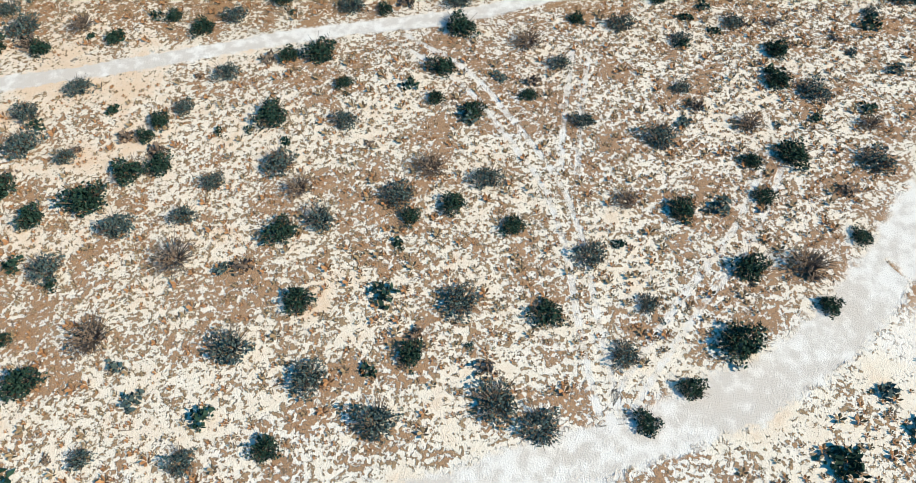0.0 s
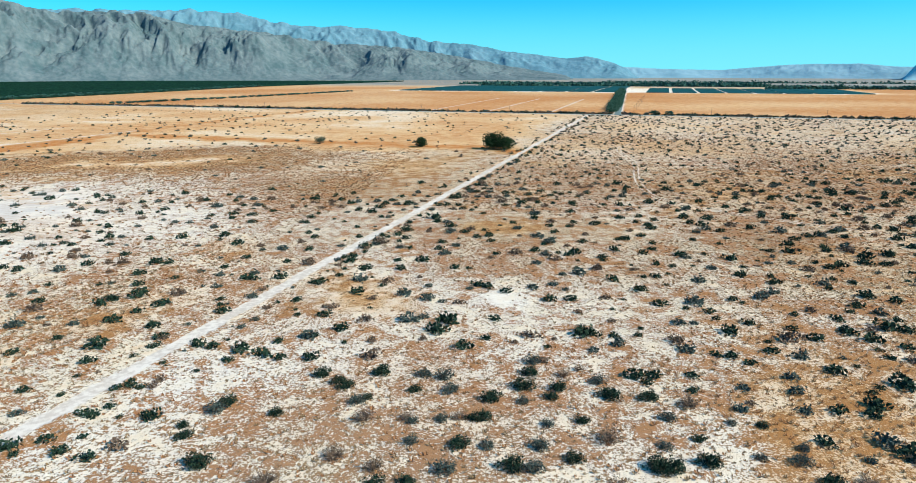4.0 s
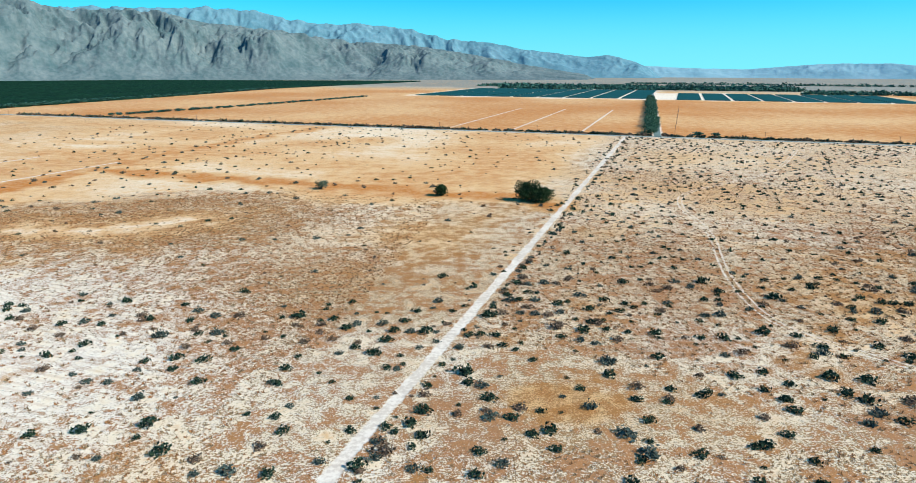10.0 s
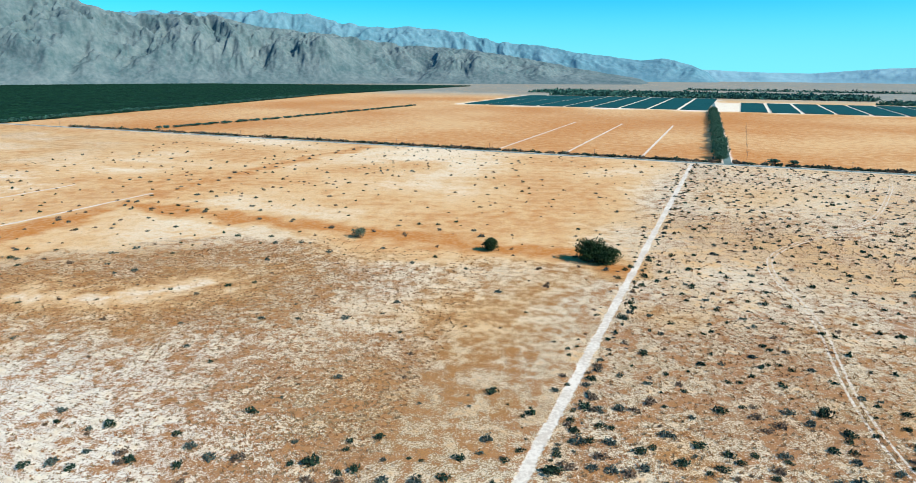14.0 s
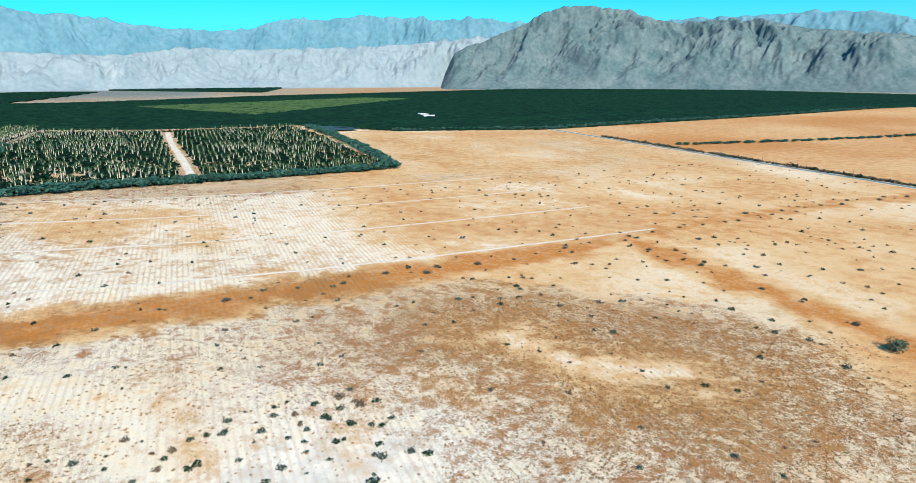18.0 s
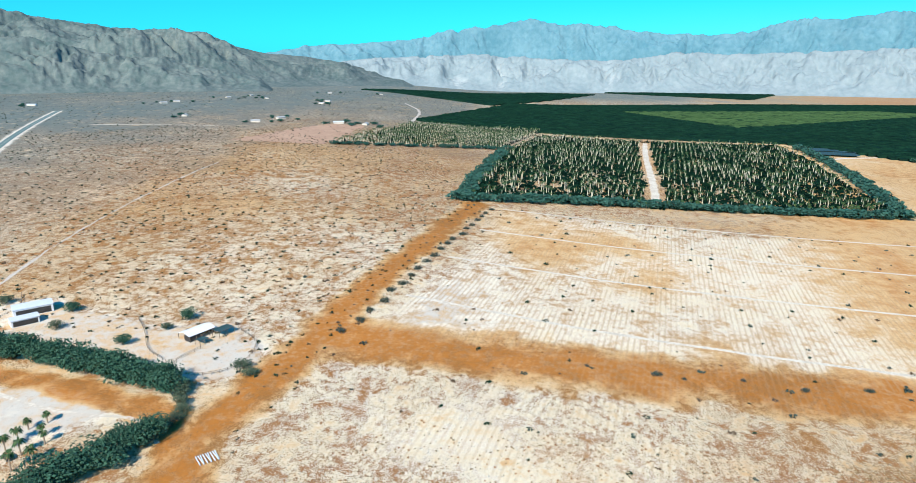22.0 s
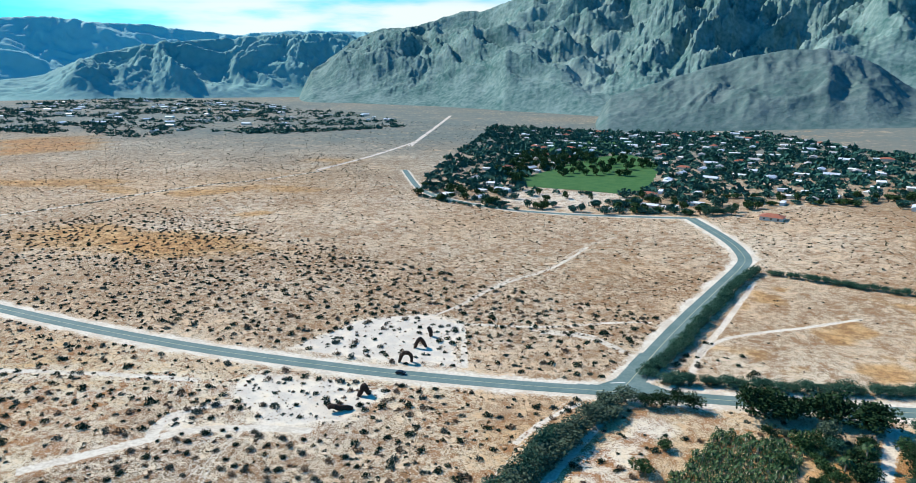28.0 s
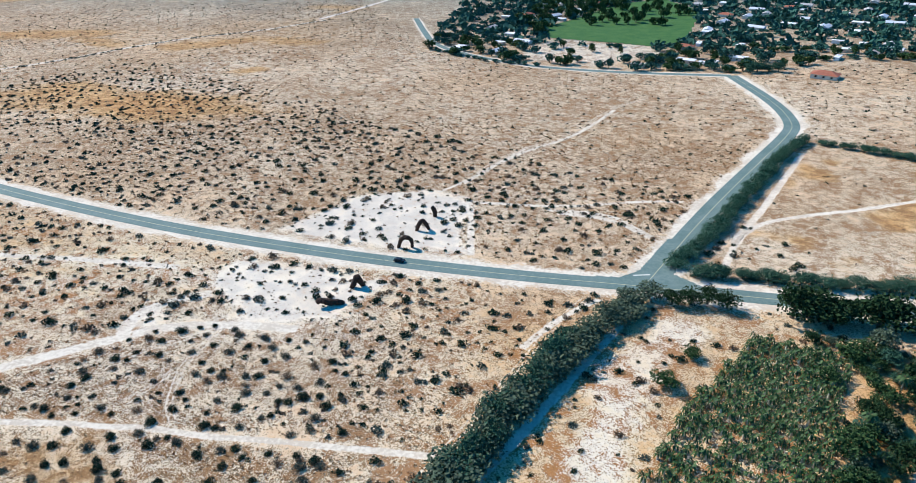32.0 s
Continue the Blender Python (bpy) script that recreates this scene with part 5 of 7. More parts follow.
def tree_set(kind, mat, n_leaf=900, leaf=0.09, lumps=14, count=4, squash=0.85):
    out = []
    for j in range(count):
        r = np.random.default_rng(500 + 31 * len(TREE_MESHES) + j)
        v, f = crown_arrays(lumps, n_leaf, leaf, r, squash)
        v = v + np.array([0, 0, 0.98 * squash])
        if kind == "round":
            v[:, 2] = v[:, 2] * 1.2 - 0.4
        v[:, 2] = np.maximum(v[:, 2], 0.1)
        tv, tf = limb_arrays(r)
        out.append((solid("crown", v, f, mat), solid("trunk", tv, tf, BARK)))
    TREE_MESHES[kind] = out


tree_set("tamarisk", TAMARISK, 1900, 0.058, 22, 5)
tree_set("round", DARK_LEAF, 4200, 0.05, 26, 3, 0.95)
tree_set("olive", OLIVE, 1000, 0.072, 12, 3)
tree_set("brush", GREY_LEAF, 900, 0.07, 16, 3)
tree_set("dark", DARK_LEAF, 1000, 0.07, 14, 4)
tree_set("far", FAR_TREE, 260, 0.16, 10, 4)
tree_set("far_green", OLIVE, 260, 0.16, 10, 3)


def tree(kind, x, y, radius, tall, label, name="tree", group="", cat="tree"):
    crown, trunk = TREE_MESHES[kind][int(rng.integers(len(TREE_MESHES[kind])))]
    t = tagged(new(name), label, cat, group)
    t.matrix_basis = pose(x, y, zat(x, y) - 0.05, 0, 0, rng.uniform(0, 360)) @ Matrix.Diagonal((radius, radius * rng.uniform(0.85, 1.15), tall / 1.75, 1))
    part("trunk", trunk, t)
    part("crown", crown, t)
    return t


def hedge(line, gap, radius, tall, kind, label, group, jitter=0.8, name="hedge_tree"):
    for x, y in resample(line, gap):
        r = radius * rng.uniform(0.8, 1.25)
        tree(kind, x + rng.uniform(-jitter, jitter), y + rng.uniform(-jitter, jitter), r, tall * rng.uniform(0.8, 1.2), label, name, group)


# three big trees beside the straight track
tree("round", 42, 297, 9.0, 12.0, "large dark rounded tamarisk tree beside the track", "tamarisk_tree")
tree("round", 49, 293, 7.0, 9.0, "large dark rounded tamarisk tree beside the track", "tamarisk_tree")
tree("round", -4, 311, 5.0, 7.0, "dark rounded tree on bare rusty sand", "tamarisk_tree")
tree("brush", -73, 331, 5.5, 6.0, "grey-green rounded tree on rusty sand", "mesquite_tree")

# windbreaks
hedge([(-352, -226), (-318, -137), (-298, -80), (-280, -28)], 4.4, 7.6, 11.5, "tamarisk", "dense dark green tamarisk windbreak tree", "tamarisk windbreak", 1.4, "windbreak_tamarisk")
hedge([(-280, -24), (-262, -18), (-246, -24)], 4.0, 4.2, 5, "brush", "grey scrubby tree at the windbreak's end", "windbreak end", 1.5)
hedge([(-250, -24), (-238, -30), (-226, -40), (-208, -54)], 4.2, 7.6, 10.0, "tamarisk", "dense dark tamarisk tree beside a strip", "tamarisk windbreak", 1.8)
hedge([(-112, -199), (-98, -172), (-82, -138), (-74, -104), (-72, -88)], 3.6, 7.2, 7.5, "brush", "tangled grey-green brush tree along a track", "grey windbreak", 2.4)
hedge([(-92, -165), (-82, -140), (-76, -108)], 5.5, 5.5, 8.5, "tamarisk", "dark tangled windbreak tree along a track", "grey windbreak", 2.0)
hedge([(-122, -200), (-140, -202)], 4.5, 5.2, 8.0, "dark", "dark tamarisk tree beside the road", "roadside trees", 1.2)
hedge([(-158, -203), (-180, -203), (-200, -200)], 4.2, 8.5, 12, "dark", "large dark tamarisk tree beside the road", "roadside trees", 2.0)
hedge([(-212, -200), (-232, -206), (-250, -206)], 5.5, 4.2, 6.5, "tamarisk", "dark tamarisk tree beside the road", "roadside trees", 1.4)
hedge([(-264, -211), (-278, -212), (-300, -217)], 4.0, 8.2, 12, "dark", "large dark tamarisk tree beside the road", "roadside trees", 2.0)
hedge([(-305, -219), (-330, -222)], 6.0, 4.0, 6.0, "tamarisk", "dark tamarisk tree beside the road", "roadside trees", 1.4)
hedge([(-130, -222), (-170, -224), (-215, -229), (-255, -234), (-285, -240)], 4.6, 4.2, 5.6, "tamarisk", "grey-green hedge tree along the road", "road hedge", 1.0)
hedge([(-298, -236), (-330, -245), (-365, -252), (-398, -262)], 4.4, 7.6, 10.5, "tamarisk", "dark tamarisk windbreak tree beside the road", "compound windbreak", 1.2)
hedge([(-122, -226), (-134, -250), (-150, -296), (-174, -362), (-186, -385)], 4.2, 4.4, 5.6, "tamarisk", "grey-green hedge tree along the road", "town road hedge", 0.9)
hedge([(-196, -384), (-255, -356), (-300, -336)], 4.6, 3.6, 4.6, "tamarisk", "low dark hedge tree round a paddock", "paddock hedge", 0.9)
hedge([(-316, -326), (-320, -328)], 3, 5.5, 6, "tamarisk", "dark tree at a paddock corner", "paddock hedge", 1)
hedge([grid(-14, 668), grid(-30, 980), grid(-52, 1420)], 13, 9.0, 13.0, "tamarisk", "tall dark windbreak tree beside a road", "road windbreak", 1.5, "road_windbreak_tree")
hedge([grid(30, 672), grid(48, 676)], 8, 6.0, 6.0, "far", "dark clump of trees at a road corner", "corner trees", 2)
hedge([grid(-760, 690), grid(-720, 900), grid(-690, 1350)], 8, 5.5, 4.5, "far", "dark scrubby tree along a field edge", "field hedge", 4, "field_tree")
hedge([(-604, 88), (-606, 200), (-598, 300), (-575, 460)], 7, 8.5, 9.5, "far", "blue-green tamarisk windbreak tree at a palm grove", "grove windbreak", 2.5, "grove_windbreak_tree")
hedge([(-575, 465), (-700, 520), (-880, 590), (-1100, 660)], 12, 9.5, 10.0, "far", "blue-green tamarisk windbreak tree at a palm grove", "grove windbreak", 3, "grove_windbreak_tree")
hedge([(-606, 92), (-720, 112), (-830, 138), (-950, 164)], 9, 9.0, 9.5, "far", "blue-green tamarisk windbreak tree at a palm grove", "grove windbreak", 3, "grove_windbreak_tree")
hedge([(-955, 158), (-930, 60), (-905, -66)], 10, 7.5, 6.0, "far", "dark windbreak tree at a palm grove", "grove windbreak", 3, "grove_windbreak_tree")
# trees at the sheds and barn
for x, y, r, h in ((-361, -141, 5.2, 5), (-333, -101, 4.4, 5), (-352, -104, 4.4, 6), (-317, -64, 3.8, 6.5), (-344, -46, 4.6, 7), (-333, -52, 3.6, 3.6), (-297, -7, 5.0, 5.0), (-291, -3, 4, 4)):
    tree("brush" if h < 5.5 else "tamarisk", x, y, r, h, "shade tree beside farm sheds", "shade_tree", "farmyard trees")


# dry weed tufts past counting
def tufts(name, region, gap, chance, seed, size=(0.14, 0.4)):
    r = np.random.default_rng(seed)
    xy = clear(fill(region, gap, chance, r), False)
    scrubby = land_use(xy[:, 0], xy[:, 1])[2]
    xy = xy[r.random(len(xy)) < 0.15 + scrubby]
    t = np.linspace(0, 2 * np.pi, 5, endpoint=False)
    v = np.concatenate([[[0, 0, 0], [np.cos(q) * 0.8 - np.sin(q) * 0.3, np.sin(q) * 0.8 + np.cos(q) * 0.3, 0.35], [np.cos(q), np.sin(q), 0.8], [np.cos(q) * 0.5 + np.sin(q) * 0.3, np.sin(q) * 0.5 - np.cos(q) * 0.3, 0.5]] for q in t])
    V, F = scatter(v, np.arange(20).reshape(-1, 4), on_land(xy, 0.02), r.uniform(0, 6.28, len(xy)), r.uniform(*size, len(xy)))
    me = solid(name, V, F, WEED, DEAD_WEED, index=np.repeat(r.integers(0, 2, len(xy)), 5))
    return tagged(new(name, me), "dry brown weed tufts over the sand", "weeds", kind="stuff")


tufts("weed_tufts_start", [(-48, -160), (-48, -62), (70, -62), (70, -160)], 0.62, 0.8, 61, (0.10, 0.28))
tufts("weed_tufts_near", [(-75, -62), (-75, 70), (130, 70), (130, -62)], 1.25, 0.8, 66, (0.16, 0.42))
tufts("weed_tufts_east", [grid(-36, 120), grid(-36, 420), grid(230, 420), grid(230, 60)], 1.8, 0.8, 62, (0.22, 0.6))
tufts("weed_tufts_west", [(-75, -60), (-30, 120), (0, 300), (-90, 330), (-220, 260), (-260, 60), (-150, -70)], 1.55, 0.8, 63, (0.22, 0.6))
tufts("weed_tufts_south", [(-100, -200), (-70, -90), (160, -90), (200, -190)], 1.8, 0.8, 64, (0.2, 0.5))
tufts("weed_tufts_road", [(-170, -380), (-110, -215), (200, -210), (260, -380)], 2.6, 0.8, 65, (0.3, 0.7))


# ---- palms, groves, orchards ----
def palm_arrays(rng, fronds=22, droop=0.5):
    v, f = [], []
    for q in np.linspace(0, 2 * np.pi, fronds, endpoint=False) + rng.uniform(-0.15, 0.15, fronds):
        rise = rng.uniform(-0.35, 0.9)
        d = np.array([np.cos(q), np.sin(q), 0])
        w = np.array([-np.sin(q), np.cos(q), 0]) * 0.16
        k = 4 * len(v)
        mid = d * 0.55 + np.array([0, 0, rise * 0.5])
        tip = d * 1.0 + np.array([0, 0, rise * 0.5 - droop])
        v.append(np.array([w * 0, mid + w, tip, mid - w]))
        f.append([k, k + 1, k + 2, k + 3])
    return np.concatenate(v), np.array(f)


def post_arrays(sides, r0, r1, h, waves=0):
    q = np.linspace(0, 2 * np.pi, sides, endpoint=False)
    v, zs = [], np.linspace(-0.1, h, waves + 2)
    for i, z in enumerate(zs):
        r = r0 + (r1 - r0) * i / (len(zs) - 1)
        v.append(np.stack([np.cos(q) * r, np.sin(q) * r, 0 * q + z], 1))
    f = [[k * sides + i, k * sides + (i + 1) % sides, (k + 1) * sides + (i + 1) % sides, (k + 1) * sides + i] for k in range(len(zs) - 1) for i in range(sides)]
    return np.concatenate(v), np.array(f)


PALMS = []
for j in range(3):
    r = np.random.default_rng(900 + j)
    gv, gf = palm_arrays(r, 26)
    dv, df = palm_arrays(r, 14, 1.1)
    tv, tf = post_arrays(8, 0.28, 0.2, 1.0, 3)
    tv[:, 2] *= 1.0
    PALMS.append((solid("crown", gv, gf, FROND), solid("skirt", dv * 0.75, df, DRY_FROND), solid("trunk", tv, tf, PALM_TRUNK)))


def palm(x, y, tall, spread, label="tall fan palm with bare trunk", name="fan_palm", group="fan palms"):
    crown, skirt, trunk = PALMS[int(rng.integers(3))]
    t = tagged(new(name), label, "palm tree", group)
    t.matrix_basis = pose(x, y, zat(x, y), 0, 0, rng.uniform(0, 360))
    part("trunk", trunk, t, Matrix.Diagonal((1, 1, tall, 1)))
    part("crown", crown, t, Matrix.Translation((0, 0, tall)) @ Matrix.Diagonal((spread, spread, spread, 1)))
    part("dry_skirt", skirt, t, Matrix.Translation((0, 0, tall - 0.2)) @ Matrix.Diagonal((spread * 0.7, spread * 0.7, spread, 1)), "dry brown hanging fronds")


for x, y, h in ((-259, -107, 9), (-273, -104, 8), (-275.5, -102.5, 8), (-233, -101, 9), (-234.5, -104, 8), (-236, -98, 7), (-231, -97, 8), (-242, -66, 5), (-247, -65, 4.5), (-250, -59, 4), (-228, -75, 7),
                (-224, -75, 8), (-226, -79, 7), (-222, -70, 6), (-231, -72, 7), (-219, -83, 8), (-198, -126, 10), (-186, -106, 9), (-197, -150, 7), (-203, -95, 8), (-214, -94, 7), (-240, -72, 3.5), (-254, -66, 3.5),
                (-258, -62, 3.5), (-246, -74, 3), (-210, -90, 6), (-192, -98, 7), (-180, -140, 6), (-222, -104, 6), (-262, -148, 4), (-188, -120, 8), (-194, -112, 9), (-217, -138, 7), (-203, -142, 8), (-230, -112, 6), (-236, -116, 7), (-243, -118, 5), (-212, -78, 7), (-216, -74, 8), (-205, -80, 6), (-199, -84, 7), (-240, -60, 5), (-236, -54, 5), (-232, -58, 6), (-246, -56, 4), (-182, -168, 6), (-190, -176, 7), (-170, -150, 6)):
    palm(x, y, h, 2.3 if h > 4 else 1.8)

# palm grove with pale cut trunks
short_leaf, short_face = palm_arrays(np.random.default_rng(5), 9, 0.7)
stub_v, stub_f = post_arrays(5, 0.42, 0.34, 1.0)


def grove_places(region, gap, keep, seed):
    r = np.random.default_rng(seed)
    p0, q0 = zip(*[ungrid(*p) for p in region])
    P, Q = np.meshgrid(np.arange(min(p0), max(p0), gap), np.arange(min(q0), max(q0), gap * 0.8), indexing="ij")
    x, y = grid(P + r.uniform(-0.5, 0.5, P.shape), Q + r.uniform(-0.7, 0.7, Q.shape))
    ok = inside(x, y, region) & (r.random(x.shape) < keep * np.clip(1.05 + 0.5 * wob(x, y, 60, 3), 0, 1.2))
    return np.stack([x[ok], y[ok]], 1)


def palm_grove(name, xy, label, tall=(4.0, 7.5), spread=(2.1, 3.3), seed=3):
    r = np.random.default_rng(seed)
    h = r.uniform(*tall, len(xy)) * np.clip(1 + 0.35 * wob(xy[:, 0], xy[:, 1], 45, 2), 0.6, 1.5)
    base = on_land(xy)
    tv_, tf_ = scatter(stub_v, stub_f, base, r.uniform(0, 6.28, len(xy)), np.ones(len(xy)), h)
    top = base + np.c_[np.zeros((len(xy), 2)), h]
    lv_, lf_ = scatter(short_leaf, short_face, top, r.uniform(0, 6.28, len(xy)), r.uniform(*spread, len(xy)), r.uniform(1.6, 2.6, len(xy)))
    me = solid(name, np.concatenate([tv_, lv_]), np.concatenate([tf_, lf_ + len(tv_)]), CUT_TRUNK, FROND, index=np.r_[np.zeros(len(tf_)), np.ones(len(lf_))])
    return tagged(new(name, me), label, "palm grove", kind="stuff")


lane = LANE
g1 = grove_places(PALM_BLOCK, 7.5, 0.36, 41)
g1 = g1[off_line(g1[:, 0], g1[:, 1], lane) > 9]
front = np.argsort(-g1[:, 0])[:60]
palm_grove("palm_grove", np.delete(g1, front, 0), "dense nursery palms with pale bare trunks in rows", seed=4)
for x, y in g1[front]:
    palm(x, y, rng.uniform(3.5, 7), 2.2, "short nursery palm with pale trunk", "nursery_palm", "nursery palms")
g2 = grove_places(PALM_BLOCK_WEST, 8.5, 0.85, 42)
palm_grove("palm_grove_west", g2, "nursery palms with pale trunks in rows", seed=5)
understory = grove_places(PALM_BLOCK, 6.6, 1.0, 43)
understory = understory[off_line(understory[:, 0], understory[:, 1], lane) > 10]
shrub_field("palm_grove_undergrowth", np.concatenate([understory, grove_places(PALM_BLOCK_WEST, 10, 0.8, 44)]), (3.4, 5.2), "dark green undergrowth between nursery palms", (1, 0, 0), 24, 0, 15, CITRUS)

# cactus and agave rows, young date grove beside the estate
g3 = grove_places(GROVE, 2.4, 0.82, 45)
palm_grove("young_palm_grove", g3, "dense young palms with yellow-green fronds", (0.6, 1.9), (1.3, 2.1), 6)


def orchard(name, region, gap, label, tall=4.0, seg=9.0, skip=(), leaf=None):
    """Rows of clipped citrus trees as rounded, uneven ridges of foliage."""
    r = np.random.default_rng(len(name))
    pq = [ungrid(*p) for p in region]
    pmin, pmax = min(p for p, q in pq), max(p for p, q in pq)
    qmin, qmax = min(q for p, q in pq), max(q for p, q in pq)
    Q = np.arange(qmin, qmax, seg)
    vs, fs, at = [], [], 0
    for p in np.arange(pmin, pmax, gap):
        x, y = grid(np.full_like(Q, p), Q)
        ok = inside(x, y, region)
        for lo, hi, off in ((-0.42, 0, 0), (-0.3, 0.7, 1), (0.0, 1.0, 2), (0.3, 0.7, 3), (0.42, 0, 4)):
            px, py = grid(np.full_like(Q, p) + lo * gap, Q)
            hgt = np.where(ok, tall * hi * r.uniform(0.75, 1.2, len(Q)), -0.5)
            vs.append(np.c_[px, py, lie(px, py) + hgt])
        m = len(Q)
        k = np.nonzero(ok[:-1] & ok[1:])[0]
        for a in range(4):
            fs.append(np.stack([at + a * m + k, at + (a + 1) * m + k, at + (a + 1) * m + k + 1, at + a * m + k + 1], 1))
        at += 5 * m
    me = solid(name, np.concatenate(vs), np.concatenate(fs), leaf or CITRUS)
    return tagged(new(name, me), label, "orchard", kind="stuff")


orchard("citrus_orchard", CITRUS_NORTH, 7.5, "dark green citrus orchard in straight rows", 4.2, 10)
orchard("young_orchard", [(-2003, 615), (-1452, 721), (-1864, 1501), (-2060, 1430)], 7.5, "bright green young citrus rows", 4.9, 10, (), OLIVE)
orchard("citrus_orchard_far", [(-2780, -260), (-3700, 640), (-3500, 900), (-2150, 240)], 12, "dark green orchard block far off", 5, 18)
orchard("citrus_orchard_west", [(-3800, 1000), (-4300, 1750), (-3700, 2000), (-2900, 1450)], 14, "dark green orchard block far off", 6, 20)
edge = resample([(-772, 955), (-700, 1330), (-640, 1570), (-560, 2060)], 10)
for x, y in edge:
    tree("far", x + rng.uniform(-4, 4), y + rng.uniform(-4, 4), 8 * rng.uniform(0.7, 1.2), 8 * rng.uniform(0.8, 1.3), "dark windbreak tree at an orchard's edge", "windbreak_tree", "orchard windbreak")
for x, y in resample([(-770, 950), (-860, 850), (-930, 735)], 10):
    tree("far", x, y, 7 * rng.uniform(0.7, 1.2), 7 * rng.uniform(0.8, 1.2), "dark windbreak tree at an orchard's edge", "windbreak_tree", "orchard windbreak")
far_woods = np.concatenate([fill([grid(-700, 2250), grid(360, 2150), grid(360, 2400), grid(-700, 2500)], 16, 0.95, rng), fill([grid(330, 1950), grid(900, 1900), grid(900, 1960), grid(330, 2010)], 14, 0.9, rng),
                            fill([grid(-200, 2750), grid(1100, 2650), grid(1100, 2720), grid(-200, 2840)], 17, 0.8, rng)])
shrub_field("far_woods", far_woods, (8, 13), "dark tree belt far behind the fields", (1, 0, 0), 14, 0, 17, FAR_TREE)

belt = np.concatenate([fill([grid(-560, 2060), grid(330, 2050), grid(330, 2130), grid(-560, 2150)], 13, 0.95, rng), fill([grid(300, 1850), grid(760, 1850), grid(760, 1885), grid(300, 1885)], 11, 0.9, rng)])
shrub_field("solar_tree_belt", belt, (9, 15), "tall dark tree belt behind solar panels", (1, 0, 0), 20, 0, 18, FAR_TREE)

# ---- solar farm ----
def table_shape(bm):
    """A tilted panel table on a keel, one unit long."""
    ends = [[bm.verts.new((x, y, z)) for y, z in ((-1.6, 0.7), (1.6, 1.9), (1.6, 1.75), (0.25, 0.9), (0.25, -0.3), (-0.25, -0.3), (-0.25, 0.75), (-1.6, 0.55))] for x in (-0.5, 0.5)]
    a, b = ends
    for i in range(8):
        bm.faces.new((a[i], a[(i + 1) % 8], b[(i + 1) % 8], b[i]))
    bm.faces.new(a[::-1]), bm.faces.new(b)
    bmesh.ops.recalc_face_normals(bm, faces=bm.faces)


panel_table = bm_mesh("panel_table", table_shape, PV_GLASS)


def solar_block(p0, p1, q0, q1, gap=7.0):
    """One block of solar tables in rows, with its posts."""
    cp, cq = (p0 + p1) / 2, (q0 + q1) / 2
    cx, cy = grid(cp, cq)
    t = tagged(new("solar_array"), "dark glass solar panels in rows on steel posts", "solar panels", "solar farm")
    t.matrix_basis = pose(cx, cy, zat(cx, cy), 0, 0, -19.5)
    for q in np.arange(q0 + 4, q1 - 2, gap):
        part("panel_table", panel_table, t, Matrix.Translation((0, q - cq, 0)) @ Matrix.Diagonal((p1 - p0, gap / 4.6, 1, 1)))


for k in range(9):
    for qa, qb in ((1470, 1730), (1745, 2020)):
        solar_block(-118 - 62 * k, -64 - 62 * k, qa, qb, 17.0)
for k in range(8):
    solar_block(0 + 58 * k, 50 + 58 * k, 1450, 1800, 17.0)

# ---- houses ----
HOUSE = {}


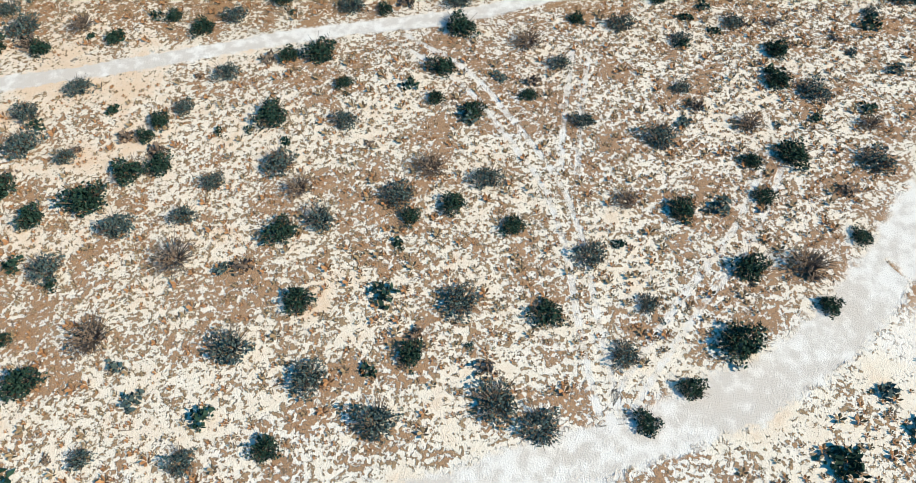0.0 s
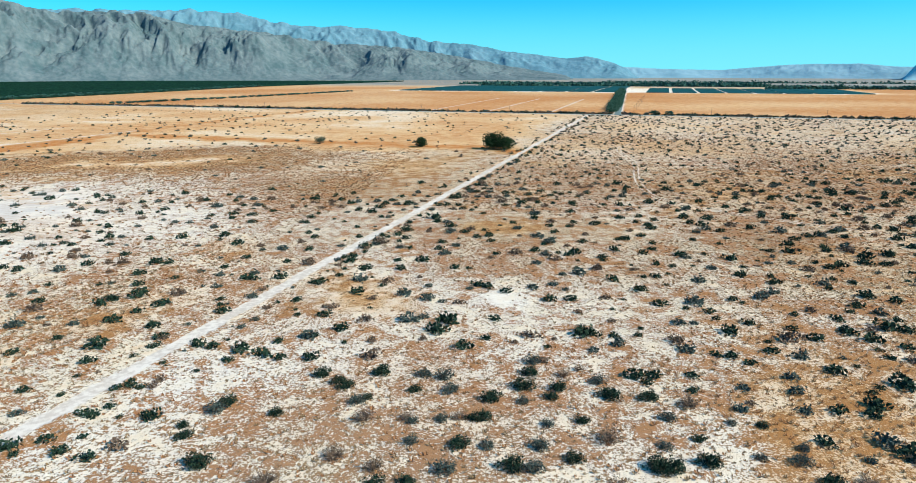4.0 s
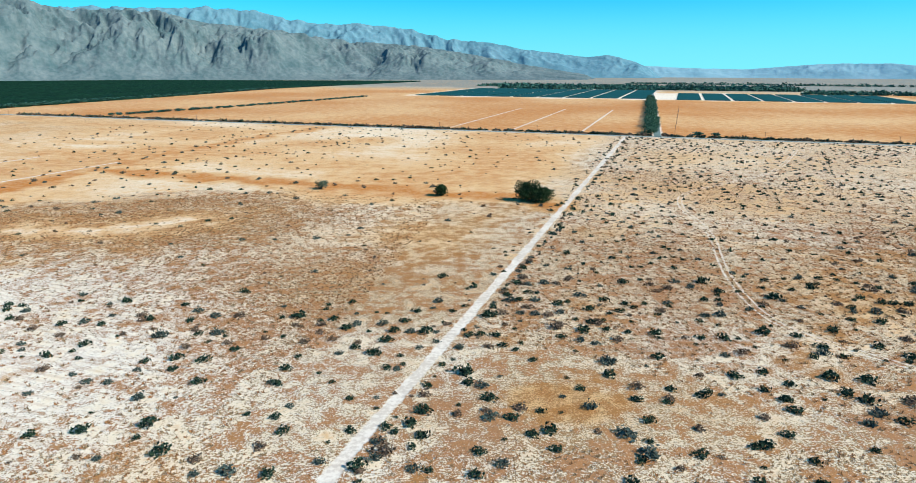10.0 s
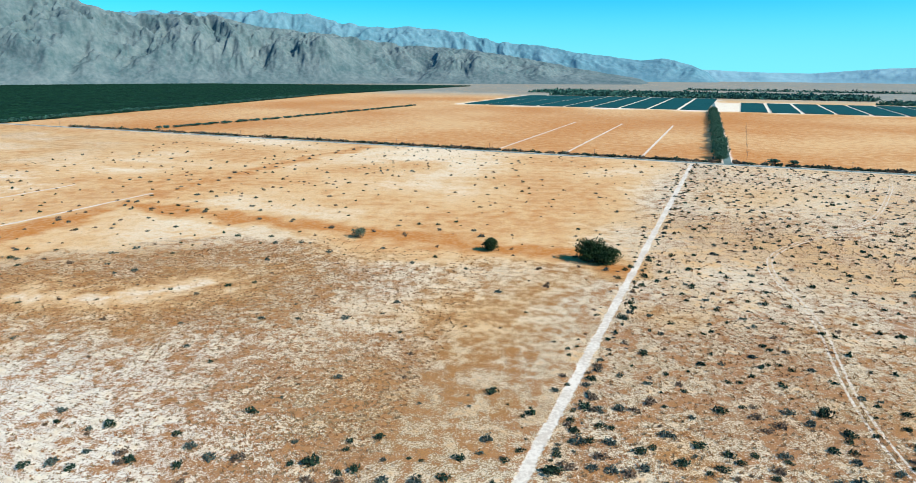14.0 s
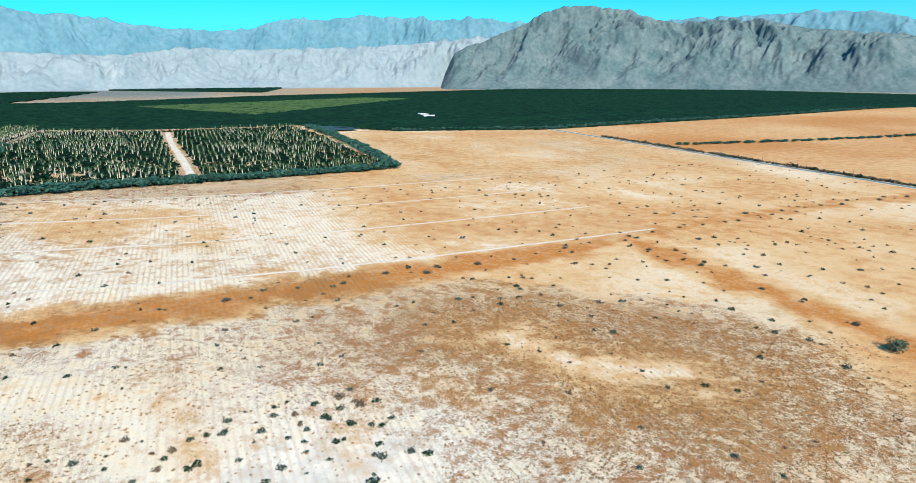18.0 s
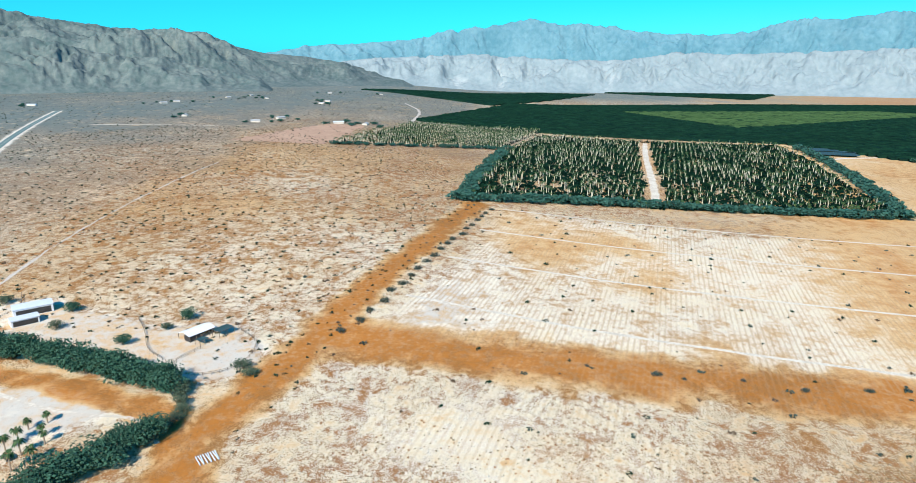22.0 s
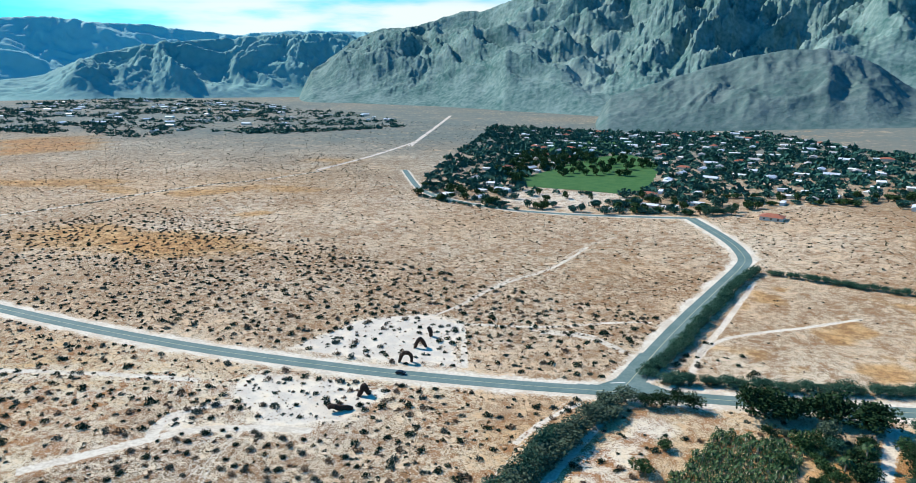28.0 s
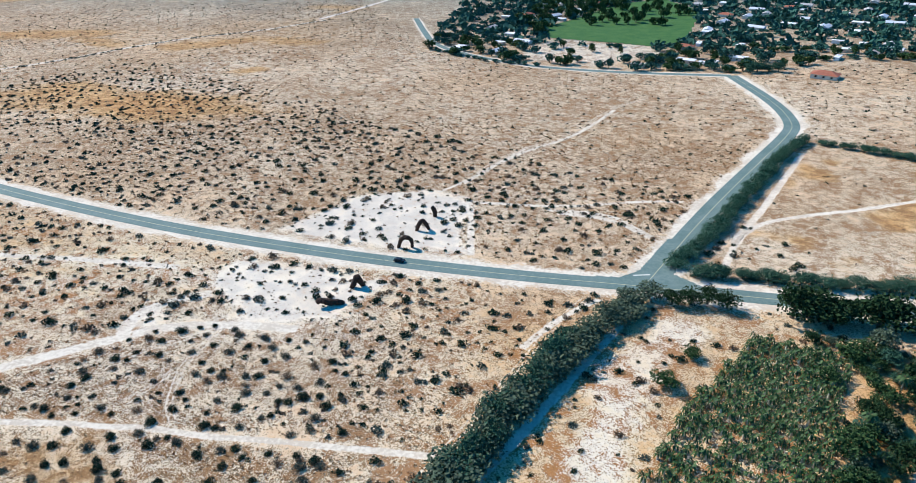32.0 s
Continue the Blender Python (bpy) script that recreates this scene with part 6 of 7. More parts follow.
def house_meshes(key, w, d, h, roof, roof_mat, wall_mat):
    def walls(bm):
        box(bm, -w / 2, -d / 2, -0.4, w / 2, d / 2, h)

    def flat(bm):
        box(bm, -w / 2 - 0.4, -d / 2 - 0.4, h, w / 2 + 0.4, d / 2 + 0.4, h + 0.35, 0.05)
        box(bm, -w / 4, -d / 5, h + 0.352, -w / 4 + 1.4, -d / 5 + 1.2, h + 1.1, 0.05)

    def gable(bm):
        rise, o, th = d * 0.2, 0.6, 0.18
        for s in (-1, 1):
            pts = [(-w / 2 - o, s * (d / 2 + o), h - 0.1), (w / 2 + o, s * (d / 2 + o), h - 0.1), (w / 2 + o, 0, h + rise), (-w / 2 - o, 0, h + rise)]
            lo = [bm.verts.new(p) for p in pts]
            hi = [bm.verts.new((p[0], p[1], p[2] + th)) for p in pts]
            bm.faces.new(hi), bm.faces.new(lo[::-1])
            for i in range(4):
                bm.faces.new((lo[i], lo[(i + 1) % 4], hi[(i + 1) % 4], hi[i]))
        for s in (-1, 1):
            a = [bm.verts.new(p) for p in ((s * w / 2, -d / 2, h - 0.1), (s * w / 2, d / 2, h - 0.1), (s * w / 2, 0, h + rise))]
            bm.faces.new(a)

    def hip(bm):
        o, rise = 0.7, d * 0.2
        a = [bm.verts.new(p) for p in ((-w / 2 - o, -d / 2 - o, h), (w / 2 + o, -d / 2 - o, h), (w / 2 + o, d / 2 + o, h), (-w / 2 - o, d / 2 + o, h))]
        r0, r1 = bm.verts.new((-w / 2 + d / 2, 0, h + rise)), bm.verts.new((w / 2 - d / 2, 0, h + rise))
        bm.faces.new((a[0], a[1], r1, r0)), bm.faces.new((a[1], a[2], r1)), bm.faces.new((a[2], a[3], r0, r1)), bm.faces.new((a[3], a[0], r0)), bm.faces.new(a[::-1])

    win = bm_mesh("window", lambda bm: (box(bm, -0.7, -0.06, 0, 0.7, 0.06, 1.2), box(bm, -0.78, -0.09, -0.08, 0.78, 0.0, 0)), GLASS)
    door = bm_mesh("door", lambda bm: box(bm, -0.5, -0.07, 0, 0.5, 0.07, 2.05, 0.02), TIMBER)
    HOUSE[key] = (w, d, h, bm_mesh("wall", walls, wall_mat), bm_mesh("roof", {"flat": flat, "gable": gable, "hip": hip}[roof], roof_mat), win, door)


house_meshes("flat_white", 18, 11, 3.0, "flat", WHITE_ROOF, STUCCO)
house_meshes("flat_small", 13, 9, 2.9, "flat", WHITE_ROOF, STUCCO)
house_meshes("gable_grey", 17, 10, 2.9, "gable", GREY_ROOF, STUCCO)
house_meshes("hip_red", 18, 12, 3.0, "hip", RED_TILE, STUCCO)
house_meshes("gable_pale", 20, 10, 3.0, "gable", STEEL_ROOF, STUCCO)
house_meshes("mobile", 16, 4.6, 2.8, "flat", WHITE_ROOF, WHITE_ROOF)


def house(key, x, y, turn, label, name="house", group="", windows=True, scale=1.0):
    w, d, h, wall, roof, win, door = HOUSE[key]
    t = tagged(new(name), label, "house", group)
    t.matrix_basis = pose(x, y, zat(x, y) + 0.1, 0, 0, turn) @ Matrix.Scale(scale, 4)
    body = part("wall", wall, t)
    part("roof", roof, t)
    if windows:
        for s in (-1, 1):
            for k in range(-1, 2):
                if s == -1 and k == 0:
                    part("door", door, t, pose(0, s * (d / 2 + 0.03), 0.0))
                else:
                    part("window", win, t, pose(k * w * 0.3, s * (d / 2 + 0.03), 1.0, 0, 0, 0 if s < 0 else 180))
    return t


town_rng = np.random.default_rng(77)
town_labels = {"flat_white": "low stucco house with white flat roof", "flat_small": "small stucco house with white flat roof", "gable_grey": "low house with grey gabled roof", "hip_red": "low house with red tiled roof", "gable_pale": "long low house with pale metal roof", "mobile": "white mobile home with flat roof"}
lots_xy = clear(fill(TOWN, 38, 0.75, town_rng), False)
lots_xy = lots_xy[~inside(lots_xy[:, 0], lots_xy[:, 1], GREEN) & ~inside(lots_xy[:, 0], lots_xy[:, 1], GOLF_SAND)]
for x, y in lots_xy[:230]:
    east_park = -260 < x < -90 and -700 < y < -560
    key = "mobile" if east_park and town_rng.random() < 0.7 else str(town_rng.choice(["flat_white", "flat_small", "gable_grey", "hip_red", "gable_pale", "flat_white"]))
    house(key, x, y, town_rng.choice([0, 90]) + town_rng.normal(-15, 6), town_labels[key], "house", "town houses", windows=y > -640, scale=0.85)
trees_xy = clear(fill(TOWN, 12.5, 0.95, town_rng), False)
tg = ~inside(trees_xy[:, 0], trees_xy[:, 1], GREEN) & ~(inside(trees_xy[:, 0], trees_xy[:, 1], GOLF_SAND) & (town_rng.random(len(trees_xy)) < 0.85))
far_house = np.min(np.hypot(trees_xy[:, None, 0] - lots_xy[None, :, 0], trees_xy[:, None, 1] - lots_xy[None, :, 1]), axis=1) > 9
trees_xy = trees_xy[tg & far_house]
near_town = np.argsort(-trees_xy[:, 1])
for x, y in trees_xy[near_town[:290]]:
    tree(str(town_rng.choice(["far", "far_green"])), x, y, town_rng.uniform(4.0, 8.0), town_rng.uniform(5, 11), "dark garden tree in the desert town", "garden_tree", "town trees")
shrub_field("town_far_trees", trees_xy[near_town[290:]], (5, 10), "dark trees over the far end of the town", (1, 0, 0), 30, 0, 19, FAR_TREE)
woods = fill([(-60, -700), (20, -690), (120, -800), (160, -1000), (-30, -1000), (-90, -830)], 15, 0.8, town_rng)
for x, y in woods[~inside(woods[:, 0], woods[:, 1], GREEN)][:70]:
    tree("far_green", x, y, town_rng.uniform(5, 8), town_rng.uniform(8, 14), "tall dark tree beside the golf fairway", "fairway_tree", "fairway trees")
fairway = fill([(-100, -760), (10, -770), (0, -830), (-40, -950), (-90, -1000), (-130, -850)], 15, 0.6, town_rng)
for x, y in fairway[:55]:
    tree("far_green", x, y, town_rng.uniform(5, 8), town_rng.uniform(9, 15), "tall dark tree on the golf fairway", "fairway_tree", "fairway trees")
hedge([(110, -592), (60, -560), (0, -550)], 7, 3.5, 4, "far", "dark hedge tree at the town's edge", "town edge trees", 2)
hedge([(-172, -556), (-180, -566), (-192, -560)], 5, 7, 10, "tamarisk", "large dark tree at a street corner", "street corner trees", 2)
house("hip_red", -222, -545, -20, "pink-walled house with red tiled roof", "house", "", True)

# scattered far houses and trees on the fan
for x, y in ((-1439, -772), (-1561, -553), (-1620, -547), (-1848, -498), (-1831, -392), (-1659, -213), (-1768, -217), (-2336, -129), (-1208, -372), (-1132, -229), (-1204, -205), (-1172, -54), (-1166, -99), (-2000, -480), (-2300, -300)):
    house(str(town_rng.choice(["gable_grey", "gable_pale", "gable_grey"])), x, y, town_rng.uniform(0, 180), "lone pale house out on the desert fan", "house", "fan houses", False, 0.85)
    for k in range(3):
        tree("far", x + town_rng.uniform(-40, 40), y + town_rng.uniform(-40, 40), town_rng.uniform(4, 9), town_rng.uniform(4, 8), "dark tree beside a lone desert house", "fan_tree", "fan trees")
for nm, line in (("fan_track", [(-925, -917), (-824, -807), (-711, -428)]), ("fan_track_b", [(-1044, -448), (-1062, -267)]), ("fan_track_c", [(-1908, -25), (-1615, 32), (-1300, 20)]), ("fan_track_d", [(-382, -160), (-490, -172), (-661, -167), (-740, -160)])):
    ribbon(nm, line, 6 if nm != "fan_track_d" else 1.1, RUT_SAND, 0.1, "pale dirt track over the desert fan", 1.0, 8, cat="dirt track")
patch("dry_field", [(-903, -197), (-1155, -112), (-1154, -52), (-896, -75)], material("pink_brown_soil", [(0.42, 0.24, 0.15), (0.52, 0.33, 0.21)], 0.95, 40, 0.05), 0.15, "bare pinkish ploughed field", "field", 8)

# plant nursery under shade cloth, with its white house
SHADE_CLOTH = material("dark_shade_cloth", [(0.02, 0.055, 0.06), (0.04, 0.085, 0.085)], 0.8, 30)
shade_roof = bm_mesh("cloth", lambda bm: box(bm, -0.5, -0.5, 2.6, 0.5, 0.5, 2.8), SHADE_CLOTH)
shade_post = bm_mesh("post", lambda bm: box(bm, -0.15, -0.15, -0.3, 0.15, 0.15, 2.65), TIMBER)
for k in range(6):
    px, py = -1010 - 28 * (k % 2) * 1.6 - 14 * (k // 2), 665 + 78 * (k // 2) + 26 * (k % 2)
    t = tagged(new("shade_house"), "low nursery shade house under dark cloth", "shade house", "nursery shade houses")
    t.matrix_basis = pose(px, py, zat(px, py), 0, 0, -19.5)
    part("cloth", shade_roof, t, Matrix.Diagonal((40, 66, 1, 1)))
    for sx in (-19, 19):
        for sy in (-32, 0, 32):
            part("post", shade_post, t, pose(sx, sy, 0))
ribbon("nursery_lane", [(-955, 620), (-985, 690), (-985, 900)], 7, TRACK_SAND, 0.1, "pale gravel lane through a nursery", 0.6, 8, cat="dirt track")
house("flat_white", -1190, 1010, -20, "long white ranch house among orchards", "ranch_house", "", True, 1.6)
house("gable_pale", -1140, 985, 70, "pale metal farm building beside the orchards", "farm_building", "", True, 1.2)

# the farther town across the valley
FAR_TOWN = [(434, -1400), (619, -1190), (799, -1176), (848, -951), (1089, -1101), (1268, -1021), (1595, -1271), (2234, -1913), (2300, -2500), (1484, -2328), (992, -1929), (639, -1747)]
far_lots = fill(FAR_TOWN, 75, 0.6, town_rng)
far_trees = fill(FAR_TOWN, 19, 0.75, town_rng)
far_trees = far_trees[wob(far_trees[:, 0], far_trees[:, 1] * 1.6, 70, 4.0) > -0.02]
for x, y in far_lots[town_rng.permutation(len(far_lots))[:110]]:
    house(str(town_rng.choice(["flat_white", "gable_pale", "flat_small"])), x, y, town_rng.uniform(0, 180), "low pale house in the far town", "house", "far town houses", False, 1.1)
shrub_field("far_town_trees", np.concatenate([far_trees, fill([(1060, -1000), (1300, -1010), (1330, -1060), (1080, -1080)], 12, 0.9, town_rng), fill([(640, -1120), (800, -1160), (640, -1230), (440, -1420), (420, -1380)], 14, 0.7, town_rng)]), (6, 12), "dark trees of the far town", (1, 0, 0), 16, 0, 23, FAR_TREE)
line_xy = resample([(470, -340), (442, -390), (413, -442), (395, -519), (368, -581), (323, -631), (290, -720)], 5)
shrub_field("scrub_road_shrubs", line_xy + np.array([-4.0, -2.0]) + town_rng.uniform(-1.5, 1.5, line_xy.shape), (1.4, 2.6), "dark shrubs lining a far dirt road", (0.8, 0.1, 0.1), 20, 4, 24)
ribbon("far_road", [(280, -1023), (367, -1450), (440, -1800)], 8, ROAD_SAND, 0.15, "pale road running to the far town", 0.5, 12, cat="road")
ribbon("far_track", [(296, -1100), (291, -977), (289, -854), (300, -720)], 6, ROAD_SAND, 0.1, "pale dirt road across the scrub", 0.8, 8, cat="dirt track")


# ---- estate and farm sheds ----
def estate_house():
    t = tagged(new("estate_house"), "low house with red tiled skirt roof and white flat top", "house")
    t.matrix_basis = pose(-208, -116, zat(-208, -116) + 0.1, 0, 0, -3) @ Matrix.Scale(0.87, 4)
    part("wall", bm_mesh("wall", lambda bm: box(bm, -9, -6, -0.4, 9, 6, 3.0), STUCCO), t)

    def skirt(bm):
        o = [bm.verts.new(p) for p in ((-11, -8, 2.7), (11, -8, 2.7), (11, 8, 2.7), (-11, 8, 2.7))]
        i = [bm.verts.new(p) for p in ((-7.5, -4.8, 4.4), (7.5, -4.8, 4.4), (7.5, 4.8, 4.4), (-7.5, 4.8, 4.4))]
        for k in range(4):
            bm.faces.new((o[k], o[(k + 1) % 4], i[(k + 1) % 4], i[k]))
        bm.faces.new(o[::-1]), bm.faces.new(i)

    part("tiled_roof", bm_mesh("tiled_roof", skirt, RED_TILE), t, None, "red clay tiles")
    part("flat_roof", bm_mesh("flat_roof", lambda bm: (box(bm, -7.2, -4.5, 4.3, 7.2, 4.5, 4.75, 0.08), box(bm, -6.7, -4.0, 4.752, 6.7, 4.0, 4.8)), WHITE_ROOF), t, None, "white flat roof")
    part("cooler", bm_mesh("cooler", lambda bm: box(bm, -1, -0.8, 4.8, 0.6, 0.6, 5.8, 0.08), GREY_ROOF), t)
    part("chimney", bm_mesh("chimney", lambda bm: box(bm, 3.4, 1, 4.8, 4.3, 1.8, 6.0, 0.05), STUCCO), t)
    win = bm_mesh("window", lambda bm: box(bm, -0.8, -0.06, 0.9, 0.8, 0.06, 2.2), GLASS)
    for k in (-6, -2, 2, 6):
        part("window", win, t, pose(k, -6.04, 0)), part("window", win, t, pose(k, 6.04, 0))


estate_house()


def pool():
    t = tagged(new("swimming_pool"), "turquoise swimming pool with a pale deck", "pool")
    t.matrix_basis = pose(-206, -100, zat(-206, -100) + 0.1, 0, 0, 20)

    def rounded(bm, w, d, z0, z1, inner=None):
        ring = lambda a, b, z: [bm.verts.new((math.copysign(abs(math.cos(q)) ** 0.6, math.cos(q)) * a, math.copysign(abs(math.sin(q)) ** 0.6, math.sin(q)) * b, z)) for q in np.linspace(0, 2 * np.pi, 28, endpoint=False)]
        if inner:
            o, i = ring(w, d, z1), ring(*inner, z1)
            ob_, ib_ = ring(w, d, z0), ring(*inner, z0)
            for k in range(28):
                j = (k + 1) % 28
                bm.faces.new((o[k], o[j], i[j], i[k])), bm.faces.new((ob_[k], ob_[j], o[j], o[k])), bm.faces.new((i[k], i[j], ib_[j], ib_[k]))
        else:
            bm.faces.new(ring(w, d, z1))

    part("deck", bm_mesh("deck", lambda bm: rounded(bm, 6.5, 4.8, -0.4, 0.15, (4.2, 2.6)), CONCRETE), t)
    part("water", bm_mesh("water", lambda bm: rounded(bm, 4.25, 2.65, 0, 0.05), WATER), t, None, "turquoise pool water")


pool()
house("flat_small", -218, -97, 10, "small outbuilding with white flat roof", "pool_house", "", True, 0.75)


def open_barn():
    """A pale gabled roof on posts with stalls below and pens beside it."""
    t = tagged(new("barn"), "open-sided stable barn with pale metal roof", "barn")
    t.matrix_basis = pose(-327, -36, zat(-327, -36), 0, 0, -34) @ Matrix.Scale(0.8, 4)

    def roof(bm):
        for s in (-1, 1):
            pts = [(-8.5, s * 5.2, 3.2), (8.5, s * 5.2, 3.2), (8.5, 0, 4.7), (-8.5, 0, 4.7)]
            lo = [bm.verts.new(p) for p in pts]
            hi = [bm.verts.new((p[0], p[1], p[2] + 0.14)) for p in pts]
            bm.faces.new(hi), bm.faces.new(lo[::-1])
            for i in range(4):
                bm.faces.new((lo[i], lo[(i + 1) % 4], hi[(i + 1) % 4], hi[i]))

    part("roof", bm_mesh("roof", roof, WHITE_ROOF), t, None, "pale metal gabled roof")
    post = bm_mesh("post", lambda bm: box(bm, -0.12, -0.12, -0.3, 0.12, 0.12, 3.3), TIMBER)
    for x in (-8, -4, 0, 4, 8):
        for y in (-5, 5):
            part("post", post, t, pose(x, y, 0))
    part("stall_wall", bm_mesh("stall_wall", lambda bm: (box(bm, -8, -0.08, 0, 8, 0.08, 2.8), box(bm, -8.08, -4.9, 0, -7.92, 4.9, 2.6), box(bm, -0.08, -4.9, 0, 0.08, -0.09, 2.2)), TIMBER), t)
    # added dark block that stands in for shade in the stalls
    part("stall_shade_block", bm_mesh("stall_shade_block", lambda bm: box(bm, 1.5, 0.4, -0.2, 7.8, 4.8, 2.9), OPENING_SHADE), t)


open_barn()


def shed(name, x, y, turn, w, d, h, label, open_side=False):
    t = tagged(new(name), label, "shed", "farm sheds")
    t.matrix_basis = pose(x, y, zat(x, y) + 0.05, 0, 0, turn)
    part("wall", bm_mesh("wall", lambda bm: box(bm, -w / 2, -d / 2, -0.4, w / 2, d / 2, h), STEEL_ROOF), t)

    def roof(bm):
        for s in (-1, 1):
            pts = [(-w / 2 - 0.3, s * (d / 2 + 0.3), h - 0.05), (w / 2 + 0.3, s * (d / 2 + 0.3), h - 0.05), (w / 2 + 0.3, 0, h + d * 0.14), (-w / 2 - 0.3, 0, h + d * 0.14)]
            lo = [bm.verts.new(p) for p in pts]
            hi = [bm.verts.new((p[0], p[1], p[2] + 0.1)) for p in pts]
            bm.faces.new(hi), bm.faces.new(lo[::-1])
            for i in range(4):
                bm.faces.new((lo[i], lo[(i + 1) % 4], hi[(i + 1) % 4], hi[i]))
        for s in (-1, 1):
            bm.faces.new([bm.verts.new(p) for p in ((s * w / 2, -d / 2, h - 0.05), (s * w / 2, d / 2, h - 0.05), (s * w / 2, 0, h + d * 0.14))])

    part("roof", bm_mesh("roof", roof, STEEL_ROOF), t, None, "pale ribbed metal roof")
    # dark sheets on the closed walls imitate shade in a doorway and open front
    part("door", bm_mesh("door", lambda bm: box(bm, w / 2 - 0.02, -d * 0.35, 0, w / 2 + 0.06, d * 0.35, h * 0.8), OPENING_SHADE), t, None, "dark panel standing in for a shaded doorway")
    part("side_shade_panel", bm_mesh("side_shade_panel", lambda bm: box(bm, -w * 0.44, -d / 2 - 0.06, 0.1, w * 0.44, -d / 2 + 0.02, h * 0.8), OPENING_SHADE), t, None, "dark panel standing in for a shaded open front")


shed("shed", -351, -122, 128, 16, 9, 3.8, "pale metal farm shed on bare sand")
shed("shed", -338.5, -118.5, 133, 11, 6.5, 3.0, "small pale metal farm shed on bare sand")


def shade_frame(x, y, turn, w, d, tall):
    """Open timber frame with a sagging dark net over it."""
    t = tagged(new("pen_shelter"), "open timber pen frame with dark netting beside a barn", "shelter")
    t.matrix_basis = pose(x, y, zat(x, y), 0, 0, turn)
    leg = bm_mesh("post", lambda bm: box(bm, -0.09, -0.09, -0.3, 0.09, 0.09, tall), TIMBER)
    beam = bm_mesh("beam", lambda bm: box(bm, -w / 2, -0.06, tall - 0.16, w / 2, 0.06, tall), TIMBER)
    for px in (-w / 2, 0, w / 2):
        for py in (-d / 2, d / 2):
            part("post", leg, t, pose(px, py, 0))
    for py in (-d / 2, d / 2):
        part("beam", beam, t, pose(0, py, 0.17))

    def net(bm):
        n = 7
        top = [[bm.verts.new((-w / 2 + w * i / n, -d / 2 + d * j / n, tall + 0.2 - 0.35 * math.sin(math.pi * i / n) * math.sin(math.pi * j / n))) for j in range(n + 1)] for i in range(n + 1)]
        low = [[bm.verts.new(v.co - Vector((0, 0, 0.05))) for v in row] for row in top]
        for i in range(n):
            for j in range(n):
                bm.faces.new((top[i][j], top[i + 1][j], top[i + 1][j + 1], top[i][j + 1]))
                bm.faces.new((low[i][j], low[i][j + 1], low[i + 1][j + 1], low[i + 1][j]))

    part("net", bm_mesh("net", net, SHADE_CLOTH), t, None, "dark green shade net")


shade_frame(-329, -25, -34, 8, 5, 2.7)
shade_frame(-319, -31, -34, 4.5, 3.5, 2.2)


def fence(name, line, gap, tall, label, group=""):
    t = tagged(new(name), label, "fence", group)
    pts = resample(line, gap)
    post = bm_mesh("post", lambda bm: box(bm, -0.07, -0.07, -0.3, 0.07, 0.07, tall), TIMBER)
    rail = bm_mesh("rail", lambda bm: box(bm, 0, -0.04, -0.06, 1, 0.04, 0.06), TIMBER)
    for i, (x, y) in enumerate(pts):
        part("post", post, t, pose(x, y, zat(x, y)))
        if i + 1 < len(pts):
            x2, y2 = pts[i + 1]
            m = math.hypot(x2 - x, y2 - y)
            rise = zat(x2, y2) - zat(x, y)
            for z in (tall * 0.5, tall * 0.92):
                part("rail", rail, t, pose(x, y, zat(x, y) + z, 0, -math.degrees(math.atan2(rise, m)), math.degrees(math.atan2(y2 - y, x2 - x))) @ Matrix.Diagonal((m, 1, 1, 1)))


fence("corral_fence", [(-314, -30), (-300, -38), (-290, -30), (-292, -14), (-305, -6), (-322, -8), (-334, -20)], 3.0, 1.4, "grey timber corral fence beside a barn")
fence("yard_fence", [(-345, -70), (-330, -60), (-312, -52), (-304, -42)], 3.2, 1.3, "grey timber fence beside a barn")
fence("lot_fence", [(-300, -150), (-352, -128), (-372, -140)], 4.0, 1.2, "wire fence with timber posts")

# compound beside the road
BEIGE_ROOF = material("beige_roofing", [(0.50, 0.42, 0.33), (0.60, 0.52, 0.42)], 0.9, 3, 0.01)
house_meshes("hip_beige", 18, 11, 3.0, "hip", BEIGE_ROOF, STUCCO)
house_meshes("flat_beige", 13, 9, 2.9, "flat", BEIGE_ROOF, STUCCO)
for key, x, y, turn, sc in (("hip_beige", -368, -291, -25, 0.8), ("flat_beige", -382, -292, 62, 0.8), ("gable_pale", -394, -286, -25, 0.62), ("flat_beige", -386, -283, -25, 0.6)):
    house(key, x, y, turn, "low beige house in a bare gravel compound", "house", "compound houses", True, sc)
for k in range(9):
    tree("brush", -330 + rng.uniform(-4, 4) - 3 * k, -287 + rng.uniform(-8, 8), 1.4, 1.6, "small round yard shrub", "yard_shrub", "yard shrubs", "bush")
for x, y in ((-349, -292), (-305, -262), (-380, -276)):
    tree("brush", x, y, 3, 4, "grey-green yard tree on pale gravel", "yard_tree", "yard trees")

# estate planting
garden = clear(fill(ESTATE, 4.3, 0.78, rng), False)
keep = np.hypot(garden[:, 0] + 208, garden[:, 1] + 116) > 14.5
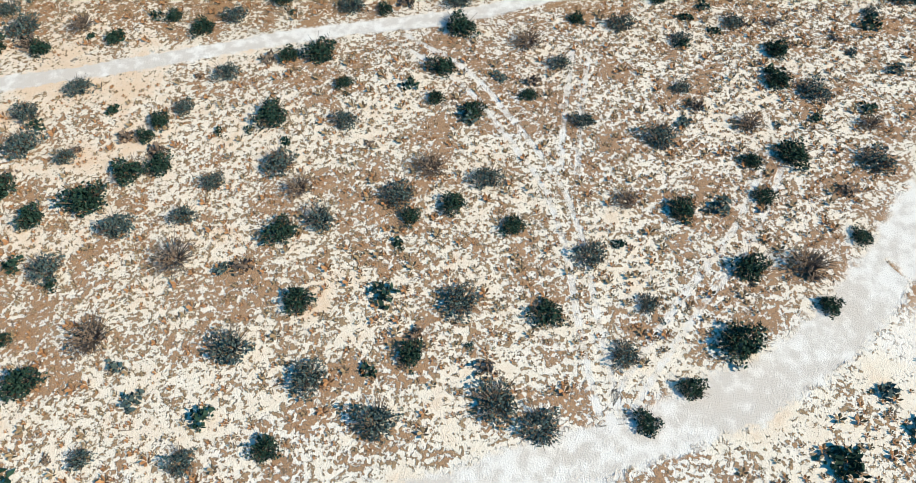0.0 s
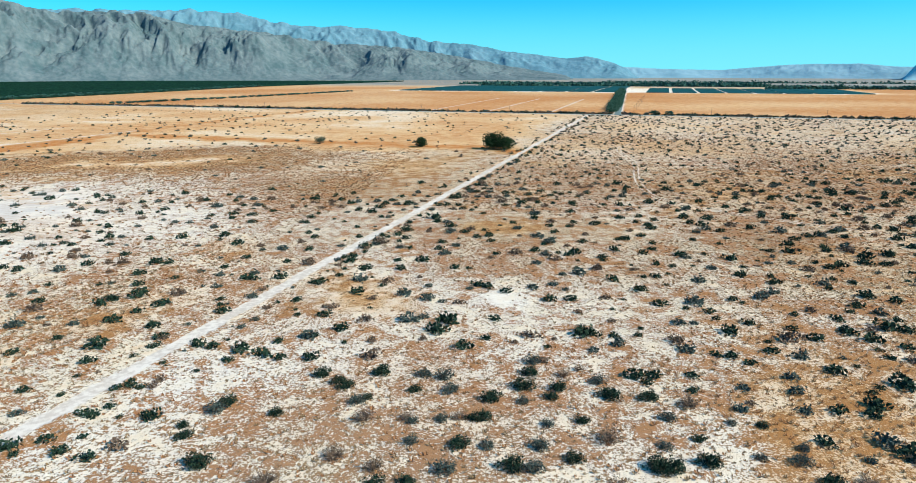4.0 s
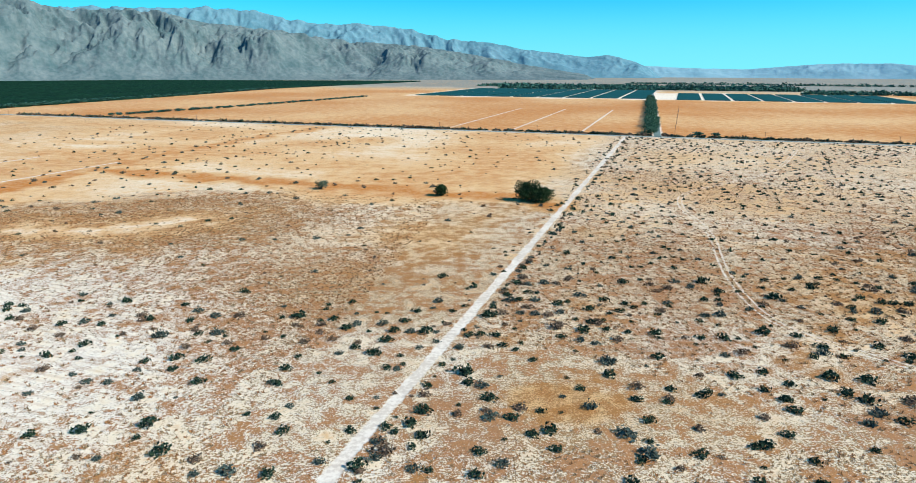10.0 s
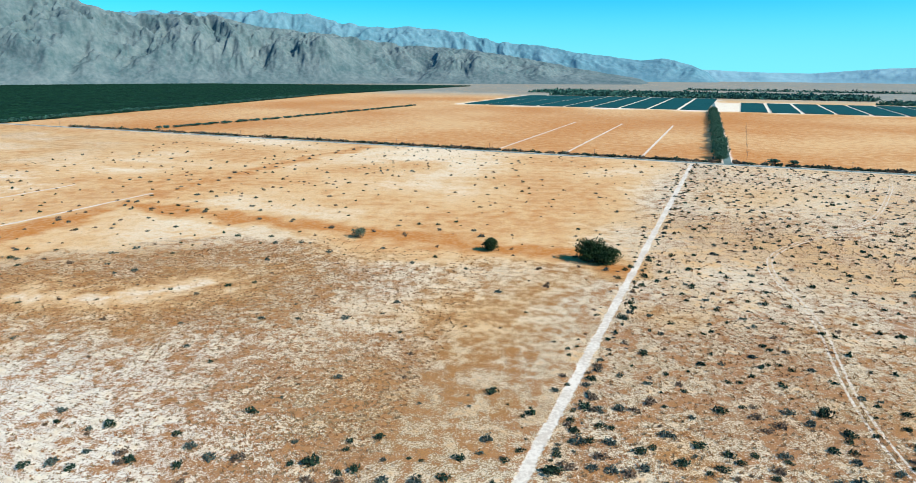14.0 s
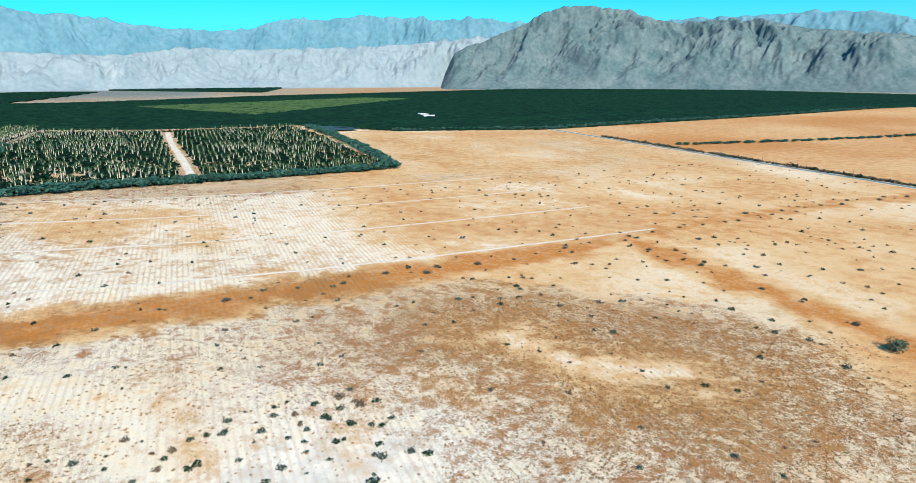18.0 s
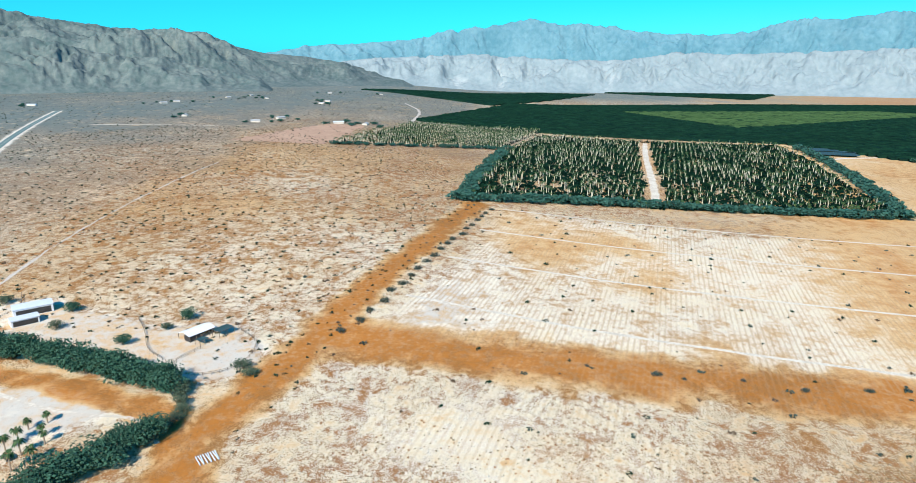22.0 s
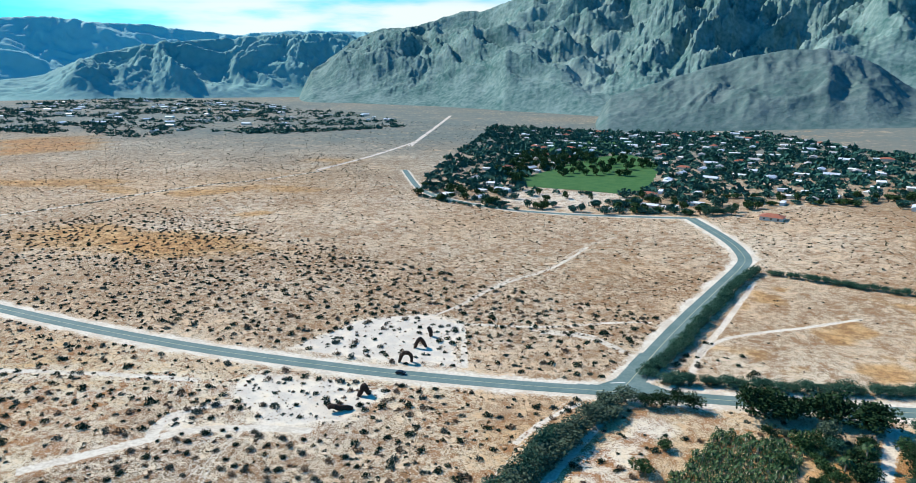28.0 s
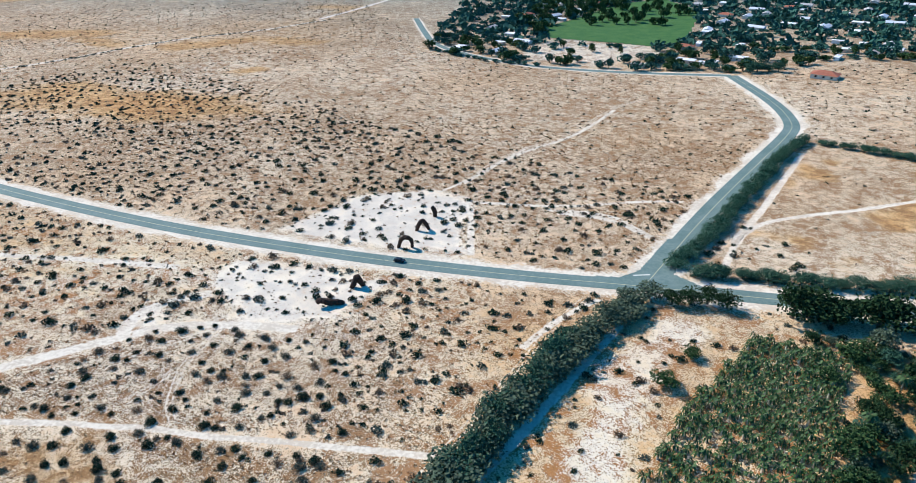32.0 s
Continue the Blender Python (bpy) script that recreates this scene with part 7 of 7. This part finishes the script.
keep &= ~inside(garden[:, 0], garden[:, 1], LAWN) & (np.hypot(garden[:, 0] + 206, garden[:, 1] + 100) > 8) & (np.hypot(garden[:, 0] + 218, garden[:, 1] + 97) > 7) & ~inside(garden[:, 0], garden[:, 1], [(-240, -185), (-262, -185), (-255, -150), (-232, -158)])
for x, y in garden[keep]:
    r_ = rng.choice([1.6, 2.4, 3.2, 4.0, 5.2]) * rng.uniform(0.85, 1.15)
    kind = str(rng.choice(["tamarisk", "olive", "brush", "dark"], p=[0.17, 0.25, 0.1, 0.48]))
    tree(kind, x, y, r_, r_ * rng.uniform(1.1, 1.8), "garden tree round the estate house", "estate_tree", "estate trees")
for x, y, r_, h in ((-172, -98, 6, 8), (-184, -90, 7, 9), (-196, -86, 6, 8), (-165, -170, 4, 5), (-236, -134, 8, 8), (-226, -126, 5, 8), (-232, -143, 7, 8), (-121, -155, 4.5, 5.5), (-128, -171, 4.0, 5.0), (-179, -164, 4, 5), (-246, -150, 6, 4)):
    tree("olive" if h < 6 else "dark", x, y, r_, h, "dark leafy tree on the estate", "estate_tree", "estate trees")
for k in range(4):
    for s in np.linspace(0, 1, 19):
        x, y = -262 - 4.2 * k + 5 * s, -199 + 66 * s
        tree("olive", x + rng.uniform(-0.6, 0.6), y + rng.uniform(-0.5, 0.5), rng.uniform(1.1, 1.9), rng.uniform(1.4, 2.6), "small clipped shrub in a planted row", "row_shrub", "planted rows", "bush")
for k in range(16):
    tree("brush", -238 - rng.uniform(0, 22), -166 + rng.uniform(-16, 12), rng.uniform(0.8, 1.8), rng.uniform(1, 2), "round grey garden shrub on pale sand", "garden_shrub", "garden shrubs", "bush")

# ---- sculptures on the sand lots ----
def arch_mesh(points, radius, seed):
    """A bent, knobbly rusted body as one plain shape."""
    r = np.random.default_rng(seed)
    line = np.array(points, float)
    for _ in range(2):
        a, b = line[:-1], line[1:]
        line = np.concatenate([line[:1], np.stack([a * 0.75 + b * 0.25, a * 0.25 + b * 0.75], 1).reshape(-1, 3), line[-1:]])
    n, m = len(line), 9
    way = np.gradient(line, axis=0)
    way /= np.linalg.norm(way, axis=1)[:, None]
    side = np.cross(way, (0, 0, 1.0)) + np.array([0.01, 0, 0])
    side /= np.linalg.norm(side, axis=1)[:, None]
    up = np.cross(side, way)
    q = np.linspace(0, 2 * np.pi, m, endpoint=False)
    fat = radius * (0.55 + 0.6 * np.sin(np.linspace(0.25, 2.9, n)))[:, None] * r.uniform(0.85, 1.2, (n, m))
    v = line[:, None] + fat[..., None] * (np.cos(q)[None, :, None] * side[:, None] + np.sin(q)[None, :, None] * up[:, None])
    f = [[i * m + j, i * m + (j + 1) % m, (i + 1) * m + (j + 1) % m, (i + 1) * m + j] for i in range(n - 1) for j in range(m)]
    return solid("sculpture", v.reshape(-1, 3), f, RUST)


for x, y, turn, pts, rad in ((-18, -213, 20, [(-2.4, 0, -0.3), (-2.6, 0, 2.8), (-0.8, 0.4, 5.0), (1.4, 0.2, 4.6), (2.6, 0, 2.0), (3.2, 0, -0.3)], 0.75),
                             (-19, -230, 30, [(-2.6, 0, -0.3), (-1.2, 0, 3.0), (0.4, 0, 4.8), (1.8, 0.3, 3.2), (3.0, 0, -0.3)], 0.8),
                             (-19, -244, -20, [(-0.6, 0, -0.3), (-0.4, 0, 2.2), (0.4, 0, 3.8), (1.2, 0.2, 4.6)], 0.9),
                             (-12.5, -180, 40, [(-2.0, 0, -0.3), (-0.6, 0, 2.6), (0.2, 0, 4.4), (0.9, 0, 2.6), (2.6, 0, -0.2)], 1.0),
                             (-9, -166, 30, [(-4.4, 0, 0.3), (-1.5, 0.2, 1.2), (1.6, 0, 1.6), (3.6, 0, 2.6), (5.0, 0, 1.8)], 1.0)):
    sc = tagged(new("sculpture", arch_mesh(pts, rad, int(abs(x * y)))), "dark rusted metal sculpture standing on pale sand", "sculpture", "sculptures on the sand")
    sc.matrix_basis = pose(x, y, zat(x, y), 0, 0, turn)


# ---- car on the road ----
def car(x, y, turn):
    t = tagged(new("car"), "small dark car on the asphalt road", "car")
    t.matrix_basis = pose(x, y, zat(x, y) + 0.14, 0, 0, turn)

    def shell(bm):
        prof = [(-2.25, 0.35), (-2.3, 0.8), (-1.9, 0.95), (-1.0, 1.0), (-0.45, 1.45), (1.1, 1.5), (1.9, 1.05), (2.25, 0.95), (2.3, 0.4)]
        a = [bm.verts.new((px, -0.88, pz)) for px, pz in prof]
        b = [bm.verts.new((px, 0.88, pz)) for px, pz in prof]
        n = len(prof)
        for i in range(n):
            bm.faces.new((a[i], a[(i + 1) % n], b[(i + 1) % n], b[i]))
        bm.faces.new(a[::-1]), bm.faces.new(b)
        bmesh.ops.recalc_face_normals(bm, faces=bm.faces)
        bmesh.ops.bevel(bm, geom=list(bm.edges), offset=0.06, segments=2, affect="EDGES")

    part("body", bm_mesh("body", shell, CAR_PAINT), t)
    wheel = bm_mesh("wheel", lambda bm: bmesh.ops.create_cone(bm, cap_ends=True, segments=16, radius1=0.33, radius2=0.33, depth=0.22, matrix=pose(0, 0, 0, 90)), TYRE)
    for wx in (-1.4, 1.45):
        for wy in (-0.82, 0.82):
            part("wheel", wheel, t, pose(wx, wy, 0.33))
    part("windscreen", bm_mesh("windscreen", lambda bm: box(bm, -0.05, -0.72, -0.3, 0.0, 0.72, 0.3), GLASS), t, pose(-0.76, 0, 1.22, 0, 50, 0))
    part("side_glass", bm_mesh("side_glass", lambda bm: box(bm, -0.9, -0.9, 1.05, 1.2, 0.9, 1.38), GLASS), t)
    part("headlight", bm_mesh("headlight", lambda bm: box(bm, -2.33, 0.45, 0.65, -2.26, 0.8, 0.8), WHITE_ROOF), t)
    part("headlight", bm_mesh("headlight", lambda bm: box(bm, -2.33, -0.8, 0.65, -2.26, -0.45, 0.8), WHITE_ROOF), t)


car(-20, -201.2, 2)


# ---- utility poles ----
pole_v, pole_f = post_arrays(8, 0.16, 0.11, 9.0, 1)
POLE = solid("pole", pole_v, pole_f, TIMBER)
ARM = bm_mesh("cross_arm", lambda bm: box(bm, -1.2, -0.06, 8.2, 1.2, 0.06, 8.36), TIMBER)
for p, q in [(8, 690 + 60 * k) for k in range(7)] + [(-900 + 110 * k, 643) for k in range(13)]:
    x, y = grid(p, q)
    t = tagged(new("utility_pole"), "brown timber utility pole with a cross arm", "utility pole", "utility poles")
    t.matrix_basis = pose(x, y, zat(x, y), 0, 0, rng.uniform(-8, 8) - 19.5)
    part("pole", POLE, t)
    part("cross_arm", ARM, t)

car(-238, -63, 60)


def pipe_stack():
    t = tagged(new("pipe_pile"), "pile of pale blue-grey pipes on bare soil", "pipes")
    t.matrix_basis = pose(-238, -1, zat(-238, -1), 0, 0, 35)
    pv, pf = post_arrays(8, 0.2, 0.2, 5.5)
    pipe = solid("pipe", pv, pf, STEEL_ROOF)
    for k in range(9):
        part("pipe", pipe, t, pose(-2.75, k * 0.75 - 3, 0.2, 0, 90, 4 * math.sin(k * 2.1)))


pipe_stack()
